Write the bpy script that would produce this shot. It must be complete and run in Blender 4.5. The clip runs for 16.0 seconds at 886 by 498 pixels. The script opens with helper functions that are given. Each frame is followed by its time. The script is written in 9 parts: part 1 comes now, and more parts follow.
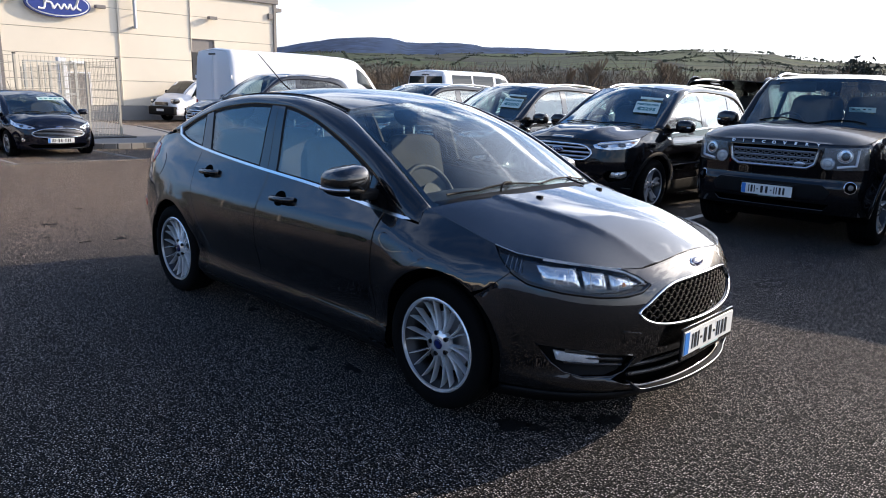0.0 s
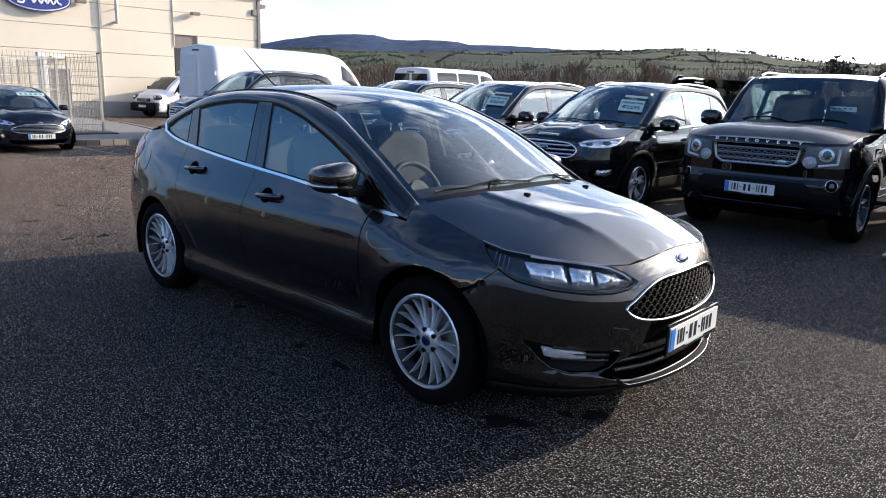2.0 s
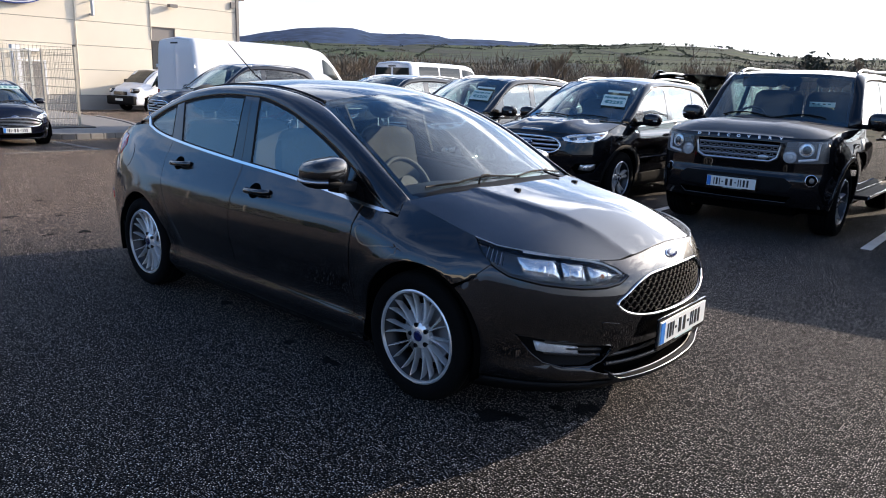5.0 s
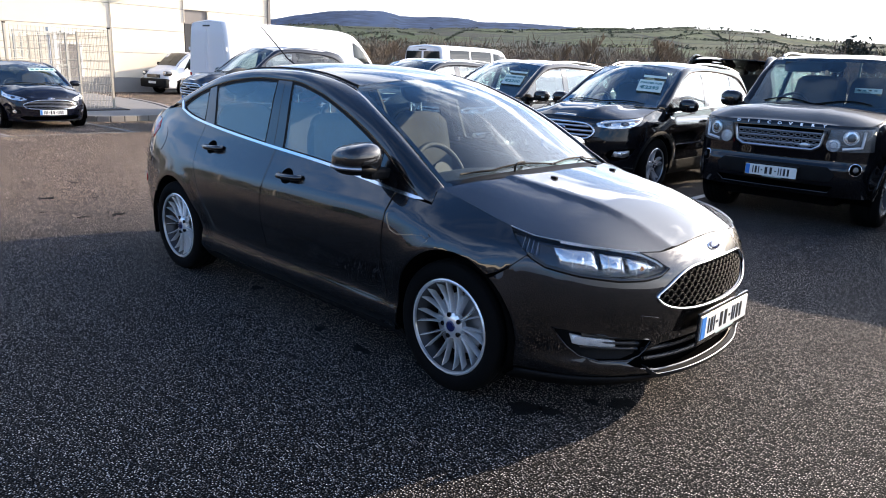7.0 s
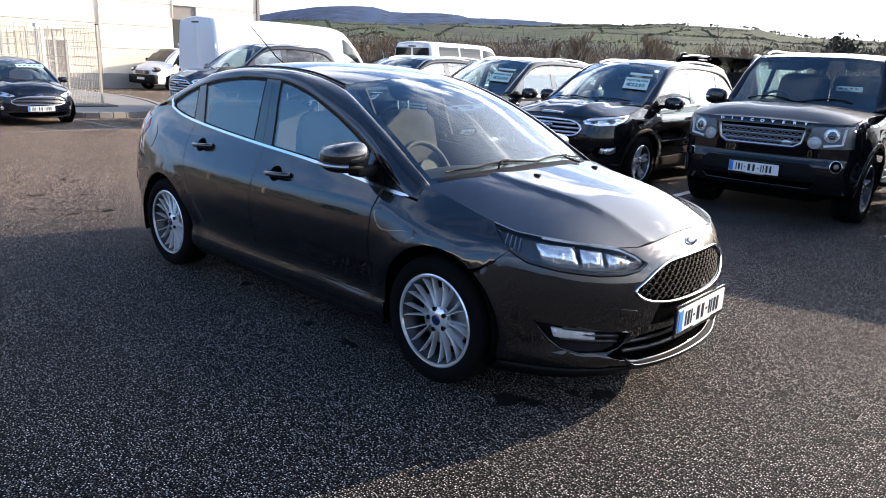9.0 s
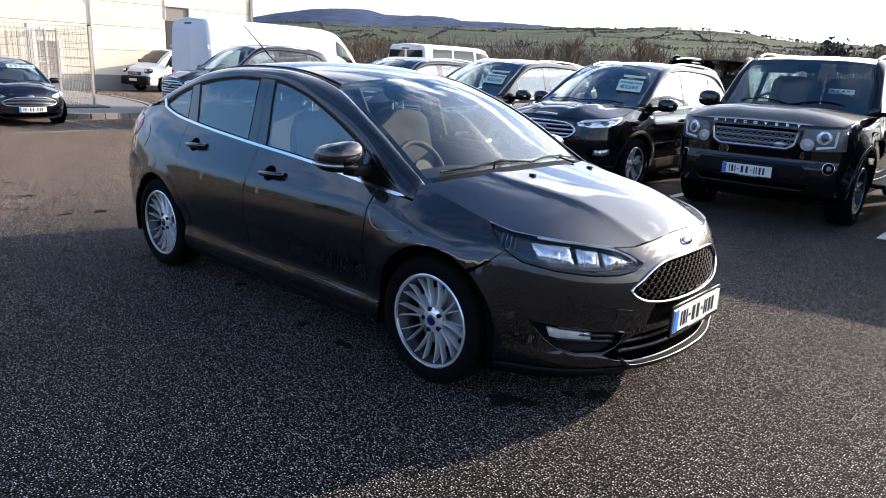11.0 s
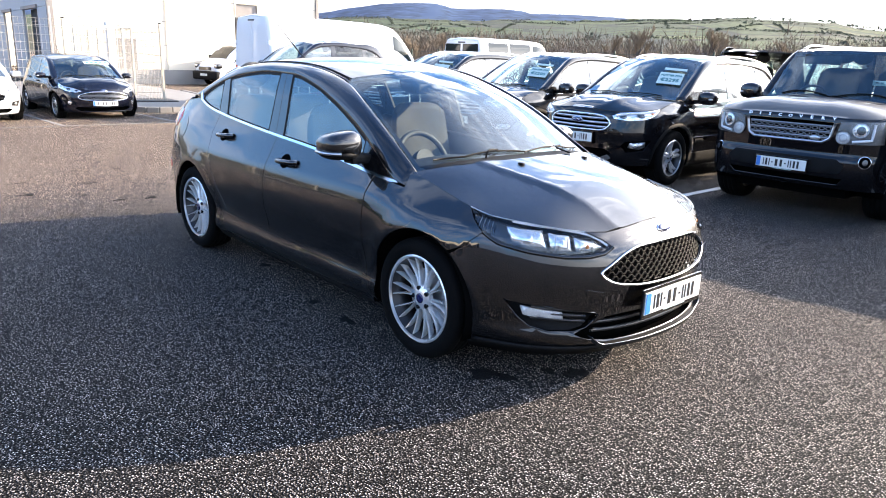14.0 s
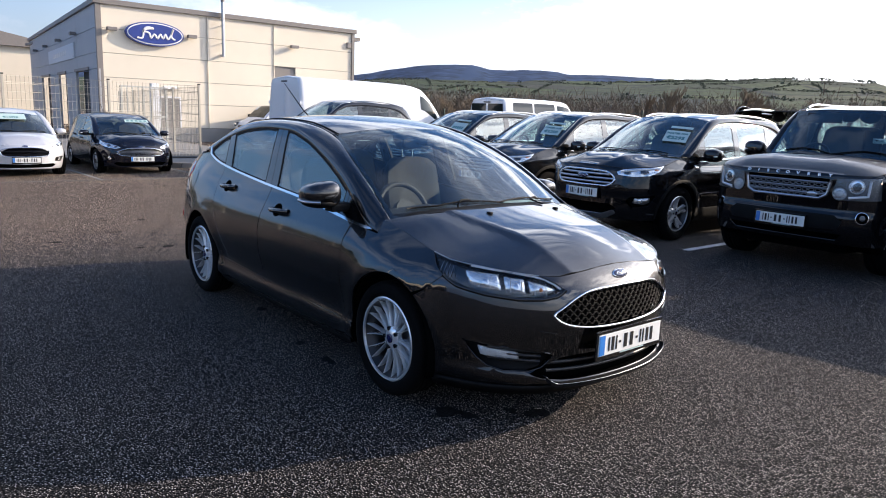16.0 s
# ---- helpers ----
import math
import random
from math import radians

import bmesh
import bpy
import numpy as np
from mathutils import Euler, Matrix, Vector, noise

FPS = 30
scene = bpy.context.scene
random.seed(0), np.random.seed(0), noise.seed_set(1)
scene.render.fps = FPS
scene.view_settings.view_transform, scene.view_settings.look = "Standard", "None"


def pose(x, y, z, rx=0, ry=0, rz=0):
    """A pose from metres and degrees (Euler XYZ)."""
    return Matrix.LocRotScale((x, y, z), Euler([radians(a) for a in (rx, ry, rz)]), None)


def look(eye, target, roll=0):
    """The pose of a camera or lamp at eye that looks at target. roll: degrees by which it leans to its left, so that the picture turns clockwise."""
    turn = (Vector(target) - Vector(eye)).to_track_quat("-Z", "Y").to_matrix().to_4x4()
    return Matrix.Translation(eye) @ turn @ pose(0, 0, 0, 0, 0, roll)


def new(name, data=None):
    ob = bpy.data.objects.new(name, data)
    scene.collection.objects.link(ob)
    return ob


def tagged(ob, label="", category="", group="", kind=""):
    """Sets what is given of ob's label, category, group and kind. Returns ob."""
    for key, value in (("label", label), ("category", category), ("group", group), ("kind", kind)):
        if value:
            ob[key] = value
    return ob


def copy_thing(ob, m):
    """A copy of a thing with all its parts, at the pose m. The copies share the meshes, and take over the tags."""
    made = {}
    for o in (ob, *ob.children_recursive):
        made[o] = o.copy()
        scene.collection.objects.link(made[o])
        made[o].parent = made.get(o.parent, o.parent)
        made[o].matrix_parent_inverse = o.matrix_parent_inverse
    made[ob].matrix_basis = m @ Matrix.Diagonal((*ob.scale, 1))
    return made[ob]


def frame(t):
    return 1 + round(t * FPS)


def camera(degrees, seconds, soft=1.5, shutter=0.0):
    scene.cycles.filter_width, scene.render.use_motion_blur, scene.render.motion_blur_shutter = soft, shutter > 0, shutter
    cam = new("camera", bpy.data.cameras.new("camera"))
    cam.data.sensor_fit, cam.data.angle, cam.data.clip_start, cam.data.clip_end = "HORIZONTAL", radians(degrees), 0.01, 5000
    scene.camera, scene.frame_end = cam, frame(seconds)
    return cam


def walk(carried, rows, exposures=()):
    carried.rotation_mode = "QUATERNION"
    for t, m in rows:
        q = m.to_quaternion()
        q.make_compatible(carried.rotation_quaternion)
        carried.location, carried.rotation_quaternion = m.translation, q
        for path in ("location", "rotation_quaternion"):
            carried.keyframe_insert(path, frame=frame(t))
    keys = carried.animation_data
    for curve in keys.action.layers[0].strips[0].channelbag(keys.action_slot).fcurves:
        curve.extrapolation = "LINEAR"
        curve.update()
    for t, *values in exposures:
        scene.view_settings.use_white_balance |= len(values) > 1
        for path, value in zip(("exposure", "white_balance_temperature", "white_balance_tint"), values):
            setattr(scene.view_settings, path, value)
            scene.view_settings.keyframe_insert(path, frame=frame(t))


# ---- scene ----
cam = camera(64.3, 16.0, soft=1.0)
PATH = [
    (0, (3.521, -3.137, 1.493), (2.174, -1.725, 1.054), 1.7),
    (0.5, (3.53, -3.148, 1.494), (2.19, -1.728, 1.057), 1.6),
    (1, (3.532, -3.159, 1.492), (2.203, -1.73, 1.054), 1.8),
    (1.5, (3.531, -3.157, 1.499), (2.21, -1.721, 1.056), 1.9),
    (2, (3.514, -3.153, 1.49), (2.2, -1.712, 1.046), 2.0),
    (2.5, (3.51, -3.149, 1.508), (2.204, -1.702, 1.061), 2.0),
    (3, (3.52, -3.169, 1.499), (2.226, -1.712, 1.05), 2.1),
    (3.5, (3.535, -3.201, 1.508), (2.251, -1.734, 1.06), 2.1),
    (4, (3.491, -3.218, 1.503), (2.216, -1.744, 1.054), 2.1),
    (6.3, (3.461, -3.149, 1.493), (2.184, -1.689, 1.008), 2.3),
    (6.5, (3.416, -3.153, 1.503), (2.13, -1.703, 1.01), 2.4),
    (7, (3.408, -3.162, 1.497), (2.089, -1.745, 0.994), 2.4),
    (7.5, (3.424, -3.183, 1.51), (2.087, -1.787, 0.998), 2.3),
    (8, (3.438, -3.214, 1.515), (2.105, -1.815, 1.0), 2.3),
    (8.5, (3.457, -3.208, 1.521), (2.146, -1.788, 1.006), 2.3),
    (9, (3.481, -3.204, 1.517), (2.184, -1.771, 1.005), 2.5),
    (11.3, (3.461, -3.205, 1.498), (2.177, -1.757, 0.994), 2.7),
    (11.5, (3.45, -3.211, 1.496), (2.16, -1.769, 0.989), 2.6),
    (12, (3.412, -3.216, 1.492), (2.126, -1.78, 0.958), 2.6),
    (12.5, (3.486, -3.192, 1.503), (2.201, -1.772, 0.927), 2.7),
    (13, (3.616, -3.133, 1.508), (2.266, -1.784, 0.908), 2.5),
    (13.5, (3.766, -3.11, 1.515), (2.383, -1.783, 0.943), 2.4),
    (14, (3.908, -3.111, 1.523), (2.498, -1.795, 0.995), 2.3),
    (14.5, (3.998, -3.078, 1.541), (2.57, -1.764, 1.057), 2.2),
    (15, (4.092, -3.0, 1.533), (2.638, -1.698, 1.096), 2.3),
    (15.5, (4.191, -2.944, 1.53), (2.706, -1.666, 1.13), 2.2),
    (16, (4.313, -2.996, 1.524), (2.806, -1.736, 1.148), 2.3),
]
walk(cam, [(t, look(eye, target, roll)) for t, eye, target, roll in PATH], [(0, 0.5, 6800, 14), (4.2, 0.5, 6800, 14), (6.5, 0.84, 6950, 14), (8, 1.20, 7050, 14), (9.2, 1.06, 7050, 14), (11.5, 0.92, 7050, 14), (12.5, 1.75, 7200, 14), (13.2, 2.17, 7250, 14), (14.0, 1.88, 7150, 14), (14.5, 1.3, 7000, 14), (15.5, 0.65, 6900, 14), (16, 0.55, 6800, 15)])


# ---- sky, sun ----
SUN_AZ = Vector((0.32, 0.95, 0)).normalized()
SUN_EL = radians(20.5)
world = bpy.data.worlds.new("World")
scene.world = world
scene.view_settings.exposure = 0.85
world.use_nodes = True
wn, wl = world.node_tree.nodes, world.node_tree.links
wn.clear()
w_out = wn.new("ShaderNodeOutputWorld")
w_bg = wn.new("ShaderNodeBackground")
w_sky = wn.new("ShaderNodeTexSky")
w_sky.sky_type = "NISHITA"
w_sky.sun_disc = False
w_sky.sun_elevation = SUN_EL
w_sky.sun_rotation = math.atan2(SUN_AZ.x, SUN_AZ.y)
w_sky.air_density, w_sky.dust_density, w_sky.ozone_density = 1.0, 0.5, 3.0
w_co = wn.new("ShaderNodeTexCoord")
w_map = wn.new("ShaderNodeMapping")
w_map.inputs["Scale"].default_value = (1.0, 1.0, 2.6)
w_noise = wn.new("ShaderNodeTexNoise")
w_noise.inputs["Scale"].default_value = 3.4
w_noise.inputs["Detail"].default_value = 9
w_noise.inputs["Roughness"].default_value = 0.60
w_ramp = wn.new("ShaderNodeValToRGB")
w_ramp.color_ramp.elements[0].position = 0.46
w_ramp.color_ramp.elements[1].position = 0.60
w_mix = wn.new("ShaderNodeMix")
w_mix.data_type = "RGBA"
wl.new(w_co.outputs["Generated"], w_map.inputs["Vector"])
wl.new(w_map.outputs["Vector"], w_noise.inputs["Vector"])
wl.new(w_noise.outputs["Fac"], w_ramp.inputs["Fac"])
# thin bright haze low over the horizon
w_sep = wn.new("ShaderNodeSeparateXYZ")
w_low = wn.new("ShaderNodeMapRange")
w_low.interpolation_type = "SMOOTHSTEP"
w_low.inputs["From Min"].default_value, w_low.inputs["From Max"].default_value = -0.02, 0.30
w_low.inputs["To Min"].default_value, w_low.inputs["To Max"].default_value = 0.97, 0.0
w_haze = wn.new("ShaderNodeMix")
w_haze.data_type = "RGBA"

wl.new(w_co.outputs["Generated"], w_sep.inputs["Vector"])
wl.new(w_sep.outputs["Z"], w_low.inputs["Value"])
wl.new(w_low.outputs["Result"], w_haze.inputs[0])
# haze and cloud glow towards the sun, bluer and dimmer away from it
w_dot = wn.new("ShaderNodeVectorMath")
w_dot.operation = "DOT_PRODUCT"
w_dot.inputs[1].default_value = (SUN_AZ.x * math.cos(SUN_EL), SUN_AZ.y * math.cos(SUN_EL), math.sin(SUN_EL))
w_glow = wn.new("ShaderNodeValToRGB")
w_glow.color_ramp.elements[0].position, w_glow.color_ramp.elements[0].color = 0.0, (0.20, 0.31, 0.54, 1)
w_glow.color_ramp.elements[1].position, w_glow.color_ramp.elements[1].color = 1.0, (4.9, 4.95, 5.0, 1)
e_ = w_glow.color_ramp.elements.new(0.16)
e_.color = (0.32, 0.48, 0.78, 1)
e_ = w_glow.color_ramp.elements.new(0.45)
e_.color = (0.60, 0.70, 0.84, 1)
e_ = w_glow.color_ramp.elements.new(0.75)
e_.color = (1.5, 1.64, 1.80, 1)
w_rng = wn.new("ShaderNodeMapRange")
w_rng.inputs["From Min"].default_value, w_rng.inputs["From Max"].default_value = -1.0, 1.0
w_gs = wn.new("ShaderNodeVectorMath")
w_gs.operation = "SCALE"
w_gs.inputs["Scale"].default_value = 7.6
wl.new(w_co.outputs["Generated"], w_dot.inputs[0])
wl.new(w_dot.outputs["Value"], w_rng.inputs["Value"])
wl.new(w_rng.outputs["Result"], w_glow.inputs["Fac"])
wl.new(w_glow.outputs["Color"], w_gs.inputs[0])
wl.new(w_gs.outputs["Vector"], w_haze.inputs[7])
w_cs = wn.new("ShaderNodeVectorMath")
w_cs.operation = "MULTIPLY_ADD"
w_cs.inputs[1].default_value, w_cs.inputs[2].default_value = (9.4, 9.7, 10.2), (2.4, 2.7, 3.2)
wl.new(w_glow.outputs["Color"], w_cs.inputs[0])
wl.new(w_cs.outputs["Vector"], w_mix.inputs[7])
# cloud thins out towards the zenith
w_top = wn.new("ShaderNodeMapRange")
w_top.interpolation_type = "SMOOTHSTEP"
w_top.inputs["From Min"].default_value, w_top.inputs["From Max"].default_value = 0.46, 0.80
w_top.inputs["To Min"].default_value, w_top.inputs["To Max"].default_value = 1.0, 0.10
w_cl = wn.new("ShaderNodeMath")
w_cl.operation = "MULTIPLY"
wl.new(w_sep.outputs["Z"], w_top.inputs["Value"])
wl.new(w_ramp.outputs["Color"], w_cl.inputs[0])
wl.new(w_top.outputs["Result"], w_cl.inputs[1])
# a thin veil of cloud round the sun
w_veil = wn.new("ShaderNodeMapRange")
w_veil.interpolation_type = "SMOOTHSTEP"
w_veil.inputs["From Min"].default_value, w_veil.inputs["From Max"].default_value = 0.60, 0.97
w_veil.inputs["To Min"].default_value, w_veil.inputs["To Max"].default_value = 0.0, 0.38
w_any = wn.new("ShaderNodeMath")
w_any.operation = "MAXIMUM"
wl.new(w_dot.outputs["Value"], w_veil.inputs["Value"])
wl.new(w_cl.outputs[0], w_any.inputs[0])
wl.new(w_veil.outputs["Result"], w_any.inputs[1])
wl.new(w_any.outputs[0], w_mix.inputs[0])
w_tone = wn.new("ShaderNodeVectorMath")
w_tone.operation = "MULTIPLY"
w_tone.inputs[1].default_value = (0.82, 1.32, 1.80)
wl.new(w_sky.outputs["Color"], w_tone.inputs[0])
wl.new(w_tone.outputs["Vector"], w_mix.inputs[6])
wl.new(w_mix.outputs[2], w_haze.inputs[6])
wl.new(w_haze.outputs[2], w_bg.inputs["Color"])
w_bg.inputs["Strength"].default_value = 0.088
wl.new(w_bg.outputs["Background"], w_out.inputs["Surface"])

sun = new("sun", bpy.data.lights.new("sun", "SUN"))
sun.data.energy, sun.data.angle, sun.data.color = 4.7, radians(0.53), (1.0, 0.875, 0.71)
sun_dir = Vector((SUN_AZ.x * math.cos(SUN_EL), SUN_AZ.y * math.cos(SUN_EL), math.sin(SUN_EL)))
sun.matrix_world = look(sun_dir * 60, (0, 0, 0))

# ---- materials ----
def material(name, colour=(0.5, 0.5, 0.5), rough=0.5, metal=0.0, coat=0.0, spec=0.5, vary=0.0, vscale=6.0, bump=0.0, bscale=120.0, trans=0.0, emit=None, rvary=0.0):
    m = bpy.data.materials.new(name)
    m.use_nodes = True
    n, l = m.node_tree.nodes, m.node_tree.links
    b = n["Principled BSDF"]
    b.inputs["Base Color"].default_value = (*colour, 1)
    b.inputs["Roughness"].default_value = rough
    b.inputs["Metallic"].default_value = metal
    b.inputs["Coat Weight"].default_value = coat
    b.inputs["Coat Roughness"].default_value = 0.015
    b.inputs["Specular IOR Level"].default_value = spec
    b.inputs["Transmission Weight"].default_value = trans
    if emit:
        b.inputs["Emission Color"].default_value = (*emit[:3], 1)
        b.inputs["Emission Strength"].default_value = emit[3]
    co = n.new("ShaderNodeTexCoord")
    if vary or rvary:
        t = n.new("ShaderNodeTexNoise")
        t.inputs["Scale"].default_value = vscale
        t.inputs["Detail"].default_value = 6
        l.new(co.outputs["Object"], t.inputs["Vector"])
        if vary:
            r = n.new("ShaderNodeMix")
            r.data_type = "RGBA"
            r.inputs[6].default_value = (*[c * (1 - vary) for c in colour], 1)
            r.inputs[7].default_value = (*[min(1, c * (1 + vary)) for c in colour], 1)
            l.new(t.outputs["Fac"], r.inputs[0])
            l.new(r.outputs[2], b.inputs["Base Color"])
        if rvary:
            q = n.new("ShaderNodeMapRange")
            q.inputs["To Min"].default_value = max(0.02, rough - rvary)
            q.inputs["To Max"].default_value = rough + rvary
            l.new(t.outputs["Fac"], q.inputs["Value"])
            l.new(q.outputs["Result"], b.inputs["Roughness"])
    if bump:
        t2 = n.new("ShaderNodeTexNoise")
        t2.inputs["Scale"].default_value = bscale
        t2.inputs["Detail"].default_value = 4
        l.new(co.outputs["Object"], t2.inputs["Vector"])
        bp = n.new("ShaderNodeBump")
        bp.inputs["Strength"].default_value = bump
        bp.inputs["Distance"].default_value = 0.01
        l.new(t2.outputs["Fac"], bp.inputs["Height"])
        l.new(bp.outputs["Normal"], b.inputs["Normal"])
    return m


def paint(name, colour, metal=0.0, flake=0.15, rough=0.5):
    """Car paint: a flaked base under a clear coat with a thin film of road dust."""
    m = material(name, colour, rough, metal, 1.0, 0.0)
    n, l = m.node_tree.nodes, m.node_tree.links
    b = n["Principled BSDF"]
    b.inputs["Coat IOR"].default_value = 1.67 if name.startswith("magnetic") else 1.55
    co = n.new("ShaderNodeTexCoord")
    v = n.new("ShaderNodeTexVoronoi")
    v.inputs["Scale"].default_value = 900
    d = n.new("ShaderNodeTexNoise")
    d.inputs["Scale"].default_value = 3.0
    d.inputs["Detail"].default_value = 8
    l.new(co.outputs["Object"], v.inputs["Vector"])
    l.new(co.outputs["Object"], d.inputs["Vector"])
    x = n.new("ShaderNodeMix")
    x.data_type = "RGBA"
    x.inputs[6].default_value = (*[c * (1 - flake) for c in colour], 1)
    x.inputs[7].default_value = (*[min(1, c * (1 + 2 * flake)) for c in colour], 1)
    l.new(v.outputs["Color"], x.inputs[0])
    l.new(x.outputs[2], b.inputs["Base Color"])
    q = n.new("ShaderNodeMapRange")
    q.inputs["From Min"].default_value, q.inputs["From Max"].default_value = 0.35, 0.75
    q.inputs["To Min"].default_value, q.inputs["To Max"].default_value = 0.006, 0.04
    l.new(d.outputs["Fac"], q.inputs["Value"])
    l.new(q.outputs["Result"], b.inputs["Coat Roughness"])
    return m


def glass(name, tint, gloss=1.0):
    """Thin glass: clear tinted body whose gloss grows towards grazing angles."""
    m = bpy.data.materials.new(name)
    m.use_nodes = True
    n, l = m.node_tree.nodes, m.node_tree.links
    n.clear()
    o = n.new("ShaderNodeOutputMaterial")
    t = n.new("ShaderNodeBsdfTransparent")
    t.inputs["Color"].default_value = (*tint, 1)
    g = n.new("ShaderNodeBsdfGlossy")
    g.inputs["Roughness"].default_value = 0.008
    f = n.new("ShaderNodeLayerWeight")
    f.inputs["Blend"].default_value = 0.5
    p = n.new("ShaderNodeMath")
    p.operation = "POWER"
    p.inputs[1].default_value = 4.2
    q = n.new("ShaderNodeMath")
    q.operation = "MULTIPLY_ADD"
    q.inputs[1].default_value, q.inputs[2].default_value = 0.94, 0.055 * gloss
    q.use_clamp = True
    x = n.new("ShaderNodeMixShader")
    l.new(f.outputs["Facing"], p.inputs[0])
    l.new(p.outputs[0], q.inputs[0])
    l.new(q.outputs[0], x.inputs[0])
    l.new(t.outputs["BSDF"], x.inputs[1])
    l.new(g.outputs["BSDF"], x.inputs[2])
    l.new(x.outputs["Shader"], o.inputs["Surface"])
    return m


M_GREY = paint("magnetic grey paint", (0.0118, 0.0119, 0.0134), 0.92, 0.25, 0.40)
M_BLACKP = paint("black paint", (0.0035, 0.0035, 0.0045), 0.0, 0.2)
M_DUSTY = material("dusty black paint", (0.060, 0.057, 0.052), 0.5, coat=0.5, vary=0.35, vscale=5, rvary=0.12)
M_NAVY = paint("blue black paint", (0.005, 0.006, 0.012), 0.0, 0.2)
M_BROWNP = paint("bronze black paint", (0.010, 0.009, 0.0085), 0.1, 0.2)
M_WHITEP = paint("white paint", (0.80, 0.80, 0.80), 0.0, 0.01)
M_SILVERP = paint("silver paint", (0.55, 0.56, 0.58), 0.5, 0.1)
M_CHROME = material("chrome", (0.82, 0.82, 0.83), 0.16, 1.0)
M_SATIN = material("satin silver", (0.58, 0.58, 0.59), 0.30, 1.0, rvary=0.06, vscale=20)
M_ALLOY = material("alloy", (0.90, 0.895, 0.89), 0.20, 0.65, 0.5, vary=0.06, vscale=9, rvary=0.05)
M_ALLOYD = material("shaded alloy", (0.30, 0.30, 0.31), 0.40, 0.9, vary=0.1, vscale=9)
M_BARREL = material("rim barrel metal", (0.05, 0.05, 0.052), 0.4, 0.9, vary=0.15)
M_TYRE = material("tyre rubber", (0.0035, 0.0035, 0.0035), 0.85, spec=0.08, vary=0.25, vscale=15, bump=0.2, bscale=90)
M_PLASTIC = material("black plastic", (0.005, 0.005, 0.0055), 0.6, spec=0.15, vary=0.15, vscale=8, bump=0.15, bscale=400)
M_GLOSSB = material("gloss black", (0.003, 0.003, 0.0035), 0.12, coat=0.6)
M_SLAT = material("grille plastic", (0.016, 0.016, 0.017), 0.38, vary=0.1, vscale=30)
M_FOG = material("fog lamp reflector", (0.78, 0.78, 0.77), 0.18, 0.45, vary=0.25, vscale=40, bump=0.2, bscale=150)
M_HOUSING = material("lamp housing", (0.13, 0.13, 0.135), 0.28, 0.8, vary=0.5, vscale=22, bump=0.3, bscale=60)
# near-black base: the shade of openings, housings and undersides is in the colour
M_DARK = material("cavity shade", (0.0025, 0.0025, 0.0025), 0.9, spec=0.0, vary=0.2)
M_TRIM = material("interior trim", (0.026, 0.026, 0.028), 0.65, vary=0.12, vscale=12, bump=0.2, bscale=260)
M_SEAT = material("seat fabric", (0.070, 0.068, 0.064), 0.85, vary=0.2, vscale=40, bump=0.3, bscale=500)
M_LINER = material("headlining", (0.24, 0.235, 0.225), 0.9, vary=0.06)
M_GLASS = glass("car glass", (0.76, 0.83, 0.82), 1.9)
M_WSCREEN = glass("windscreen glass", (0.82, 0.88, 0.87), 1.0)
M_TINT = glass("privacy glass", (0.42, 0.45, 0.45))
M_SCREEN = material("dark van glass", (0.015, 0.020, 0.019), 0.08, spec=0.35, rvary=0.01)
M_LENS = glass("lamp lens", (0.95, 0.96, 0.97), 0.45)
M_REDLENS = material("red lens", (0.42, 0.012, 0.012), 0.08, coat=1.0, vary=0.15, vscale=30)
M_AMBER = material("amber lens", (0.55, 0.16, 0.02), 0.15, coat=0.6)
M_REFL = material("reflector", (0.90, 0.89, 0.87), 0.13, 0.75)
M_DARKLENS = material("projector glass", (0.05, 0.055, 0.065), 0.06, 0.4, coat=1.0)
M_WHITEPL = material("white plastic", (0.78, 0.78, 0.79), 0.3, coat=0.4)
M_PLATE = material("plate white", (0.78, 0.78, 0.74), 0.30, coat=0.3, vary=0.03)
M_PLATEBL = material("plate blue", (0.03, 0.20, 0.58), 0.30, coat=0.3)
M_INK = material("black ink", (0.012, 0.012, 0.013), 0.4)
M_BLUE = material("badge blue", (0.004, 0.010, 0.07), 0.2, coat=1.0)
M_PAPER = material("white paper", (0.40, 0.53, 0.51), 0.7)
M_TEAL = material("teal ink", (0.02, 0.16, 0.18), 0.6)

# ---- mesh kit ----
def link_mesh(name, verts, faces, mat, parent=None, label="", normals=None, smooth=True, mats=None, fmat=None):
    me = bpy.data.meshes.new(name)
    me.from_pydata([tuple(map(float, v)) for v in verts], [], [tuple(map(int, f)) for f in faces])
    for mm in (mats or [mat]):
        me.materials.append(mm)
    if fmat is not None:
        me.polygons.foreach_set("material_index", list(fmat))
    me.polygons.foreach_set("use_smooth", [smooth] * len(me.polygons))
    me.update()
    if normals is not None:
        me.normals_split_custom_set_from_vertices([tuple(map(float, v)) for v in normals])
    ob = new(name, me)
    ob.parent = parent
    if label:
        ob["label"] = label
    return ob


def part(name, bm, mat, parent=None, label="", smooth=False, bevel=0.0):
    """Links a bmesh as one mesh object under a thing or a part."""
    if bevel:
        bmesh.ops.bevel(bm, geom=bm.edges[:], offset=bevel, segments=2, affect="EDGES", profile=0.6)
    bmesh.ops.recalc_face_normals(bm, faces=bm.faces[:])
    me = bpy.data.meshes.new(name)
    bm.to_mesh(me)
    bm.free()
    me.materials.append(mat)
    for p in me.polygons:
        p.use_smooth = smooth
    ob = new(name, me)
    ob.parent = parent
    if label:
        ob["label"] = label
    return ob


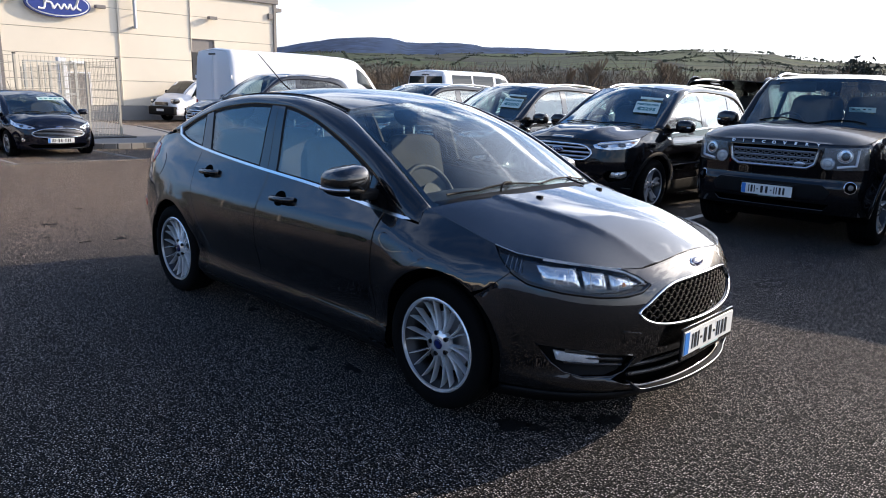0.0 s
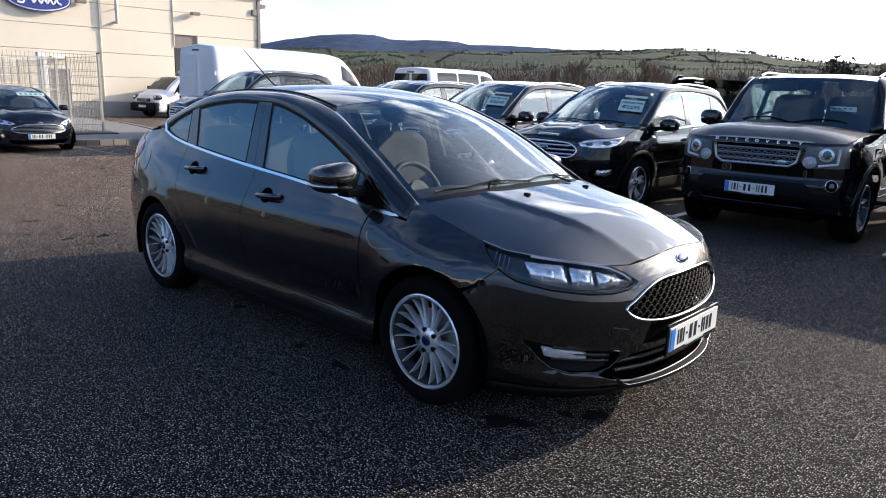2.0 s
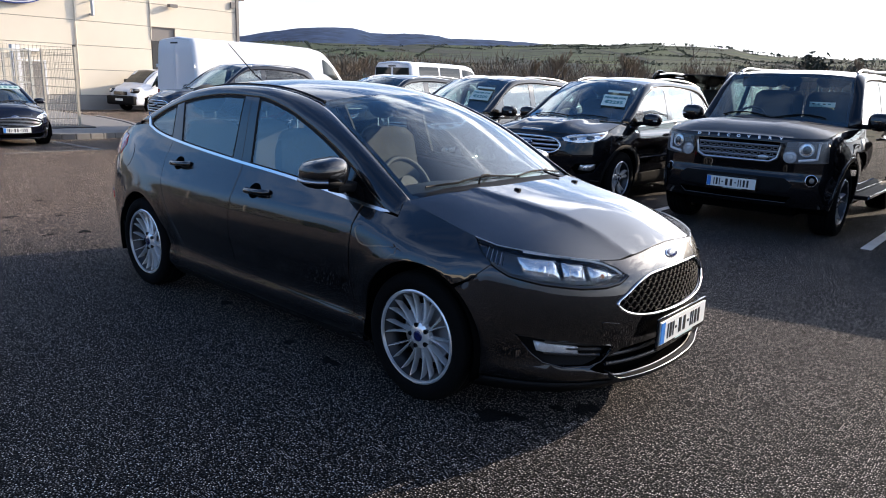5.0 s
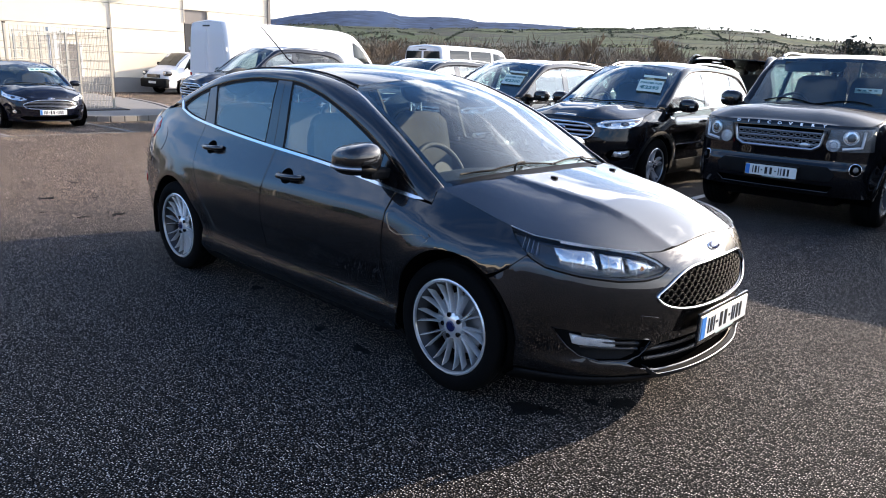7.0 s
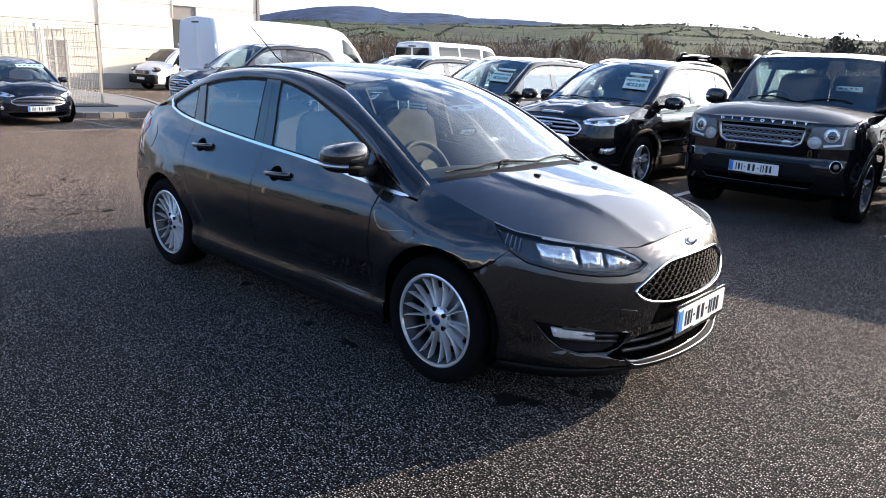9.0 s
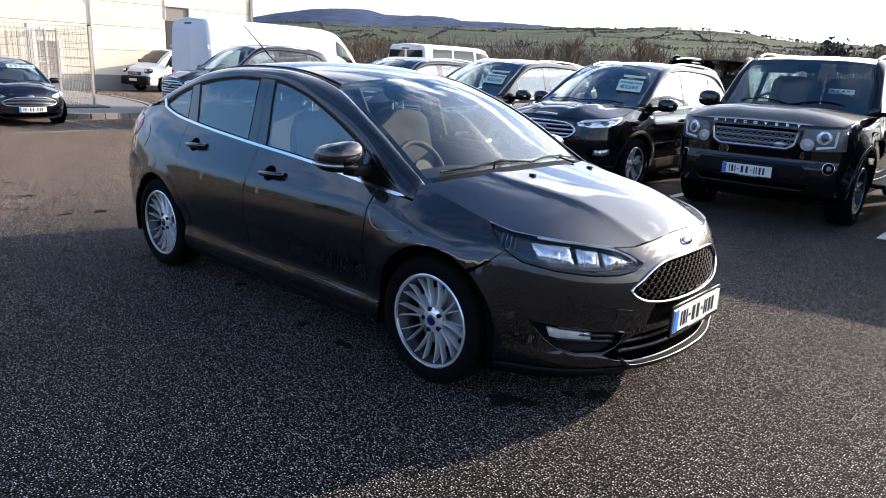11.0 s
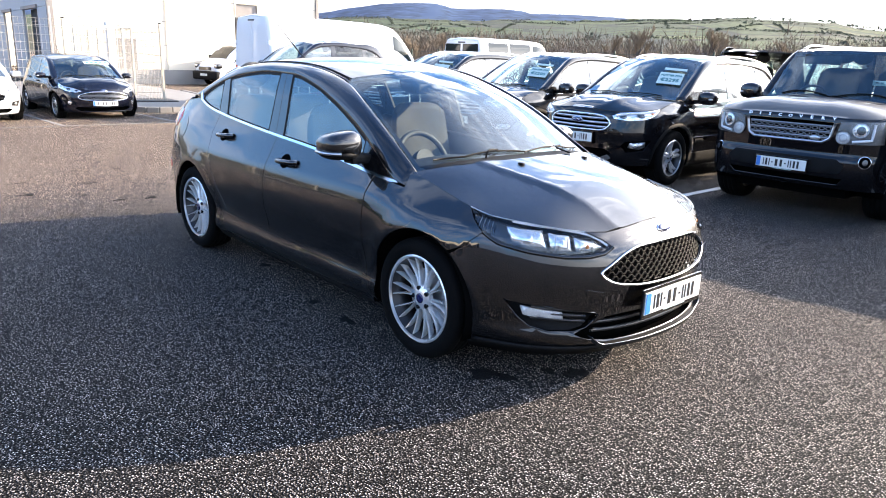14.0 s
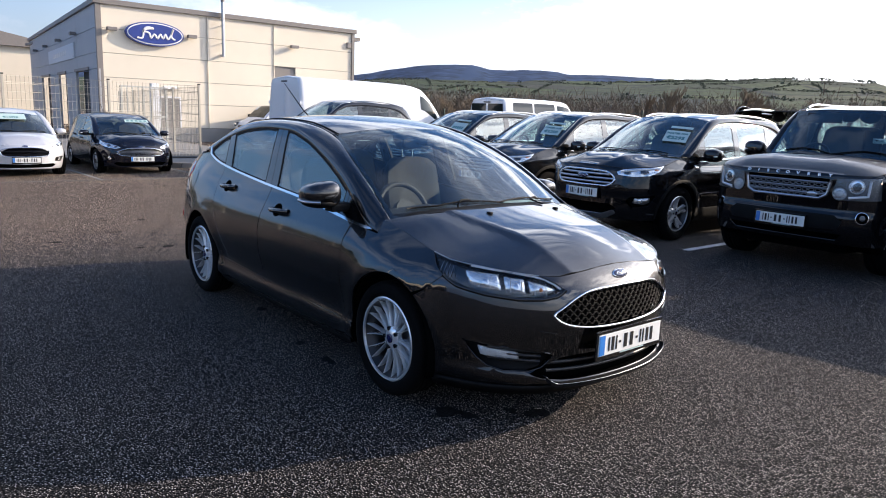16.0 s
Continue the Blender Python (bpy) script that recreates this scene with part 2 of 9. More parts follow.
def box(cx, cy, cz, sx, sy, sz, m=None, bm=None):
    bm = bm or bmesh.new()
    mat = Matrix.Translation((cx, cy, cz)) @ Matrix.Diagonal((sx, sy, sz, 1))
    bmesh.ops.create_cube(bm, size=1.0, matrix=(m @ mat) if m else mat)
    return bm


def cyl(p, q, r, n=16, bm=None, r2=None):
    bm = bm or bmesh.new()
    p, q = Vector(p), Vector(q)
    d = q - p
    mat = Matrix.Translation((p + q) / 2) @ d.to_track_quat("Z", "Y").to_matrix().to_4x4()
    bmesh.ops.create_cone(bm, cap_ends=True, segments=n, radius1=r, radius2=r if r2 is None else r2, depth=d.length, matrix=mat)
    return bm


def pchip(pts):
    """Smooth monotone curve through points of growing x; held level past its ends."""
    x = np.array([p[0] for p in pts], float)
    y = np.array([p[1] for p in pts], float)
    if x[0] > x[-1]:
        x, y = x[::-1], y[::-1]
    h = np.diff(x)
    d = np.diff(y) / h
    m = np.zeros_like(x)
    m[0], m[-1] = d[0], d[-1]
    for i in range(1, len(x) - 1):
        if d[i - 1] * d[i] > 0:
            w1, w2 = 2 * h[i] + h[i - 1], h[i] + 2 * h[i - 1]
            m[i] = (w1 + w2) / (w1 / d[i - 1] + w2 / d[i])

    def f(v):
        v = np.clip(np.asarray(v, float), x[0], x[-1])
        i = np.clip(np.searchsorted(x, v) - 1, 0, len(h) - 1)
        t = (v - x[i]) / h[i]
        return ((1 + 2 * t) * (1 - t) ** 2 * y[i] + t * (1 - t) ** 2 * h[i] * m[i] + t * t * (3 - 2 * t) * y[i + 1] + t * t * (t - 1) * h[i] * m[i + 1])
    return f


def spline(pts, n=200):
    """Natural cubic through points of any dimension, by chord length."""
    p = np.array(pts, float)
    s = np.concatenate([[0], np.cumsum(np.maximum(1e-6, np.linalg.norm(np.diff(p, axis=0), axis=1)))])
    k = len(s)
    a = np.zeros((k, k))
    r = np.zeros_like(p)
    a[0, 0] = a[-1, -1] = 1
    h = np.diff(s)
    for i in range(1, k - 1):
        a[i, i - 1], a[i, i], a[i, i + 1] = h[i - 1], 2 * (h[i - 1] + h[i]), h[i]
        r[i] = 6 * ((p[i + 1] - p[i]) / h[i] - (p[i] - p[i - 1]) / h[i - 1])
    m = np.linalg.solve(a, r)
    t = np.linspace(0, s[-1], n)
    i = np.clip(np.searchsorted(s, t) - 1, 0, k - 2)
    u, v, hh = (s[i + 1] - t)[:, None], (t - s[i])[:, None], h[i][:, None]
    return (m[i] * u ** 3 + m[i + 1] * v ** 3) / (6 * hh) + (p[i] / hh - m[i] * hh / 6) * u + (p[i + 1] / hh - m[i + 1] * hh / 6) * v


def dense(poly, step, closed=True):
    out = []
    k = len(poly)
    for i in range(k if closed else k - 1):
        a, b = np.array(poly[i], float), np.array(poly[(i + 1) % k], float)
        n = max(1, int(np.ceil(np.linalg.norm(b - a) / step)))
        out += [a + (b - a) * j / n for j in range(n)]
    if not closed:
        out.append(np.array(poly[-1], float))
    return np.array(out)


def inside(poly, p):
    x, y = p[:, 0], p[:, 1]
    res = np.zeros(len(p), bool)
    q = np.roll(poly, -1, axis=0)
    for (x1, y1), (x2, y2) in zip(poly, q):
        if y1 == y2:
            continue
        c = ((y1 > y) != (y2 > y)) & (x < (x2 - x1) * (y - y1) / (y2 - y1) + x1)
        res ^= c
    return res


def shrink(poly, d):
    """A closed outline moved inwards by d."""
    p = np.array(poly, float)
    area = np.sum(p[:, 0] * np.roll(p[:, 1], -1) - np.roll(p[:, 0], -1) * p[:, 1])
    e = np.roll(p, -1, axis=0) - p
    e /= np.maximum(1e-9, np.linalg.norm(e, axis=1))[:, None]
    nrm = np.stack([-e[:, 1], e[:, 0]], 1) * (1 if area > 0 else -1)
    nb = nrm + np.roll(nrm, 1, axis=0)
    nb /= np.maximum(1e-9, (nb ** 2).sum(1))[:, None] / 2
    return p + np.clip(nb, -2.5, 2.5) * d


def edge_dist(poly, p):
    best = np.full(len(p), 9e9)
    for a, b in zip(poly, np.roll(poly, -1, axis=0)):
        ab = b - a
        t = np.clip(((p - a) @ ab) / max(1e-12, ab @ ab), 0, 1)
        best = np.minimum(best, ((p - a - t[:, None] * ab) ** 2).sum(1))
    return np.sqrt(best)


def fill(outline, step, holes=()):
    """Triangles over a closed outline with holes: points, faces, boundary loops."""
    from mathutils.geometry import delaunay_2d_cdt
    loops = [np.array(outline)] + [np.array(h) for h in holes]
    lo, hi = loops[0].min(0), loops[0].max(0)
    xs, ys = np.arange(lo[0] + step * 0.5, hi[0], step), np.arange(lo[1] + step * 0.5, hi[1], step)
    g = np.array([(x, y) for x in xs for y in ys]).reshape(-1, 2)
    if len(g):
        keep = inside(loops[0], g)
        for h in loops[1:]:
            keep &= ~inside(h, g)
        g = g[keep]
    if len(g):
        dist = np.min([edge_dist(q, g) for q in loops], axis=0)
        g = g[dist > step * 0.4]
    pts, edges, base = [], [], 0
    for q in loops:
        pts += [Vector(v) for v in q]
        edges += [(base + i, base + (i + 1) % len(q)) for i in range(len(q))]
        base += len(q)
    pts += [Vector(v) for v in g]
    vs, _, fs, orig, _, _ = delaunay_2d_cdt(pts, edges, [], 0, 1e-6)
    v = np.array([tuple(a) for a in vs])
    f = np.array([a for a in fs if len(a) == 3])
    c = v[f].mean(1)
    keep = inside(loops[0], c)
    for h in loops[1:]:
        keep &= ~inside(h, c)
    f = f[keep]
    count = {}
    for a in f:
        for i in range(3):
            count[(a[i], a[(i + 1) % 3])] = 1
    rim = [e for e in count if (e[1], e[0]) not in count]
    return v, f, rim


def surf_normals(surf, p, e=1e-3):
    dx = surf(p + np.array([e, 0])) - surf(p - np.array([e, 0]))
    dy = surf(p + np.array([0, e])) - surf(p - np.array([0, e]))
    n = np.cross(dx, dy)
    return n / np.maximum(1e-12, np.linalg.norm(n, axis=1))[:, None]


def panel(name, outline, surf, mat, parent, step=0.05, thick=0.012, off=0.0, gap=0.002, holes=(), label="", centre=None, bulge=0.0, fine=None):
    """A sheet of real thickness over an outline of the surface surf(u, v), a little smaller than the outline so that joints show.
    bulge lifts its middle (lamps, badges)."""
    out = dense(outline, fine or step * 0.6)
    if gap:
        out = shrink(out, gap)
    hl = [dense(h, fine or step * 0.6) for h in holes]
    v, f, rim = fill(out, step, hl)
    p3, n3 = surf(v), surf_normals(surf, v)
    c = np.array(centre) if centre is not None else np.array([p3[:, 0].mean() * 0.7, 0, 0.55])
    if ((p3 - c) * n3).sum() < 0:
        n3, f, rim = -n3, f[:, ::-1], [(b, a) for a, b in rim]
    g3 = np.cross(p3[f[:, 1]] - p3[f[:, 0]], p3[f[:, 2]] - p3[f[:, 0]])
    if (g3 * n3[f[:, 0]]).sum() < 0:
        f, rim = f[:, ::-1], [(b, a) for a, b in rim]
    lift = off
    if bulge:
        d = edge_dist(out, v)
        lift = (off + bulge * np.sqrt(np.clip(d / max(1e-6, d.max()), 0, 1)))[:, None]
    p3 = p3 + n3 * lift
    k = len(p3)
    ring = sorted({a for e in rim for a in e})
    ids = {a: i for i, a in enumerate(ring)}
    r = len(ring)
    rp, rn = p3[ring], n3[ring]
    verts = np.concatenate([p3, rp, rp - rn * thick, p3 - n3 * thick])
    faces = [tuple(a) for a in f]
    for a, b in rim:
        faces.append((k + ids[b], k + ids[a], k + r + ids[a], k + r + ids[b]))
    faces += [tuple(a[::-1] + k + 2 * r) for a in f]
    # rim normals point away from the sheet's middle, along the sheet
    side = np.zeros((r, 3))
    for a, b in rim:
        e = np.cross(p3[b] - p3[a], (n3[a] + n3[b]) / 2)
        side[ids[a]] += e
        side[ids[b]] += e
    side /= np.maximum(1e-9, np.linalg.norm(side, axis=1))[:, None]
    soft = side + rn * 0.9
    soft /= np.maximum(1e-9, np.linalg.norm(soft, axis=1))[:, None]
    nn = n3
    if bulge:
        return link_mesh(name, verts, faces, mat, parent, label)
    return link_mesh(name, verts, faces, mat, parent, label, np.concatenate([nn, soft, side, -n3]))


def loft(name, curves, mat, parent, label="", closed=False, thick=0.0, smooth=True):
    """A sheet through curves of equal length."""
    c = [np.array(a, float) for a in curves]
    n, k = len(c[0]), len(c)
    v = np.concatenate(c)
    f = []
    for i in range(k - 1 if not closed else k):
        j = (i + 1) % k
        for a in range(n - 1):
            f.append((i * n + a, j * n + a, j * n + a + 1, i * n + a + 1))
    ob = link_mesh(name, v, f, mat, parent, label, smooth=smooth)
    if thick:
        md = ob.modifiers.new("thickness", "SOLIDIFY")
        md.thickness, md.offset = thick, -1
    return ob


def tube(name, path, r, mat, parent, label="", n=8, closed=False, flat=1.0, up=None):
    """A bar swept along a path; flat squeezes it along up."""
    p = np.array(path, float)
    k = len(p)
    t = np.roll(p, -1, 0) - np.roll(p, 1, 0) if closed else np.gradient(p, axis=0)
    t /= np.maximum(1e-9, np.linalg.norm(t, axis=1))[:, None]
    ref = np.array(up if up is not None else (0, 0, 1), float)
    b = np.cross(t, ref)
    bad = np.linalg.norm(b, axis=1) < 0.05
    b[bad] = np.cross(t[bad], np.array([1.0, 0.1, 0]))
    b /= np.linalg.norm(b, axis=1)[:, None]
    u = np.cross(b, t)
    ang = np.linspace(0, 2 * np.pi, n, endpoint=False)
    rr = np.asarray(r) if np.ndim(r) else np.full(k, r)
    v = (p[:, None] + (b[:, None] * np.cos(ang)[None, :, None] + u[:, None] * np.sin(ang)[None, :, None] * flat) * rr[:, None, None]).reshape(-1, 3)
    f = []
    for i in range(k if closed else k - 1):
        j = (i + 1) % k
        for a in range(n):
            c = (a + 1) % n
            f.append((i * n + a, j * n + a, j * n + c, i * n + c)[::-1])
    if not closed:
        f += [tuple(range(n)), tuple(range((k - 1) * n, k * n))[::-1]]
    if name is None:
        return v, f
    return link_mesh(name, v, f, mat, parent, label)


def bars(name, paths, r, mat, parent, label="", n=5, closed=False, flat=1.0, up=None):
    """Many tubes in one mesh."""
    vs, fs, k = [], [], 0
    for p in paths:
        v, f = tube(None, p, r, None, None, n=n, closed=closed, flat=flat, up=up)
        vs.append(v)
        fs += [tuple(i + k for i in a) for a in f]
        k += len(v)
    return link_mesh(name, np.concatenate(vs), fs, mat, parent, label)


def lathe(profile, n=48, axis_y=True):
    """Verts and faces of a profile of (radius, depth) turned about the y axis."""
    ang = np.linspace(0, 2 * np.pi, n, endpoint=False)
    v, f = [], []
    for r, d in profile:
        v += [(r * math.cos(a), d, r * math.sin(a)) for a in ang]
    for i in range(len(profile) - 1):
        for a in range(n):
            b = (a + 1) % n
            f.append((i * n + a, i * n + b, (i + 1) * n + b, (i + 1) * n + a))
    return v, f


def text(name, words, size, mat, parent, m, label="", depth=0.002, sx=1.0, bold=0.0, space=1.0):
    """Letters as a mesh, centred on m, reading along its x with y up."""
    cu = bpy.data.curves.new(name, "FONT")
    cu.body, cu.size, cu.extrude, cu.align_x, cu.align_y = words, size, depth, "CENTER", "CENTER"
    cu.offset, cu.resolution_u, cu.space_character = bold, 2, space
    tmp = bpy.data.objects.new(name, cu)
    scene.collection.objects.link(tmp)
    me = bpy.data.meshes.new_from_object(tmp.evaluated_get(bpy.context.evaluated_depsgraph_get()))
    bpy.data.objects.remove(tmp)
    me.transform(m @ Matrix.Diagonal((sx, 1, 1, 1)))
    me.materials.clear()
    me.materials.append(mat)
    ob = new(name, me)
    ob.parent = parent
    if label:
        ob["label"] = label
    return ob

# ---- car bodies ----
class Shell:
    """A car's skin. Lower skin: L(w, z), w metres round the plan from the nose (right side positive), z height.
    Local axes: front +x, right -y, ground z = 0."""

    def __init__(self, plan, sides, nose, tail, flare=()):
        pts = list(plan)
        full = [(x, -y) for x, y in pts[1:3]][::-1] + pts + [(x, -y) for x, y in pts[-3:-1]][::-1]
        d = spline(full, 1600)
        i0 = int(np.argmin(np.hypot(d[:400, 0] - pts[0][0], d[:400, 1] - pts[0][1])))
        i1 = 1200 + int(np.argmin(np.hypot(d[1200:, 0] - pts[-1][0], d[1200:, 1] - pts[-1][1])))
        d = d[i0:i1 + 1]
        if d[0, 0] < d[-1, 0]:
            d = d[::-1]
        d[0, 1] = d[-1, 1] = 0
        s = np.concatenate([[0], np.cumsum(np.linalg.norm(np.diff(d, axis=0), axis=1))])
        t = np.gradient(d, s, axis=0)
        self.s, self.d = s, d
        n = np.stack([t[:, 1], -t[:, 0]], 1)
        n /= np.linalg.norm(n, axis=1)[:, None]
        if n[len(n) // 2, 1] < 0:
            n = -n
        self.n = n
        self.sides = [(x, pchip(p)) for x, p in sides]
        self.nose, self.tail = pchip(nose), pchip(tail)
        self.flare = flare
        self.wmax = s[-1]

    def wx(self, x):
        return np.interp(-np.asarray(x, float), -np.minimum.accumulate(self.d[:, 0]) + np.arange(len(self.s)) * 1e-9, self.s)

    def wq(self, q):
        h = int(np.argmax(self.d[:, 1]))
        q = np.asarray(q, float)
        return np.sign(q) * np.interp(np.abs(q), np.maximum.accumulate(self.d[:h, 1]) + np.arange(h) * 1e-9, self.s[:h])

    def L(self, p):
        w, z = p[:, 0], p[:, 1]
        a = np.clip(np.abs(w), 0, self.wmax)
        x, y = np.interp(a, self.s, self.d[:, 0]), np.interp(a, self.s, self.d[:, 1])
        nx, ny = np.interp(a, self.s, self.n[:, 0]), np.interp(a, self.s, self.n[:, 1])
        xs = [v for v, _ in self.sides]
        prof = np.array([f(z) for _, f in self.sides])
        i = np.clip(np.searchsorted(xs, x) - 1, 0, len(xs) - 2) if len(xs) > 1 else np.zeros(len(x), int)
        if len(xs) > 1:
            t = np.clip((x - np.take(xs, i)) / (np.take(xs, i + 1) - np.take(xs, i)), 0, 1)
            t = t * t * (3 - 2 * t)
            k = np.arange(len(x))
            side = prof[i, k] * (1 - t) + prof[i + 1, k] * t
        else:
            side = prof[0]
        for fx, fz, fr, amount in self.flare:
            rr = np.hypot(x - fx, z - fz)
            side = side - amount * np.exp(-((rr - fr) / 0.07) ** 2)
        fr = np.maximum(nx, 0) ** 2
        re = np.maximum(-nx, 0) ** 2
        ins = fr * self.nose(z) + re * self.tail(z) + ny ** 2 * side
        px, py = x - nx * ins, y - ny * ins
        return np.stack([px, np.where(w >= 0, -py, py), z], 1)

    def side(self, x, z, sgn=1):
        x, z = np.broadcast_arrays(np.asarray(x, float), np.asarray(z, float))
        return self.L(np.stack([sgn * self.wx(x), z], 1))

    def xz(self, pts, sgn=1):
        """Outline given as (x, z) on a side, in (w, z)."""
        p = np.array(pts, float)
        return np.stack([sgn * self.wx(p[:, 0]), p[:, 1]], 1)

    def qz(self, pts):
        """Outline given as (q, z) on the front; q grows towards the car's right."""
        p = np.array(pts, float)
        return np.stack([self.wq(p[:, 0]), p[:, 1]], 1)


def patch(boundary, rough, ease=1e-5):
    """A smooth surface z(x, y) near rough(x, y) that meets a closed 3D boundary (cubic radial fit of the gap between them)."""
    b = np.array(boundary, float)
    db = dense(b, 0.09)
    delta = db[:, 2] - rough(db[:, 0], db[:, 1])
    k = len(db)
    r = np.hypot(db[:, None, 0] - db[None, :, 0], db[:, None, 1] - db[None, :, 1])
    a = np.zeros((k + 3, k + 3))
    a[:k, :k] = r ** 3 + ease * np.eye(k)
    a[:k, k], a[:k, k + 1:] = 1, db[:, :2]
    a[k, :k], a[k + 1:, :k] = 1, db[:, :2].T
    c = np.linalg.lstsq(a, np.concatenate([delta, [0, 0, 0]]), rcond=None)[0]

    def surf(p):
        d = np.hypot(p[:, None, 0] - db[None, :, 0], p[:, None, 1] - db[None, :, 1]) ** 3
        z = rough(p[:, 0], p[:, 1]) + d @ c[:k] + c[k] + p @ c[k + 1:]
        return np.stack([p[:, 0], p[:, 1], z], 1)
    return surf


def mirror_y(c):
    return [(x, -y, z) for x, y, z in c]


def arc(cx, cz, r, a0, a1, n=24):
    return [(cx + r * math.cos(radians(a)), cz + r * math.sin(radians(a))) for a in np.linspace(a0, a1, n)]


def ellipse(cx, cy, a, b, n=32):
    return [(cx + a * math.cos(t), cy + b * math.sin(t)) for t in np.linspace(0, 2 * math.pi, n, endpoint=False)]


def car_root(name, m, label, category, group="parked cars"):
    e = new(name)
    e.matrix_world = m
    e.empty_display_size = 0.3
    tagged(e, label, category, group)
    return e


def spoke_mesh(pairs, r0, r1, w0, w1, spread, y0, y1, depth, twist=0.0):
    """Verts and faces of wheel spokes: tapered bars with a raised ridge, in pairs that open outwards."""
    vs, fs = [], []
    for a in range(pairs):
        mid = 2 * math.pi * a / pairs + twist
        for sg in ((-1, 1) if spread else (0,)):
            st = []
            for k in range(6):
                t = k / 5
                r = r0 + (r1 - r0) * t
                ang = mid + sg * spread * (0.30 + 0.70 * t)
                hw = (w0 + (w1 - w0) * t) / 2
                yy = y0 + (y1 - y0) * t - 0.012 * math.sin(math.pi * t)
                c, s = math.cos(ang), math.sin(ang)
                for off, dd in ((-hw, 0.014), (-hw * 0.30, 0), (hw * 0.15, 0), (hw, 0.020), (hw * 0.8, depth), (-hw * 0.8, depth)):
                    st.append((r * c - off * s, -(yy - dd), r * s + off * c))
            b = len(vs)
            vs += st
            for k in range(5):
                for j in range(6):
                    n = (j + 1) % 6
                    fs.append((b + k * 6 + j, b + k * 6 + n, b + (k + 1) * 6 + n, b + (k + 1) * 6 + j))
            fs += [tuple(b + j for j in range(6)), tuple(b + 30 + j for j in range(6))[::-1]]
    return vs, fs


def make_wheel(parent, x, y, R, rim_r, width, style, mats=(None, None), sgn=1):
    """A wheel under a car. Its outer face looks to -y for sgn 1."""
    wh = new("wheel")
    wh.parent = parent
    wh.matrix_basis = pose(x, y, R, 0, 0, 0 if sgn > 0 else 180)
    h = width / 2
    prof = [(rim_r, h * 0.80), (rim_r + 0.012, h), (rim_r + (R - rim_r) * 0.45, h * 1.06), (R - 0.022, h * 0.98), (R - 0.006, h * 0.86), (R, h * 0.6), (R, h * 0.42), (R - 0.007, h * 0.40), (R - 0.007, h * 0.36), (R, h * 0.34), (R, h * 0.04), (R - 0.007, h * 0.02), (R - 0.007, -h * 0.02), (R, -h * 0.04), (R, -h * 0.34), (R - 0.007, -h * 0.36), (R - 0.007, -h * 0.40), (R, -h * 0.42),
            (R, -h * 0.6), (R - 0.006, -h * 0.86), (R - 0.012, -h * 0.93), (R - 0.022, -h * 0.98), (rim_r + (R - rim_r) * 0.55, -h * 1.06), (rim_r + (R - rim_r) * 0.3, -h * 1.05), (rim_r + 0.014, -h), (rim_r, -h * 0.86)]
    v, f = lathe(prof, 64)
    link_mesh("tyre", v, f, M_TYRE, wh)
    face = -h * 0.80
    a = rim_r
    prof = [(a - 0.004, -h * 0.86), (a + 0.004, -h * 0.93), (a - 0.002, -h * 0.97), (a - 0.010, -h * 0.95), (a - 0.014, -h * 0.86), (a - 0.03, -h * 0.55), (a - 0.045, -h * 0.2), (a - 0.045, h * 0.7), (a, h * 0.8)]
    bv, bf = lathe(prof[3:], 64)
    link_mesh("rim_barrel", bv, bf, M_BARREL, wh)
    v, f = lathe(prof[:5], 64)
    v, f = list(v), list(f)
    outer, dark = mats
    if style == "twenty":
        sv, sf = spoke_mesh(10, 0.040, a - 0.010, 0.013, 0.0145, 0.150, h * 0.66, h * 0.84, 0.034)
    elif style == "five":
        sv, sf = spoke_mesh(5, 0.04, a - 0.012, 0.085, 0.050, 0.17, h * 0.70, h * 0.80, 0.045, 0.3)
    elif style == "ten":
        sv, sf = spoke_mesh(5, 0.04, a - 0.012, 0.062, 0.030, 0.20, h * 0.68, h * 0.80, 0.045, 0.1)
    else:
        sv, sf = spoke_mesh(8, 0.04, a - 0.012, 0.070, 0.055, 0, h * 0.62, h * 0.74, 0.045)
    f += [tuple(i + len(v) for i in q) for q in sf]
    v += sv
    hv, hf = lathe([(0.026, -h * 0.72), (0.044, -h * 0.70), (0.062, -h * 0.60), (0.068, -h * 0.4), (0.0, -h * 0.4)], 32)
    f += [tuple(i + len(v) for i in q) for q in hf]
    v += hv
    ob = link_mesh("rim", v, f, outer or M_ALLOY, wh, smooth=True)
    md = ob.modifiers.new("edge", "EDGE_SPLIT")
    md.split_angle = radians(38)
    v, f = lathe([(0.0, -h * 0.77), (0.020, -h * 0.77), (0.026, -h * 0.75), (0.027, -h * 0.66)], 24)
    link_mesh("hub_cap", v, f, M_BLUE if style in ("twenty", "five") else M_GLOSSB, wh)
    for i in range(5):
        t = 2 * math.pi * (i + 0.5) / 5
        bm = cyl((0.054 * math.cos(t), -h * 0.72, 0.054 * math.sin(t)), (0.054 * math.cos(t), -h * 0.55, 0.054 * math.sin(t)), 0.012, 10)
        part("wheel_nut", bm, M_GLOSSB, wh)
    v, f = lathe([(0.0, -0.01), (0.145, -0.01), (0.145, 0.012), (0.0, 0.012)], 32)
    link_mesh("brake_disc", v, f, M_ALLOYD, wh, smooth=False)
    v, f = lathe([(a - 0.046, h * 0.1), (0.0, h * 0.12)], 32)
    link_mesh("hub_back", v, f, M_DARK, wh, smooth=False)
    return wh


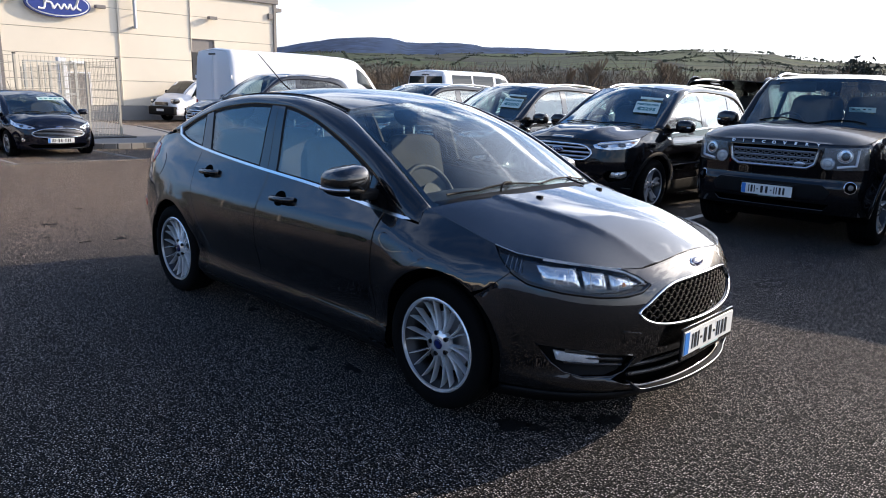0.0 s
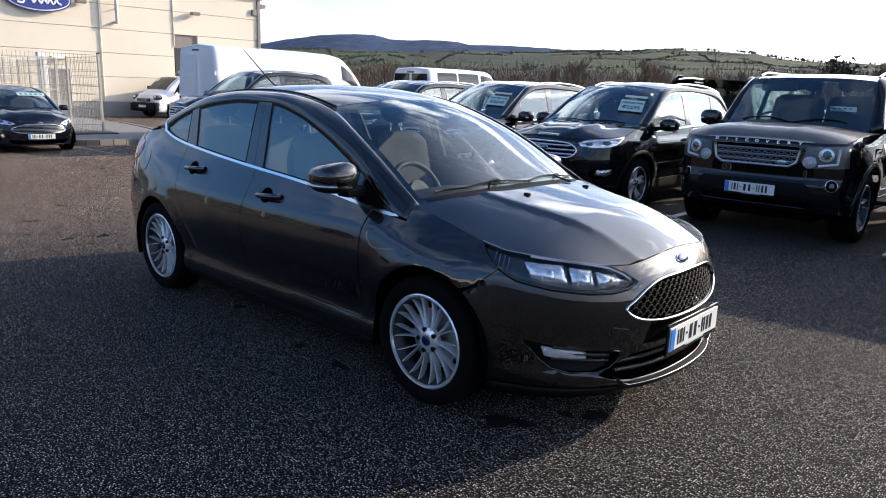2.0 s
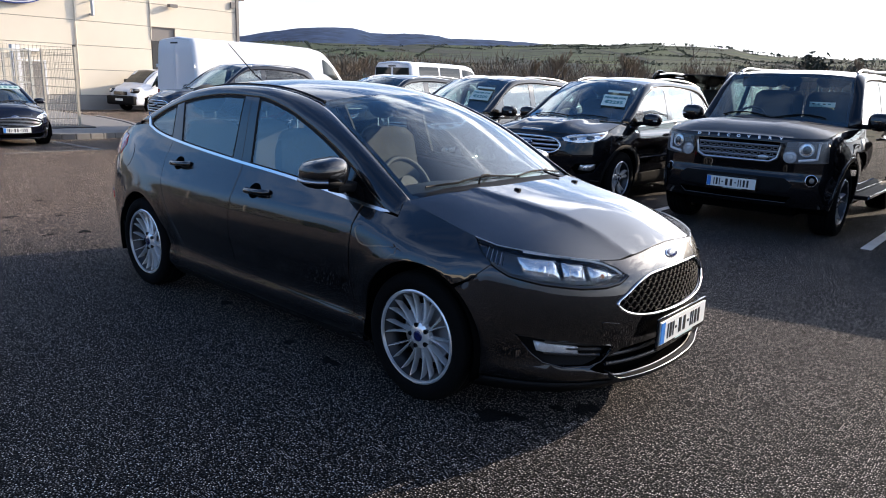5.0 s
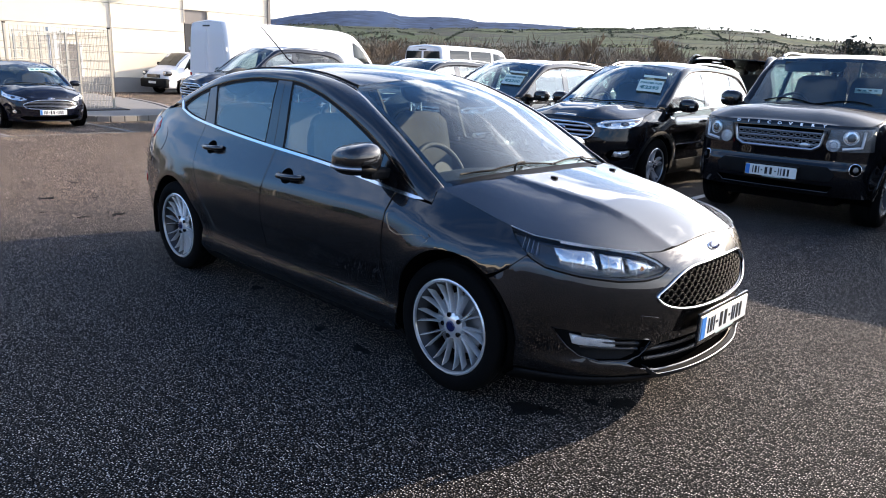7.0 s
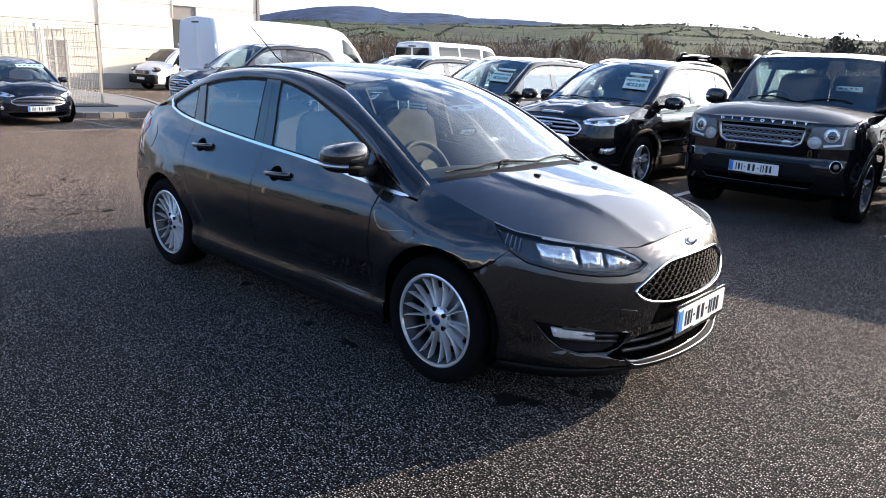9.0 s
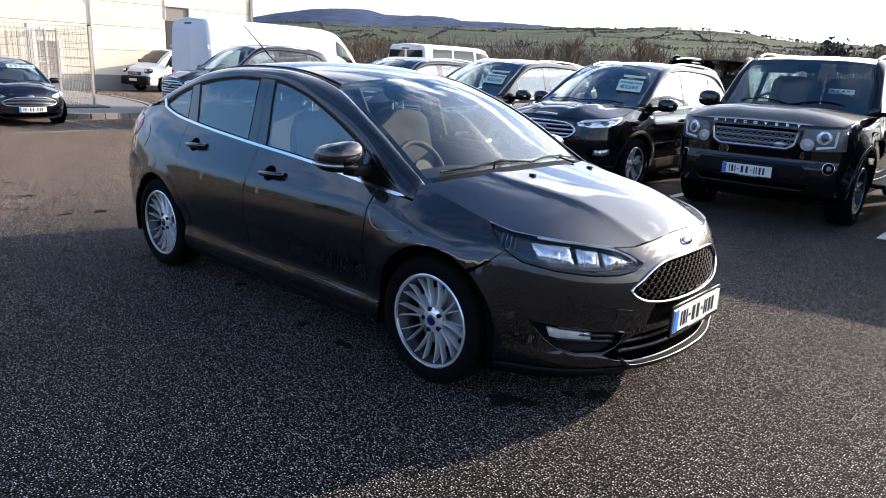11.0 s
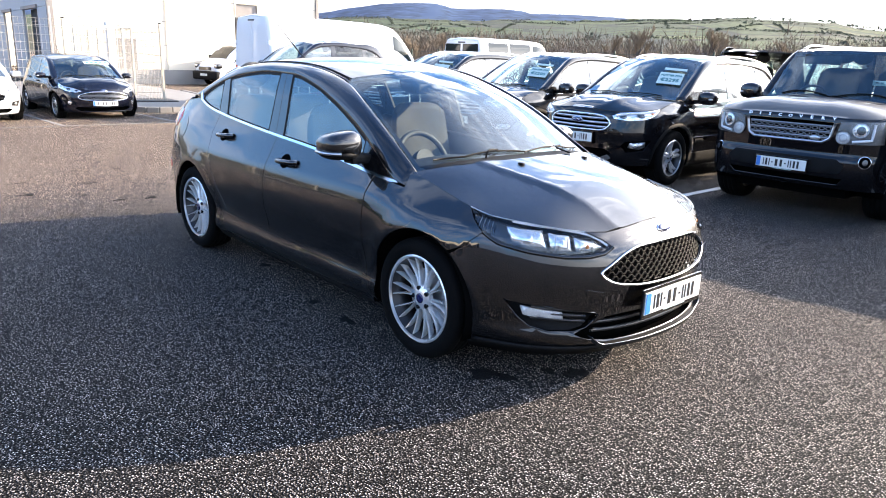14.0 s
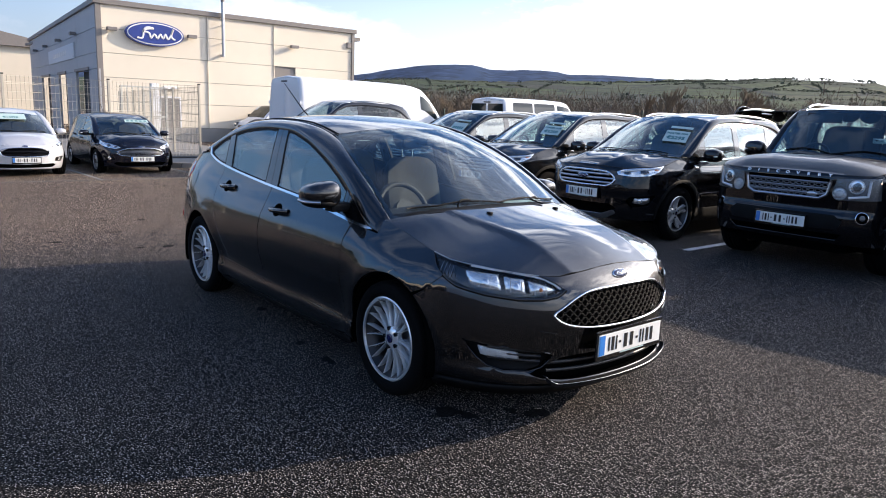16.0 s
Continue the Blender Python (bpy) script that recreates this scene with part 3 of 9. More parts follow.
def number_plate(parent, m, chars_bars=True, w=0.52, h=0.11):
    """White plate with a blue band and plain dark bars for its characters; m: centre, x along the plate, y up, z out."""
    pl = new("number_plate")
    pl.parent = parent
    pl.matrix_basis = m
    part("surround", box(0, -0.004, 0.004, w + 0.026, h + 0.040, 0.012), M_GLOSSB, pl, bevel=0.003)
    part("plate", box(0, 0, 0.012, w, h, 0.004), M_PLATE, pl, bevel=0.001)
    part("band", box(-w / 2 + 0.024, 0, 0.0155, 0.042, h - 0.008, 0.002), M_PLATEBL, pl)
    xs = [-0.180, -0.150, -0.120, -0.090, -0.045, 0.005, 0.050, 0.082, 0.106, 0.140, 0.178]
    ws = [0.010, 0.020, 0.010, 0.016, 0.026, 0.024, 0.016, 0.010, 0.010, 0.020, 0.020]
    for x, ww in zip(xs, ws):
        hh = 0.012 if ww == 0.016 else h * 0.66
        part("character_bar", box(x, 0, 0.0155, ww, hh, 0.002), M_INK, pl)
    part("dealer_bar", box(0.02, -h / 2 - 0.006, 0.0105, 0.20, 0.007, 0.002), M_PAPER, pl)
    return pl


def interior(root, x_dash, x_front, x_rear, zf, ztop, hw, seats=True, wheel_side=-1, seat_mat=None):
    """Dark cabin floor, dashboard, steering wheel, seats with head restraints."""
    seat_mat = seat_mat or M_SEAT
    part("cabin_floor", box((x_dash + x_rear) / 2 - 0.2, 0, zf, abs(x_dash - x_rear) + 0.6, hw * 2, 0.03), M_DARK, root)
    d = spline([(x_dash + 0.34, ztop + 0.02), (x_dash + 0.2, ztop + 0.035), (x_dash, ztop + 0.01), (x_dash - 0.07, ztop - 0.07), (x_dash - 0.03, ztop - 0.3), (x_dash + 0.2, ztop - 0.42)], 24)
    ys = np.linspace(-hw, hw, 13)
    loft("dashboard", [[(x - 0.26 * (abs(y) / hw) ** 2, y, z - 0.04 * (abs(y) / hw) ** 2 + (0.03 * math.exp(-((y - wheel_side * hw * 0.5) / 0.2) ** 2) if i < 16 else 0)) for i, (x, z) in enumerate(d)] for y in ys], M_TRIM, root, thick=0.02)
    ring = []
    c, ax = Vector((x_dash - 0.20, wheel_side * hw * 0.50, ztop - 0.02)), Matrix.Rotation(radians(-25), 3, "Y")
    for t in np.linspace(0, 2 * math.pi, 40, endpoint=False):
        ring.append(c + ax @ Vector((0, 0.185 * math.cos(t), 0.185 * math.sin(t))))
    sw = tube("steering_wheel", ring, 0.016, M_TRIM, root, closed=True, n=10)
    part("wheel_boss", cyl(c + ax @ Vector((0.03, 0, 0)), c + ax @ Vector((-0.02, 0, 0)), 0.075, 20), M_TRIM, sw, smooth=False, bevel=0.0)
    part("wheel_spoke", box(c.x, c.y, c.z, 0.015, 0.36, 0.035), M_SATIN, sw, bevel=0.004)
    if not seats:
        return
    for row, (sx, n) in enumerate(((x_front, 2), (x_rear, 3))):
        for k in range(n):
            y = (k - (n - 1) / 2) * (2 * hw * 0.50 if n == 2 else 2 * hw * 0.31)
            wdt = 0.25 if n == 2 else 0.21
            st = new("seat")
            st.parent = root
            prof = spline([(sx + 0.05, zf + 0.26), (sx - 0.04, zf + 0.50), (sx - 0.13, zf + 0.78), (sx - 0.17, zf + 0.86), (sx - 0.22, zf + 0.84), (sx - 0.22, zf + 0.6), (sx - 0.12, zf + 0.26)], 26)
            cols = []
            for u in np.linspace(-1, 1, 9):
                sq = (1 - abs(u) ** 4) ** 0.5
                cc = prof.mean(0)
                cols.append([(cc[0] + (p[0] - cc[0]) * (0.5 + 0.5 * sq) + 0.02 * u * u, y + u * wdt * (0.82 + 0.18 * math.sin(3 * (p[1] - zf))), cc[1] + (p[1] - cc[1]) * (0.80 + 0.2 * sq)) for p in prof])
            loft("backrest", cols, seat_mat, st)
            part("cushion", box(sx + 0.24, y, zf + 0.26, 0.52, wdt * 2, 0.16), seat_mat, st, bevel=0.05, smooth=True)
            bm = bmesh.new()
            bmesh.ops.create_uvsphere(bm, u_segments=16, v_segments=10, radius=1.0, matrix=Matrix.Translation((sx - 0.20, y, zf + 1.0)) @ Matrix.Diagonal((0.055, 0.135, 0.095, 1)))
            part("head_restraint", bm, seat_mat, st, smooth=True)
            for e in (-0.05, 0.05):
                part("head_restraint_post", cyl((sx - 0.19, y + e, zf + 0.82), (sx - 0.20, y + e, zf + 0.95), 0.007, 8), M_CHROME, st)


def price_sheet(parent, m, words, w=0.50, h=0.30, head=True):
    """A dealer's price sheet behind a windscreen."""
    s = part("price_sheet", box(0, 0, 0, w, h, 0.002, m), M_PAPER, parent, "white price sheet with dark print")
    if words == "bars":
        for k in range(5):
            part("print_bar", box((k - 2) * w * 0.15, -h * 0.14, 0.002, w * 0.10, h * 0.30, 0.002, m), M_TEAL, s)
        return s
    text("price_print", words, h * 0.36, M_TEAL, s, m @ pose(0, -h * 0.16, 0.003), bold=0.002, sx=1.0)
    if head:
        text("head_print", "PORTER FOR", h * 0.20, M_TEAL, s, m @ pose(0, h * 0.24, 0.003), sx=0.95, bold=0.001)
    return s

# ---- ground ----
def ground_z(x, y):
    """The yard is level round the saloon and falls very gently towards the buildings."""
    d = min(-x - 2.5, 60)
    fall = d if d > 1.5 else (0 if d < -1.5 else (d + 1.5) ** 2 / 6.0)
    return -0.0125 * fall


def asphalt():
    m = bpy.data.materials.new("asphalt")
    m.use_nodes = True
    n, l = m.node_tree.nodes, m.node_tree.links
    b = n["Principled BSDF"]
    co = n.new("ShaderNodeTexCoord")

    def tex(kind, scale, **kw):
        t = n.new(kind)
        t.inputs["Scale"].default_value = scale
        for k, v in kw.items():
            t.inputs[k].default_value = v
        l.new(co.outputs["Object"], t.inputs["Vector"])
        return t
    stone = tex("ShaderNodeTexVoronoi", 106.0)
    stone.voronoi_dimensions = "2D"
    fine = tex("ShaderNodeTexNoise", 260.0, Detail=3)
    patchy = tex("ShaderNodeTexNoise", 0.55, Detail=8, Roughness=0.62)
    mid = tex("ShaderNodeTexNoise", 6.0, Detail=6)
    ramp = n.new("ShaderNodeValToRGB")
    ramp.color_ramp.elements[0].position, ramp.color_ramp.elements[0].color = 0.10, (0.009, 0.0088, 0.0088, 1)
    ramp.color_ramp.elements[1].position, ramp.color_ramp.elements[1].color = 1.0, (0.39, 0.355, 0.330, 1)
    for at_, c_ in ((0.45, (0.036, 0.034, 0.033, 1)), (0.82, (0.162, 0.148, 0.139, 1))):
        ramp.color_ramp.elements.new(at_).color = c_
    sep = n.new("ShaderNodeSeparateColor")
    l.new(stone.outputs["Color"], sep.inputs["Color"])
    l.new(sep.outputs["Red"], ramp.inputs["Fac"])
    # bitumen in the gaps between the chips
    gap = n.new("ShaderNodeMapRange")
    gap.inputs["From Min"].default_value, gap.inputs["From Max"].default_value = 0.16, 0.40
    gap.inputs["To Min"].default_value, gap.inputs["To Max"].default_value = 1.7, 0.0
    l.new(stone.outputs["Distance"], gap.inputs["Value"])
    chip = n.new("ShaderNodeMix")
    chip.data_type, chip.blend_type = "RGBA", "MULTIPLY"
    chip.inputs[0].default_value = 1.0
    l.new(ramp.outputs["Color"], chip.inputs[6])
    l.new(gap.outputs["Result"], chip.inputs[7])
    mul = n.new("ShaderNodeMix")
    mul.data_type, mul.blend_type = "RGBA", "MULTIPLY"
    mul.inputs[0].default_value = 1.0
    pr = n.new("ShaderNodeValToRGB")
    pr.color_ramp.elements[0].position, pr.color_ramp.elements[0].color = 0.30, (0.98, 0.98, 1.0, 1)
    pr.color_ramp.elements[1].position, pr.color_ramp.elements[1].color = 0.72, (1.85, 1.80, 1.74, 1)
    mx = n.new("ShaderNodeMath")
    mx.operation = "MULTIPLY_ADD"
    mx.inputs[1].default_value, mx.inputs[2].default_value = 0.35, 0.0
    l.new(mid.outputs["Fac"], mx.inputs[0])
    ad = n.new("ShaderNodeMath")
    ad.operation = "MULTIPLY_ADD"
    ad.inputs[1].default_value = 0.65
    l.new(patchy.outputs["Fac"], ad.inputs[0])
    l.new(mx.outputs[0], ad.inputs[2])
    l.new(ad.outputs[0], pr.inputs["Fac"])
    l.new(chip.outputs[2], mul.inputs[6])
    l.new(pr.outputs["Color"], mul.inputs[7])
    # paler, browner far yard past a ragged joint: low sunlight put into the colour
    sx = n.new("ShaderNodeSeparateXYZ")
    l.new(co.outputs["Object"], sx.inputs["Vector"])
    jag = n.new("ShaderNodeMath")
    jag.operation = "MULTIPLY_ADD"
    jag.inputs[1].default_value = 3.0
    l.new(patchy.outputs["Fac"], jag.inputs[0])
    l.new(sx.outputs["X"], jag.inputs[2])
    far_mask = n.new("ShaderNodeMapRange")
    far_mask.interpolation_type = "SMOOTHSTEP"
    far_mask.inputs["From Min"].default_value, far_mask.inputs["From Max"].default_value = -4.2, -0.6
    far_mask.inputs["To Min"].default_value, far_mask.inputs["To Max"].default_value = 1.0, 0.0
    l.new(jag.outputs[0], far_mask.inputs["Value"])
    worn = n.new("ShaderNodeMix")
    worn.data_type = "RGBA"
    worn.inputs[6].default_value = (1.0, 1.0, 1.0, 1)
    # warm gain that paints the grazing sunlight of the far yard
    worn.inputs[7].default_value = (2.3, 1.93, 1.60, 1)
    l.new(far_mask.outputs["Result"], worn.inputs[0])
    far_lit = n.new("ShaderNodeMix")
    far_lit.data_type, far_lit.blend_type = "RGBA", "MULTIPLY"
    far_lit.inputs[0].default_value = 1.0
    l.new(mul.outputs[2], far_lit.inputs[6])
    l.new(worn.outputs[2], far_lit.inputs[7])
    l.new(far_lit.outputs[2], b.inputs["Base Color"])
    b.inputs["Roughness"].default_value = 0.85
    b.inputs["Specular IOR Level"].default_value = 0.12
    h = n.new("ShaderNodeMath")
    h.operation = "MULTIPLY_ADD"
    h.inputs[1].default_value = 0.35
    l.new(fine.outputs["Fac"], h.inputs[0])
    inv = n.new("ShaderNodeMath")
    inv.operation = "SUBTRACT"
    inv.inputs[0].default_value = 1.0
    l.new(stone.outputs["Distance"], inv.inputs[1])
    l.new(inv.outputs[0], h.inputs[2])
    bp = n.new("ShaderNodeBump")
    bp.inputs["Strength"].default_value = 1.0
    bp.inputs["Distance"].default_value = 0.006
    l.new(h.outputs[0], bp.inputs["Height"])
    l.new(bp.outputs["Normal"], b.inputs["Normal"])
    return m


m_ground = asphalt()
xs_ = sorted(set(list(np.linspace(-1500, -60, 12)) + list(np.linspace(-60, 12, 73)) + list(np.linspace(12, 1500, 10))))
ys_ = sorted(set(list(np.linspace(-1500, -60, 8)) + list(np.linspace(-60, 60, 41)) + list(np.linspace(60, 1500, 8))))
gv = [(x, y, ground_z(x, y)) for x in xs_ for y in ys_]
ny_ = len(ys_)
gf_ = [(i * ny_ + j, (i + 1) * ny_ + j, (i + 1) * ny_ + j + 1, i * ny_ + j + 1) for i in range(len(xs_) - 1) for j in range(ny_ - 1)]
tagged(link_mesh("ground", gv, gf_, m_ground), "dark grey asphalt yard with fine stone grain", "asphalt", kind="structure")

M_LINE = material("road paint", (0.62, 0.62, 0.60), 0.7, vary=0.35, vscale=5, bump=0.4, bscale=90)
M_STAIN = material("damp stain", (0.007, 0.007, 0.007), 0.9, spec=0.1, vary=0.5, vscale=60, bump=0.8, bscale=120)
M_KERB = material("kerb concrete", (0.24, 0.225, 0.205), 0.85, vary=0.18, vscale=3, bump=0.3, bscale=60)
M_PATH = material("path concrete", (0.20, 0.19, 0.178), 0.9, vary=0.15, vscale=1.2, bump=0.3, bscale=50)


def sheet_on_ground(name, outline, mat, h, label, kind="structure", step=0.5, category="marking"):
    out = dense(outline, step)
    v, f, rim = fill(out, step)
    top = [(x, y, ground_z(x, y) + h) for x, y in v]
    k = len(top)
    faces = [tuple(a) for a in f] + [(b, a, a + k, b + k) for a, b in rim]
    ob = link_mesh(name, top + [(x, y, z - h - 0.05) for x, y, z in top], faces, mat, smooth=False)
    return tagged(ob, label, category, kind=kind)


def line(x0, y0, x1, y1, w=0.09, mat=None):
    d = Vector((x1 - x0, y1 - y0)).normalized()
    nx, ny = -d.y * w / 2, d.x * w / 2
    sheet_on_ground("bay_line", [(x0 + nx, y0 + ny), (x1 + nx, y1 + ny), (x1 - nx, y1 - ny), (x0 - nx, y0 - ny)], mat or M_LINE, 0.004, "worn white painted parking bay line on asphalt")


for x in (-10.4, -7.9, -5.4, -2.9, -0.31):
    line(x, 4.75, x, 9.4)
for x in (2.15, 4.6):
    line(x, 4.97, x, 9.4, 0.10)
M_WORN = material("worn road paint", (0.20, 0.195, 0.185), 0.8, vary=0.5, vscale=7, bump=0.5, bscale=90)
line(-11.6, -6.0, -11.6, 3.4, 0.07, M_WORN)
for y in (-3.75, -1.4, 0.93, 3.25):
    line(-11.65, y, -16.2, y, 0.08, M_WORN)
rng = random.Random(5)


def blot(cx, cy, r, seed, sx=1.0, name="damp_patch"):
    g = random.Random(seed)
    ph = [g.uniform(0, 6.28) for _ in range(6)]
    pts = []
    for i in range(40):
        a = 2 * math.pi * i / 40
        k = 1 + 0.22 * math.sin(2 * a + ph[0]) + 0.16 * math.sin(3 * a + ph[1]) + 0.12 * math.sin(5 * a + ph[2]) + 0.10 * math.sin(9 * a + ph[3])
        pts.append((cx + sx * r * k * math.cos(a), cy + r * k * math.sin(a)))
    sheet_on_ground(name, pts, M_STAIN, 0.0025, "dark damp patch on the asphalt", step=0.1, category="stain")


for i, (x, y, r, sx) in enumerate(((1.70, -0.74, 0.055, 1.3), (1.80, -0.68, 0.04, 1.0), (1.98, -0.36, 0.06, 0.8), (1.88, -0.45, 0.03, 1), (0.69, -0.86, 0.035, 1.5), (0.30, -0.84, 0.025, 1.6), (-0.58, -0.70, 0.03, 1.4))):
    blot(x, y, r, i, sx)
for i, (x, y) in enumerate(((-5.64, -0.55), (-5.54, -0.09), (-4.63, -0.68), (-4.4, -0.30), (-3.47, -0.74), (-3.41, -0.45), (-3.9, -0.95), (-5.0, -1.3), (-4.2, -1.4))):
    blot(x, y, 0.03 + 0.018 * (i % 3), 20 + i, 0.6, "worn_patch")

# footpath island with a kerb of separate stones
island = [(-16.9, -14), (-16.9, 2.7), (-16.6, 3.1), (-15.0, 3.35), (-14.5, 3.6), (-14.35, 4.25), (-14.5, 5.1), (-15.1, 5.9), (-16.3, 6.5), (-18.7, 7.3), (-23.2, 8.2), (-31.6, 9.0), (-31.6, 4.6), (-29, -14)]
path_pts = [tuple(p) for p in spline(island[3:11], 40)]
sheet_on_ground("footpath", shrink(np.array([island[0], island[1], island[2]] + path_pts + island[11:]), 0.13), M_PATH, 0.12, "pale concrete footpath by the fence", category="path")
run = dense([island[1], island[2]] + path_pts, 0.9, False)
run = np.concatenate([dense([island[0], island[1]], 0.9, False)[:-1], run])
kerb = new("kerb")
tagged(kerb, "weathered pale concrete kerb stones along the footpath", "kerb", kind="structure")
for a, b in zip(run[:-1], run[1:]):
    d = Vector((b[0] - a[0], b[1] - a[1], ground_z(*b) - ground_z(*a)))
    ln = d.length - 0.008
    ang = math.atan2(d.y, d.x)
    mid = ((a[0] + b[0]) / 2, (a[1] + b[1]) / 2)
    mm = pose(mid[0], mid[1], ground_z(*mid) + 0.04, 0, 0, math.degrees(ang))
    part("kerb_stone", box(0, 0, 0, ln, 0.14, 0.20, mm), M_KERB, kerb, bevel=0.015)

# ---- the grey saloon ----
F_BELT = pchip([(1.12, 0.878), (0.8, 0.915), (0.33, 0.960), (-0.28, 1.0), (-0.95, 1.055), (-1.25, 1.09), (-1.45, 1.135)])
F_DLO = pchip([(1.15, 0.872), (1.06, 0.893), (0.90, 0.985), (0.757, 1.065), (0.60, 1.145), (0.35, 1.25), (0.12, 1.325), (-0.15, 1.372), (-0.45, 1.376), (-0.75, 1.352), (-1.0, 1.308), (-1.25, 1.235), (-1.46, 1.14)])


def build_saloon(m):
    root = car_root("saloon_car", m, "dark metallic grey four-door saloon with chrome belt trim on wet asphalt", "car")
    plan = [(2.235, 0), (2.215, 0.25), (2.155, 0.45), (2.05, 0.62), (1.90, 0.755), (1.72, 0.84), (1.5, 0.885), (1.2, 0.905), (0.4, 0.912), (-0.6, 0.91), (-1.3, 0.893), (-1.8, 0.835), (-2.08, 0.72), (-2.22, 0.55), (-2.29, 0.3), (-2.31, 0)]
    door = [(0.15, 0.12), (0.20, 0.07), (0.27, 0.030), (0.31, 0.032), (0.345, 0.041), (0.38, 0.044), (0.42, 0.039), (0.48, 0.025), (0.55, 0.008), (0.66, 0.0), (0.76, 0.010), (0.80, 0.020), (0.835, 0.036), (0.87, 0.052), (0.93, 0.080), (0.98, 0.102), (1.1, 0.14), (1.25, 0.182), (1.38, 0.226), (1.45, 0.26)]
    fend = [(0.15, 0.10), (0.25, 0.03), (0.35, 0.015), (0.55, 0.0), (0.68, 0.006), (0.76, 0.035), (0.82, 0.088), (0.86, 0.12), (0.93, 0.165), (1.0, 0.19), (1.3, 0.26)]
    rear = [(0.15, 0.10), (0.25, 0.04), (0.40, 0.015), (0.60, 0.0), (0.74, 0.012), (0.84, 0.03), (0.92, 0.055), (1.0, 0.095), (1.08, 0.14), (1.2, 0.185), (1.35, 0.25)]
    nose = [(0.18, 0.10), (0.22, 0.035), (0.27, 0.0), (0.33, 0.035), (0.44, 0.018), (0.53, 0.005), (0.60, 0.010), (0.68, 0.030), (0.74, 0.062), (0.80, 0.115), (0.86, 0.22), (0.95, 0.40)]
    tail = [(0.2, 0.10), (0.3, 0.03), (0.5, 0.0), (0.65, 0.01), (0.8, 0.06), (0.95, 0.09), (1.08, 0.12), (1.2, 0.2)]
    sh = Shell(plan, [(-1.9, rear), (-0.9, door), (0.85, door), (1.5, fend)], nose, tail, [(1.324, 0.315, 0.37, 0.012), (-1.324, 0.315, 0.37, 0.014)])
    AF, AR = (1.345, 0.340, 0.352), (-1.324, 0.325, 0.352)
    sill = pchip([(1.1, 0.325), (0.0, 0.345), (-1.0, 0.375)])
    xs = lambda f, a, b, n=16: [(x, float(f(x))) for x in np.linspace(a, b, n)]
    hood_side = pchip([(1.12, 0.945), (1.25, 0.918), (1.45, 0.868), (1.62, 0.832)])
    # hood edge: down the wing, over the lamp, round the nose
    he = [(sh.wx(x), float(hood_side(x))) for x in np.linspace(1.155, 1.60, 12)]
    he += [(sh.wx(1.72), 0.815), (sh.wq(0.75), 0.800), (sh.wq(0.65), 0.785), (sh.wq(0.53), 0.771), (sh.wq(0.42), 0.766), (sh.wq(0.30), 0.778), (sh.wq(0.15), 0.792), (0.0, 0.797)]
    he = np.array(he)
    edge3 = sh.L(he)

    for sg in (1, -1):
        X = lambda pts: sh.xz(pts, sg)
        # wing
        o = [(0.905, sill(0.905)), (0.89, 0.55), (0.90, 0.80), (0.93, 0.902)] + [(1.05, 0.880), (1.148, 0.866), (1.152, 0.93)] + [(x, float(hood_side(x))) for x in np.linspace(1.155, 1.60, 10)] + [(1.64, 0.80), (1.72, 0.742), (1.625, 0.66)] + [p for p in arc(*AF, 55, 182, 26)] + [(0.993, 0.325)]
        wing = panel("front_wing", X(o), sh.L, M_GREY, root, 0.04)
        # doors
        o = xs(sill, 0.90, -0.185, 12) + [(-0.185, 0.7), (-0.165, 0.9), (-0.16, float(F_BELT(-0.16)))] + xs(F_BELT, -0.16, 0.92, 14)[1:] + [(0.895, 0.80), (0.885, 0.55)]
        fd = panel("front_door", X(o), sh.L, M_GREY, root, 0.04)
        o = xs(sill, -0.19, -0.80, 8) + arc(*AR, 8, 44, 6)[0:0] + [(-0.86, 0.50), (-0.95, 0.66), (-1.03, 0.80), (-1.065, 0.93), (-1.03, float(F_BELT(-1.03)))] + xs(F_BELT, -1.03, -0.165, 12)[1:] + [(-0.17, 0.9), (-0.19, 0.7)]
        rd = panel("rear_door", X(o), sh.L, M_GREY, root, 0.04)
        # rear quarter
        lid = [(-1.46, 1.14), (-1.62, 1.125), (-1.80, 1.10), (-1.95, 1.085)]
        o = [(-0.80, float(sill(-0.8))), (-0.86, 0.50), (-0.95, 0.66), (-1.03, 0.80), (-1.065, 0.93), (-1.03, float(F_BELT(-1.03)))] + xs(F_BELT, -1.1, -1.45, 6) + lid + [(-2.02, 1.06), (-1.80, 1.035), (-1.74, 0.97), (-1.80, 0.90), (-1.98, 0.86), (-1.92, 0.62), (-1.74, 0.55), (-1.66, 0.50)] + arc(*AR, 30, 150, 24)[::-1][1:-1] + [(-0.985, 0.46), (-0.955, 0.37)]
        q = panel("rear_quarter", X(o), sh.L, M_GREY, root, 0.04)
        panel("fuel_flap", X(ellipse(-1.62, 0.905, 0.085, 0.085)), sh.L, M_GREY, q, 0.03, off=0.002, thick=0.006, fine=0.012)
        # sill
        o = [(0.985, 0.19), (0.99, 0.325)] + xs(sill, 0.95, -0.95, 16) + [(-0.955, 0.22)]
        panel("sill", X(o), sh.L, M_GREY, root, 0.05)
        o = [(0.985, 0.14), (0.985, 0.19), (-0.955, 0.22), (-0.955, 0.15)]
        panel("sill_skirt", X(o), sh.L, M_PLASTIC, root, 0.06)
        # side glass and its black pillars
        A = [(0.78, float(F_BELT(0.78))), (0.78, float(F_DLO(0.78)))]
        front_pane = xs(F_BELT, 0.765, -0.10, 12) + xs(F_DLO, -0.155, 0.765, 18)
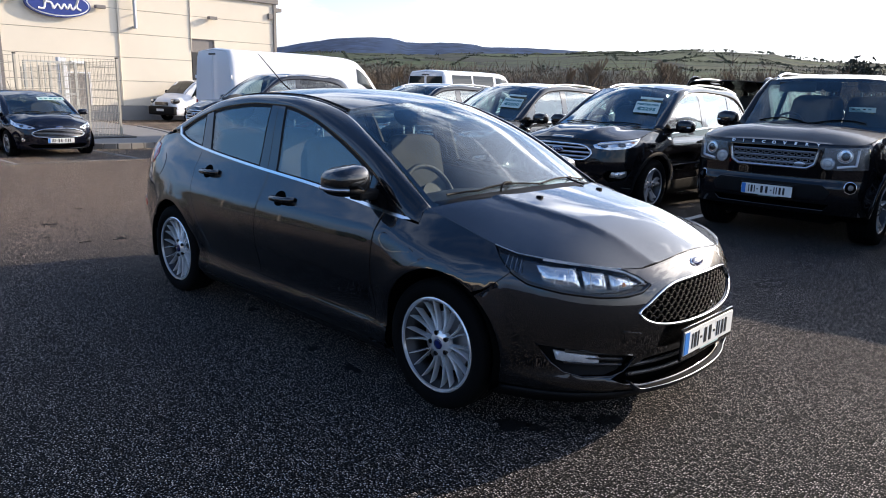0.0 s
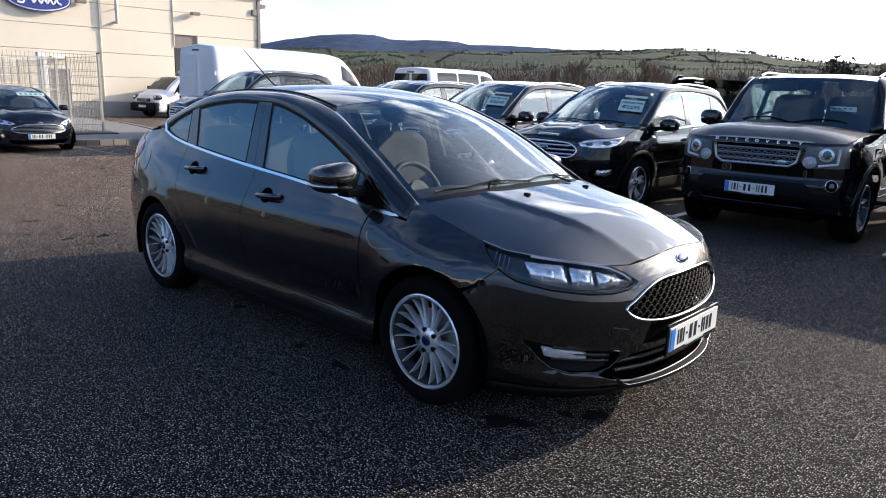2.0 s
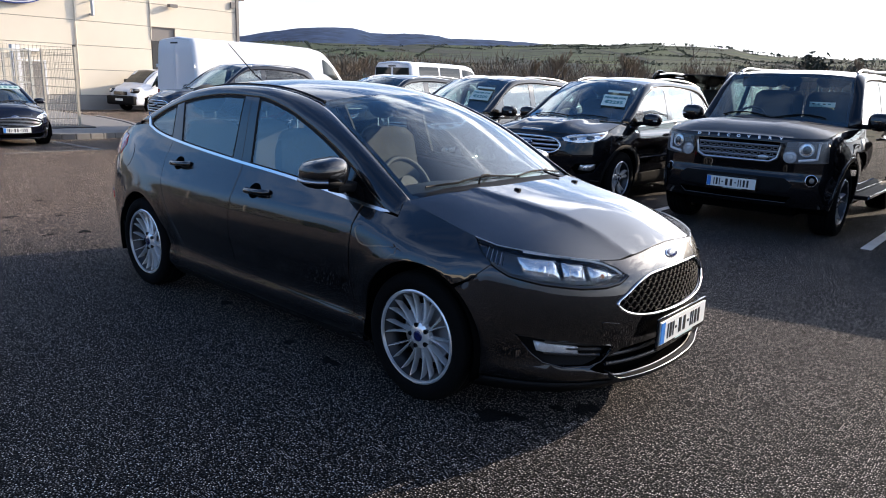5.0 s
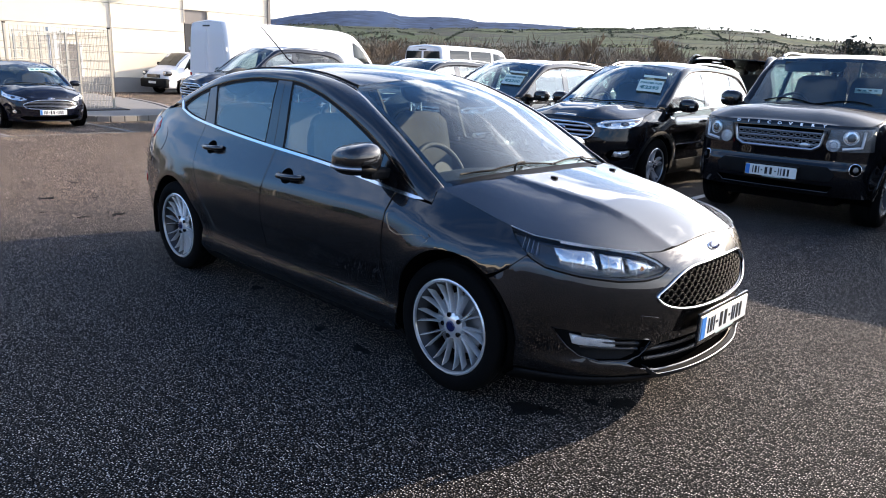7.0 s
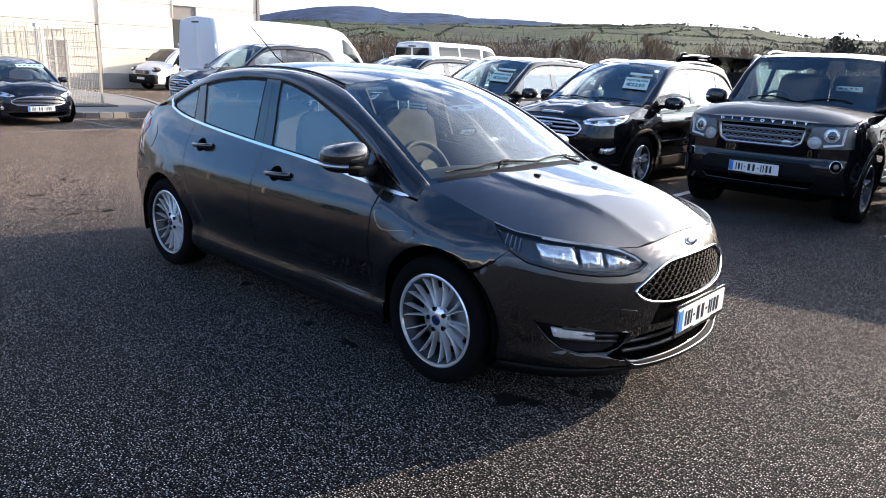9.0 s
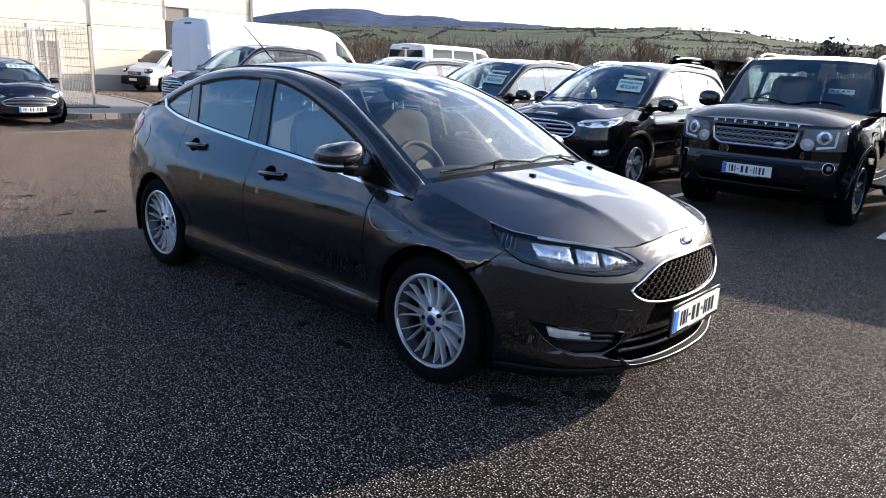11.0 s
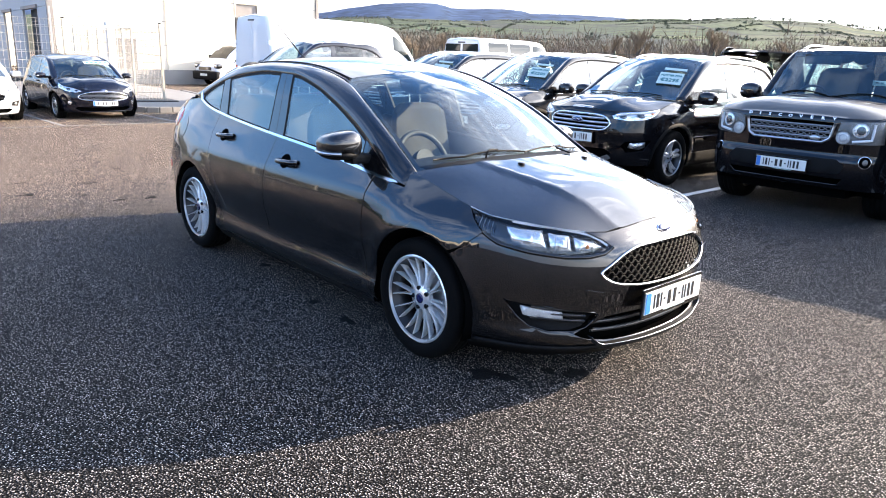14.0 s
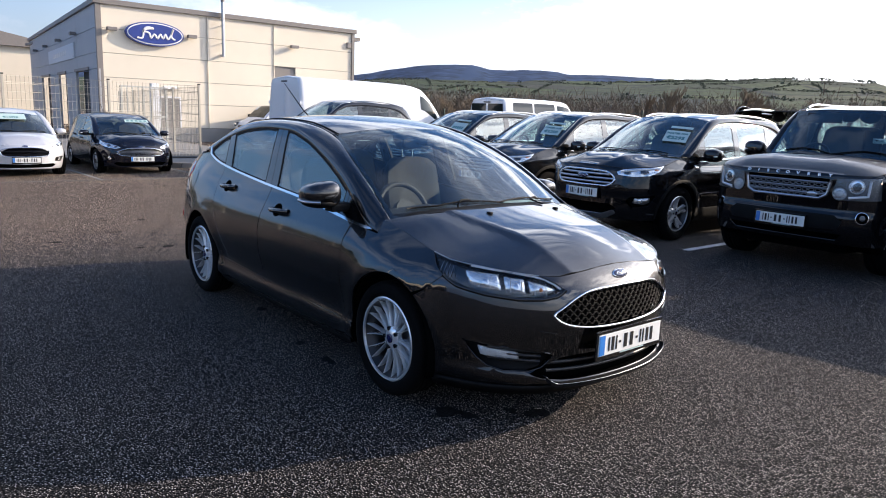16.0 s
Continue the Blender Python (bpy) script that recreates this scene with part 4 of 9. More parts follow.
        rear_pane = xs(F_BELT, -0.285, -0.925, 9) + [(-0.965, 1.20), (-1.0, float(F_DLO(-1.0)))] + xs(F_DLO, -0.98, -0.30, 12)
        quarter = xs(F_BELT, -1.055, -1.40, 6) + xs(F_DLO, -1.42, -1.085, 8)
        nose_pane = xs(F_BELT, 1.03, 0.80, 5) + xs(F_DLO, 0.80, 1.03, 5)
        g = shrink
        for nm, o, mt, par in (("front_window", front_pane, M_GLASS, fd), ("rear_window_pane", rear_pane, M_GLASS, rd), ("quarter_window", quarter, M_GLASS, root)):
            pane = panel(nm, g(dense(X(o), 0.03), 0.012), sh.L, mt, par, 0.06, off=-0.006, thick=0.004)
            pane.visible_shadow = False
            panel("window_seal", X(o), sh.L, M_PLASTIC, par, 0.06, off=-0.004, thick=0.02, gap=0.0, holes=[g(dense(X(o), 0.03), 0.014)])
        panel("corner_cover", X(nose_pane), sh.L, M_GLOSSB, root, 0.05, off=-0.002, gap=0.001)
        bp = [(-0.10, float(F_BELT(-0.10))), (-0.285, float(F_BELT(-0.285))), (-0.30, float(F_DLO(-0.30))), (-0.155, float(F_DLO(-0.155)))]
        panel("door_pillar", X(bp), sh.L, M_GLOSSB, root, 0.05, off=-0.002, gap=0.001, holes=[X([(-0.196, 1.0), (-0.190, 1.0), (-0.224, 1.37), (-0.230, 1.37)])])
        cp = [(-0.925, float(F_BELT(-0.925))), (-1.055, float(F_BELT(-1.055))), (-1.085, float(F_DLO(-1.085))), (-1.0, float(F_DLO(-1.0))), (-0.965, 1.20)]
        panel("rear_pillar_cover", X(cp), sh.L, M_GLOSSB, root, 0.05, off=-0.002, gap=0.001)
        ap = [(0.765, float(F_BELT(0.765))), (0.80, float(F_BELT(0.80))), (0.80, float(F_DLO(0.80))), (0.765, float(F_DLO(0.765)))]
        panel("mirror_pillar", X(ap), sh.L, M_GLOSSB, root, 0.03, off=0.0, gap=0.0)
        # chrome belt trim with its upturned end
        lo = [(x, float(F_BELT(x)) - 0.009 * min(1, (1.105 - x) / 0.05)) for x in np.linspace(1.10, -1.44, 50)]
        hi = [(x, float(F_BELT(x)) + 0.006) for x in np.linspace(-1.41, 1.08, 50)]
        panel("belt_trim", X(lo + [(-1.475, 1.17), (-1.455, 1.19)] + hi), sh.L, M_CHROME, root, 0.03, off=0.006, thick=0.010, gap=0)
        # black inner door cards
        o = xs(sill, 0.85, -1.02, 12) + [(-1.02, 1.04)] + xs(F_BELT, -1.0, 0.85, 12)
        panel("door_card", X([(x, z - 0.01) for x, z in o]), sh.L, M_TRIM, root, 0.1, off=-0.07, thick=0.03)
        # roof rail from screen corner to boot
        dl = [(x, float(F_DLO(x))) for x in np.linspace(1.145, -1.46, 60)]
        dl3 = sh.side([p[0] for p in dl], [p[1] for p in dl], sg)
        ed = spline([(1.148, -0.742, 0.938), (0.98, -0.716, 1.036), (0.80, -0.690, 1.140), (0.55, -0.646, 1.262), (0.28, -0.585, 1.365), (0.0, -0.578, 1.421), (-0.35, -0.578, 1.440), (-0.75, -0.585, 1.424), (-1.10, -0.60, 1.365), (-1.45, -0.625, 1.235), (-1.72, -0.655, 1.135)], 60)
        ed3 = np.array([(x, y * sg, z) for x, y, z in ed])
        rows = []
        for t in (0, 0.03, 0.2, 0.4, 0.6, 0.8, 0.97, 1.0):
            b = dl3 * (1 - t) + ed3 * t
            ease = np.clip((1.15 - b[:, 0]) / 0.35, 0, 1)
            out = math.sin(math.pi * t) * 0.020 * (0.35 + 0.65 * ease)
            b[:, 1] -= sg * out
            b[:, 2] += out * 0.8
            if t in (0, 1.0):
                b[:, 1] += sg * 0.012 * ease
                b[:, 2] -= 0.012 * ease
            rows.append(b)
        loft("roof_rail", rows, M_GREY, root, thick=0.01)
        # door handles: bar over a flat near-black ellipse, the scoop's shade painted on
        for hx, hz, par in ((0.06, 0.855, fd), (-0.84, 0.922, rd)):
            panel("scoop_shade", X(ellipse(hx - 0.025, hz, 0.055, 0.042)), sh.L, M_DARK, par, 0.02, off=0.001, thick=0.002, gap=0, fine=0.008)
            pts = sh.side(np.linspace(hx + 0.115, hx - 0.10, 12), hz + np.linspace(0.006, -0.004, 12), sg)
            pts[:, 1] -= sg * (0.020 + 0.016 * np.sin(np.linspace(0, math.pi, 12)))
            pts[[0, -1], 1] += sg * 0.018
            h = tube("door_handle", pts, 0.017, M_GREY, par, n=10, flat=1.0, up=(0, 1, 0))
        # tail lamp
        o = [(-2.02, 1.058), (-1.80, 1.033), (-1.745, 0.97), (-1.805, 0.902), (-1.985, 0.865), (-2.10, 0.87), (-2.16, 0.96), (-2.12, 1.04)]
        panel("tail_lamp", X(o), sh.L, M_REDLENS, root, 0.03, off=0.002, bulge=0.012, label="red tail lamp")
        o = [(-1.92, 0.60), (-1.99, 0.62), (-2.03, 0.60), (-2.0, 0.56), (-1.93, 0.55)]
        panel("rear_reflector", X(o), sh.L, M_REDLENS, root, 0.02, off=0.003, thick=0.006)

    # rear bumper and tail
    wb = lambda x: float(sh.wx(x))
    o = [(wb(-1.70), 0.25), (wb(-1.66), 0.49), (wb(-1.74), 0.548), (wb(-1.92), 0.618), (wb(-1.98), 0.858)]
    rear_out = o + [(sh.wmax, 0.80)]
    for sg in (1, -1):
        oo = [(sg * a, b) for a, b in [(wb(-1.70), 0.22)] + o[1:] + [(sh.wmax - 0.002, 0.80), (sh.wmax - 0.002, 0.22)]]
        panel("rear_bumper", oo, sh.L, M_GREY, root, 0.06)
        oo = [(sg * a, b) for a, b in [(wb(-2.10), 0.87), (wb(-2.16), 0.96), (wb(-2.12), 1.04), (wb(-2.06), 1.07), (sh.wmax - 0.002, 1.09), (sh.wmax - 0.002, 0.81)]]
        panel("boot_face", oo, sh.L, M_GREY, root, 0.06)

    # bonnet
    full = [tuple(p) for p in edge3] + mirror_y([tuple(p) for p in edge3[:-1]][::-1])
    cowl = spline([(edge3[0][0], -edge3[0][1], edge3[0][2]), (1.24, 0.60, 0.972), (1.325, 0.35, 0.992), (1.355, 0, 0.999), (1.325, -0.35, 0.992), (1.24, -0.60, 0.972), tuple(edge3[0])], 25)[1:-1]
    bound = full + [tuple(p) for p in cowl]
    zc = pchip([(1.0, 1.03), (1.34, 1.0), (1.5, 0.978), (1.7, 0.945), (1.9, 0.900), (2.02, 0.857), (2.10, 0.815), (2.14, 0.79)])

    zf = np.poly1d(np.polyfit(np.linspace(1.15, 2.13, 30), zc(np.linspace(1.15, 2.13, 30)), 4))

    ef = np.poly1d(np.polyfit(edge3[:, 0], edge3[:, 2], 3))
    yf = np.poly1d(np.polyfit(edge3[edge3[:, 0] < 2.06][:, 0], np.abs(edge3[edge3[:, 0] < 2.06][:, 1]), 3))

    def hood_rough(x, y):
        ye, line = yf(x), 0.47 - 0.16 * (x - 1.15)
        v, vc = np.clip(np.abs(y) / ye, 0, 1.2), line / ye
        # flat middle, a crease from the screen to the grille, and a falling flank
        drop = 0.14 * (np.minimum(v, vc) / vc) ** 2 + 0.86 * np.maximum(0, np.sqrt((v - vc) ** 2 + 0.0003) + (v - vc)) / 2 / (1 - vc)
        u = np.clip((vc - v) / 0.09 + 0.5, 0, 1)
        rise = 0.011 * u * u * (3 - 2 * u) * np.clip((2.02 - x) / 0.25, 0, 1)
        return zf(x) - np.maximum(0.01, zf(x) - ef(x)) * drop + rise
    hood_s = patch(bound, hood_rough, 4e-3)
    hood = panel("bonnet", [(p[0], p[1]) for p in bound], hood_s, M_GREY, root, 0.022, centre=(1.6, 0, 0), fine=0.022)
    for y in (-0.255, 0.30):
        p = hood_s(np.array([[1.435, y]]))[0]
        part("washer_jet", box(p[0], p[1], p[2] + 0.004, 0.032, 0.022, 0.012), M_PLASTIC, hood, bevel=0.004)

    # windscreen
    right = [tuple(p) for p in spline([(1.148, -0.735, 0.936), (0.98, -0.710, 1.036), (0.80, -0.686, 1.140), (0.55, -0.643, 1.262), (0.28, -0.585, 1.365)], 16)]
    head = [tuple(p) for p in spline([(0.28, -0.585, 1.365), (0.36, -0.35, 1.402), (0.395, 0, 1.416), (0.36, 0.35, 1.402), (0.28, 0.585, 1.365)], 13)]
    left = mirror_y(right)[::-1]
    base = [tuple(p) for p in spline([(1.148, 0.735, 0.936), (1.245, 0.45, 0.968), (1.285, 0, 0.982), (1.245, -0.45, 0.968), (1.148, -0.735, 0.936)], 15)]
    ws_b = right[:-1] + head[:-1] + left[:-1] + base[:-1]
    zw = pchip([(0.2, 1.485), (0.40, 1.418), (0.65, 1.325), (0.95, 1.175), (1.285, 0.985), (1.35, 0.94)])
    ws_s = patch(ws_b, lambda x, y: zw(x) - 0.12 * (np.abs(y) / 0.7) ** 2.2)
    ws2 = [(p[0], p[1]) for p in ws_b]
    inner = shrink(dense(ws2, 0.04), 0.028)
    ws = panel("windscreen", ws2, ws_s, M_WSCREEN, root, 0.06, thick=0.005, centre=(0.5, 0, 0.5))
    ws.visible_shadow = False
    panel("screen_border", ws2, ws_s, M_GLOSSB, ws, 0.06, thick=0.002, off=-0.006, centre=(0.5, 0, 0.5), holes=[inner])
    p = ws_s(np.array([[0.50, 0.02]]))[0]
    part("mirror_mount", box(p[0] - 0.03, 0.02, p[2] - 0.05, 0.16, 0.10, 0.05, None), M_TRIM, ws, bevel=0.015)
    part("interior_mirror", box(0.42, -0.02, 1.315, 0.035, 0.23, 0.065), M_TRIM, ws, bevel=0.012)
    p = ws_s(np.array([[0.40, -0.47]]))[0]
    part("sticker", box(p[0] + 0.02, -0.45, p[2] - 0.028, 0.035, 0.075, 0.002, None), M_PAPER, ws)
    part("paper_sheet", box(1.04, 0.42, 0.965, 0.17, 0.28, 0.003), M_PAPER, root, "white paper sheet on the dashboard")
    # cowl tray and wipers
    rear_edge = spline([(1.165, -0.70, 0.940), (1.24, -0.60, 0.972), (1.325, -0.35, 0.992), (1.355, 0, 0.999), (1.325, 0.35, 0.992), (1.24, 0.60, 0.972), (1.165, 0.70, 0.940)], 25) - np.array([0, 0, 0.004])
    screen_foot = spline([(1.15, -0.70, 0.938), (1.245, -0.45, 0.968), (1.285, 0, 0.982), (1.245, 0.45, 0.968), (1.15, 0.70, 0.938)], 25) - np.array([0.035, 0, -0.020])
    loft("scuttle_tray", [screen_foot, (screen_foot + rear_edge) / 2 - np.array([0, 0, 0.006]), rear_edge], M_PLASTIC, root, thick=0.008)
    for wy, ln, y1 in ((-0.62, 0, 0.02), (-0.02, 0, 0.58)):
        ps = []
        for t in np.linspace(0, 1, 12):
            y = wy + (y1 - wy) * t
            xx = np.interp(abs(y), [0, 0.45, 0.72], [1.272, 1.228, 1.115]) - 0.022 - 0.016 * math.sin(math.pi * t)
            z = ws_s(np.array([[xx, y]]))[0][2]
            ps.append((xx, y, z + 0.008))
        wp = tube("wiper_blade", ps, 0.0055, M_PLASTIC, root, n=6)
        arm = [(ps[0][0] + 0.10, ps[0][1] + 0.30, ps[0][2] - 0.012), (ps[3][0] + 0.05, ps[5][1], ps[5][2] - 0.004), (ps[7][0], ps[7][1], ps[7][2] + 0.008)]
        tube("wiper_arm", spline(arm, 10), 0.0055, M_PLASTIC, wp, n=6)

    # roof
    ed = spline([(0.28, -0.585, 1.365), (0.0, -0.578, 1.421), (-0.35, -0.578, 1.440), (-0.75, -0.585, 1.424), (-1.05, -0.597, 1.375)], 22)
    back = spline([(-1.05, 0.597, 1.375), (-1.12, 0.35, 1.405), (-1.14, 0, 1.412), (-1.12, -0.35, 1.405), (-1.05, -0.597, 1.375)], 13)
    rb = [tuple(p) for p in ed[::-1]][:-1] + head[:-1] + mirror_y([tuple(p) for p in ed])[:-1] + [tuple(p) for p in back[:-1]]
    zr = pchip([(0.45, 1.40), (0.39, 1.416), (0.1, 1.455), (-0.3, 1.472), (-0.8, 1.455), (-1.14, 1.412)])
    roof_s = patch(rb, lambda x, y: zr(x) - 0.03 * (np.abs(y) / 0.58) ** 3)
    roof = panel("roof", [(p[0], p[1]) for p in rb], roof_s, M_GREY, root, 0.05, centre=(-0.4, 0, 0))
    panel("headlining", shrink(np.array([(p[0], p[1]) for p in rb]), 0.05), roof_s, M_LINER, root, 0.12, off=-0.045, thick=0.01, centre=(-0.4, 0, 0))
    for sg in (1, -1):
        ps = spline([(0.30, -0.567 * sg, 1.374), (0.0, -0.56 * sg, 1.430), (-0.35, -0.56 * sg, 1.449), (-0.75, -0.567 * sg, 1.433), (-1.05, -0.58 * sg, 1.384)], 26)
        tube("roof_seam", ps - np.array([0, 0, 0.004]), 0.006, M_PLASTIC, root, n=6)
    mast = [(-1.06, 0.0, 1.42), (-1.10, 0, 1.455), (-1.20, 0, 1.50), (-1.56, 0, 1.735)]
    base_ob = tube("aerial", mast[1:], [0.006, 0.005, 0.003], M_PLASTIC, root, n=8)
    part("aerial_foot", box(-1.08, 0, 1.432, 0.09, 0.05, 0.045), M_GREY, base_ob, bevel=0.014, smooth=True)
    # rear screen and boot lid
    sideb = spline([(-1.05, -0.597, 1.375), (-1.30, -0.612, 1.295), (-1.52, -0.632, 1.208), (-1.72, -0.655, 1.135)], 12)
    low = spline([(-1.72, 0.655, 1.135), (-1.80, 0.3, 1.135), (-1.81, 0, 1.135), (-1.80, -0.3, 1.135), (-1.72, -0.655, 1.135)], 13)
    rb = [tuple(p) for p in sideb[::-1]][:-1] + [tuple(p) for p in back[::-1]][:-1] + mirror_y([tuple(p) for p in sideb])[:-1] + [tuple(p) for p in low[:-1]]
    zb = pchip([(-1.1, 1.43), (-1.14, 1.412), (-1.45, 1.30), (-1.81, 1.135)])
    bs = patch(rb, lambda x, y: zb(x) - 0.03 * (np.abs(y) / 0.6) ** 2)
    rw = panel("rear_screen", [(p[0], p[1]) for p in rb], bs, M_GLASS, root, 0.07, thick=0.005, centre=(-1, 0, 0.5))
    rw.visible_shadow = False
    qe = [tuple(p) for p in sh.side([-1.72, -1.80, -1.95, -2.05, -2.10], [1.13, 1.10, 1.085, 1.075, 1.07])]
    tl = [tuple(p) for p in sh.L(np.array([(w, 1.085) for w in np.linspace(sh.wx(-2.10), sh.wmax, 8)]))]
    bb = qe + tl[1:] + mirror_y((qe + tl[1:-1])[::-1]) + [tuple(p) for p in low[1:-1]]
    lid_s = patch(bb, lambda x, y: 1.13 - 0.03 * np.clip((-x - 1.8) / 0.4, 0, 1) + 0.0 * y)
    panel("boot_lid", [(p[0], p[1]) for p in bb], lid_s, M_GREY, root, 0.06, centre=(-1.9, 0, 0))

    saloon_front(root, sh, he)
    # mirrors
    for sg in (1, -1):
        c = Vector((0.735, -0.965, 1.045)) if sg > 0 else Vector((0.665, 0.94, 1.0))
        bm = bmesh.new()
        bmesh.ops.create_uvsphere(bm, u_segments=28, v_segments=18, radius=1.0)
        for v in bm.verts:
            x, y, z = v.co
            sx = math.copysign(abs(x) ** 0.75, x)
            sy = math.copysign(abs(y) ** 0.65, y)
            sz = math.copysign(abs(z) ** 0.75, z)
            taper = 1 - 0.20 * (sy if sg < 0 else -sy)
            if x < -0.35:
                sx = -0.45
            v.co = (sx * 0.118 + 0.03, sy * 0.113, sz * 0.074 * taper + 0.01 * sx)
        bmesh.ops.transform(bm, matrix=Matrix.Translation(c) @ Matrix.Rotation(radians(-6 * sg), 4, "Z"), verts=bm.verts)
        mr = part("door_mirror", bm, M_GREY, root, smooth=True)
        part("mirror_glass", box(c.x - 0.036, c.y, c.z + 0.002, 0.012, 0.152, 0.088), M_REFL, mr, bevel=0.004)
        bm = bmesh.new()
        bmesh.ops.create_uvsphere(bm, u_segments=20, v_segments=12, radius=1.0, matrix=Matrix.Translation(c + Vector((0.03, 0, -0.042))) @ Matrix.Diagonal((0.112, 0.111, 0.038, 1)))
        part("mirror_base", bm, M_PLASTIC, mr, smooth=True)
        ind = [(c.x + 0.03 + 0.122 * math.cos(t), c.y - 0.119 * sg * math.sin(t), c.z - 0.035) for t in np.linspace(0.5, 2.1, 12)]
        tube("side_indicator", ind, 0.009, M_SATIN, mr, n=8, flat=1.0)
        part("mirror_arm", box(c.x + 0.06, -0.83 * sg, c.z - 0.075, 0.09, 0.20, 0.05, None), M_PLASTIC, mr, bevel=0.015)

    # wheels, wheel housings, floor pan
    for ax in (1.324, -1.324):
        for sg in (1, -1):
            make_wheel(root, ax, -0.775 * sg, 0.316, 0.228, 0.205, "twenty", sgn=sg)
            th = np.linspace(-0.35, math.pi + 0.35, 22)
            loft("wheel_housing", [[(ax + 0.372 * math.cos(t), y * sg, 0.325 + 0.362 * math.sin(t)) for t in th] for y in (-0.875, -0.55)], M_DARK, root, thick=0.01)
    part("engine_bay", box(1.50, 0, 0.46, 1.0, 1.04, 0.56), M_DARK, root, bevel=0.04)
    part("under_tray", box(1.79, 0, 0.235, 0.44, 0.92, 0.05), M_DARK, root, bevel=0.02)
    part("floor_pan", box(0, 0, 0.24, 3.9, 1.10, 0.10), M_DARK, root)
    part("floor_pan_middle", box(0, 0, 0.235, 1.86, 1.60, 0.09), M_DARK, root)
    interior(root, 0.95, 0.02, -0.95, 0.33, 0.925, 0.70)


def saloon_front(root, sh, he):
    """Front bumper with its openings, grille, lamps, plate and lip."""
    grille = [(0.0, 0.703), (0.16, 0.700), (0.28, 0.689), (0.37, 0.655), (0.435, 0.615), (0.465, 0.588), (0.435, 0.556), (0.37, 0.531), (0.27, 0.516), (0.14, 0.509), (0.0, 0.507)]
    grille = grille + [(-q, z) for q, z in grille[-2:0:-1]]
    grille_w = sh.qz(spline(grille + [grille[0]], 120)[:-1])
    lower = [(0.0, 0.372), (0.30, 0.372), (0.40, 0.365), (0.50, 0.322), (0.56, 0.292), (0.50, 0.262), (0.40, 0.242), (0.30, 0.238), (0.0, 0.238)]
    lower = lower + [(-q, z) for q, z in lower[-2:0:-1]]
    lower_w = sh.qz(lower)
    fog = [(0.790, 0.446), (0.66, 0.424), (0.47, 0.392), (0.450, 0.380), (0.475, 0.345), (0.505, 0.318), (0.56, 0.302), (0.66, 0.302), (0.72, 0.322), (0.752, 0.360)]
    lamp_bot = [(sh.wx(1.72), 0.742), (sh.wx(1.80), 0.705), (sh.wq(0.735), 0.680), (sh.wq(0.62), 0.664), (sh.wq(0.52), 0.664), (sh.wq(0.45), 0.676), (sh.wq(0.402), 0.702), (sh.wq(0.45), 0.736), (sh.wq(0.50), 0.757)]
    top_edge = [p for p in he if p[0] <= sh.wq(0.535)]
    half = [(float(sh.wx(1.625)), 0.66)] + lamp_bot + [tuple(p) for p in top_edge]
    low = [(sh.wx(1.668), 0.22), (sh.wq(0.80), 0.215), (sh.wq(0.6), 0.212), (sh.wq(0.45), 0.222), (0.0, 0.222)]
    archf = [(float(sh.wx(x)), z) for x, z in arc(1.345, 0.340, 0.352, -18, 52, 16)][::-1]
    loop = [(0.0, 0.222)] + low[-2::-1] + archf[::-1] + half
    left = [(-a, b) for a, b in loop[::-1]][1:-1]
    outline = np.array(loop + left)
    fog_l = sh.qz(fog)
    fog_r = np.stack([-fog_l[:, 0], fog_l[:, 1]], 1)[::-1]
    bump = panel("front_bumper", outline, sh.L, M_GREY, root, 0.035, fine=0.022, holes=[grille_w, lower_w, fog_l, fog_r], centre=(1.2, 0, 0.5))
    # grille: chrome frame, cavity, honeycomb
    g3 = sh.L(grille_w)
    gf = tube("grille_frame", g3 + np.array([0.003, 0, 0]), 0.0062, M_CHROME, bump, n=10, closed=True)
    back = lambda p: sh.L(p) - np.array([0.055, 0, 0])
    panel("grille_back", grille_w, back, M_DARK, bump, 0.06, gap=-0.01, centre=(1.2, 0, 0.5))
    mesh_paths = []
    sp = shrink(np.array([(a[0], a[1]) for a in spline(grille + [grille[0]], 120)[:-1]]), 0.004)
    for r in range(9):
        z0 = 0.510 + r * 0.0225
        run = []
        for i in range(-48, 49):
            q = i * 0.0115
            zz = z0 + (0.0062 if (i + 2 * r) % 4 in (0, 1) else -0.0062)
            if inside(sp, np.array([[q, zz]]))[0]:
                run.append((q, zz))
            elif len(run) > 2:
                mesh_paths.append(run)
                run = []
        if len(run) > 2:
            mesh_paths.append(run)
    cross = []
    for r in range(8):
        for i in range(-48, 49):
            if (i + 2 * r) % 4 == 1:
                q = i * 0.0115 + 0.006
                a, b = 0.510 + r * 0.0225 + 0.004, 0.510 + (r + 1) * 0.0225 - 0.004
                if inside(sp, np.array([[q, a], [q, b]])).all():
                    cross.append([(q, a), (q, b)])
    P3 = lambda run: sh.L(sh.qz(run)) - np.array([0.018, 0, 0])
    bars("grille_mesh", [P3(r) for r in mesh_paths], 0.0036, M_PLASTIC, bump, "black honeycomb mesh", n=5, up=(1, 0, 0))
    bars("grille_link", [P3(r) for r in cross], 0.0036, M_PLASTIC, bump, n=5, up=(1, 0, 0))
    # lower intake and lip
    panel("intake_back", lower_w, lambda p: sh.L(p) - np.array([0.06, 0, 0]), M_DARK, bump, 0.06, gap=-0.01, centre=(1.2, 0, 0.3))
    for z in (0.300, 0.335):
        qs = np.linspace(-0.47, 0.47, 30)
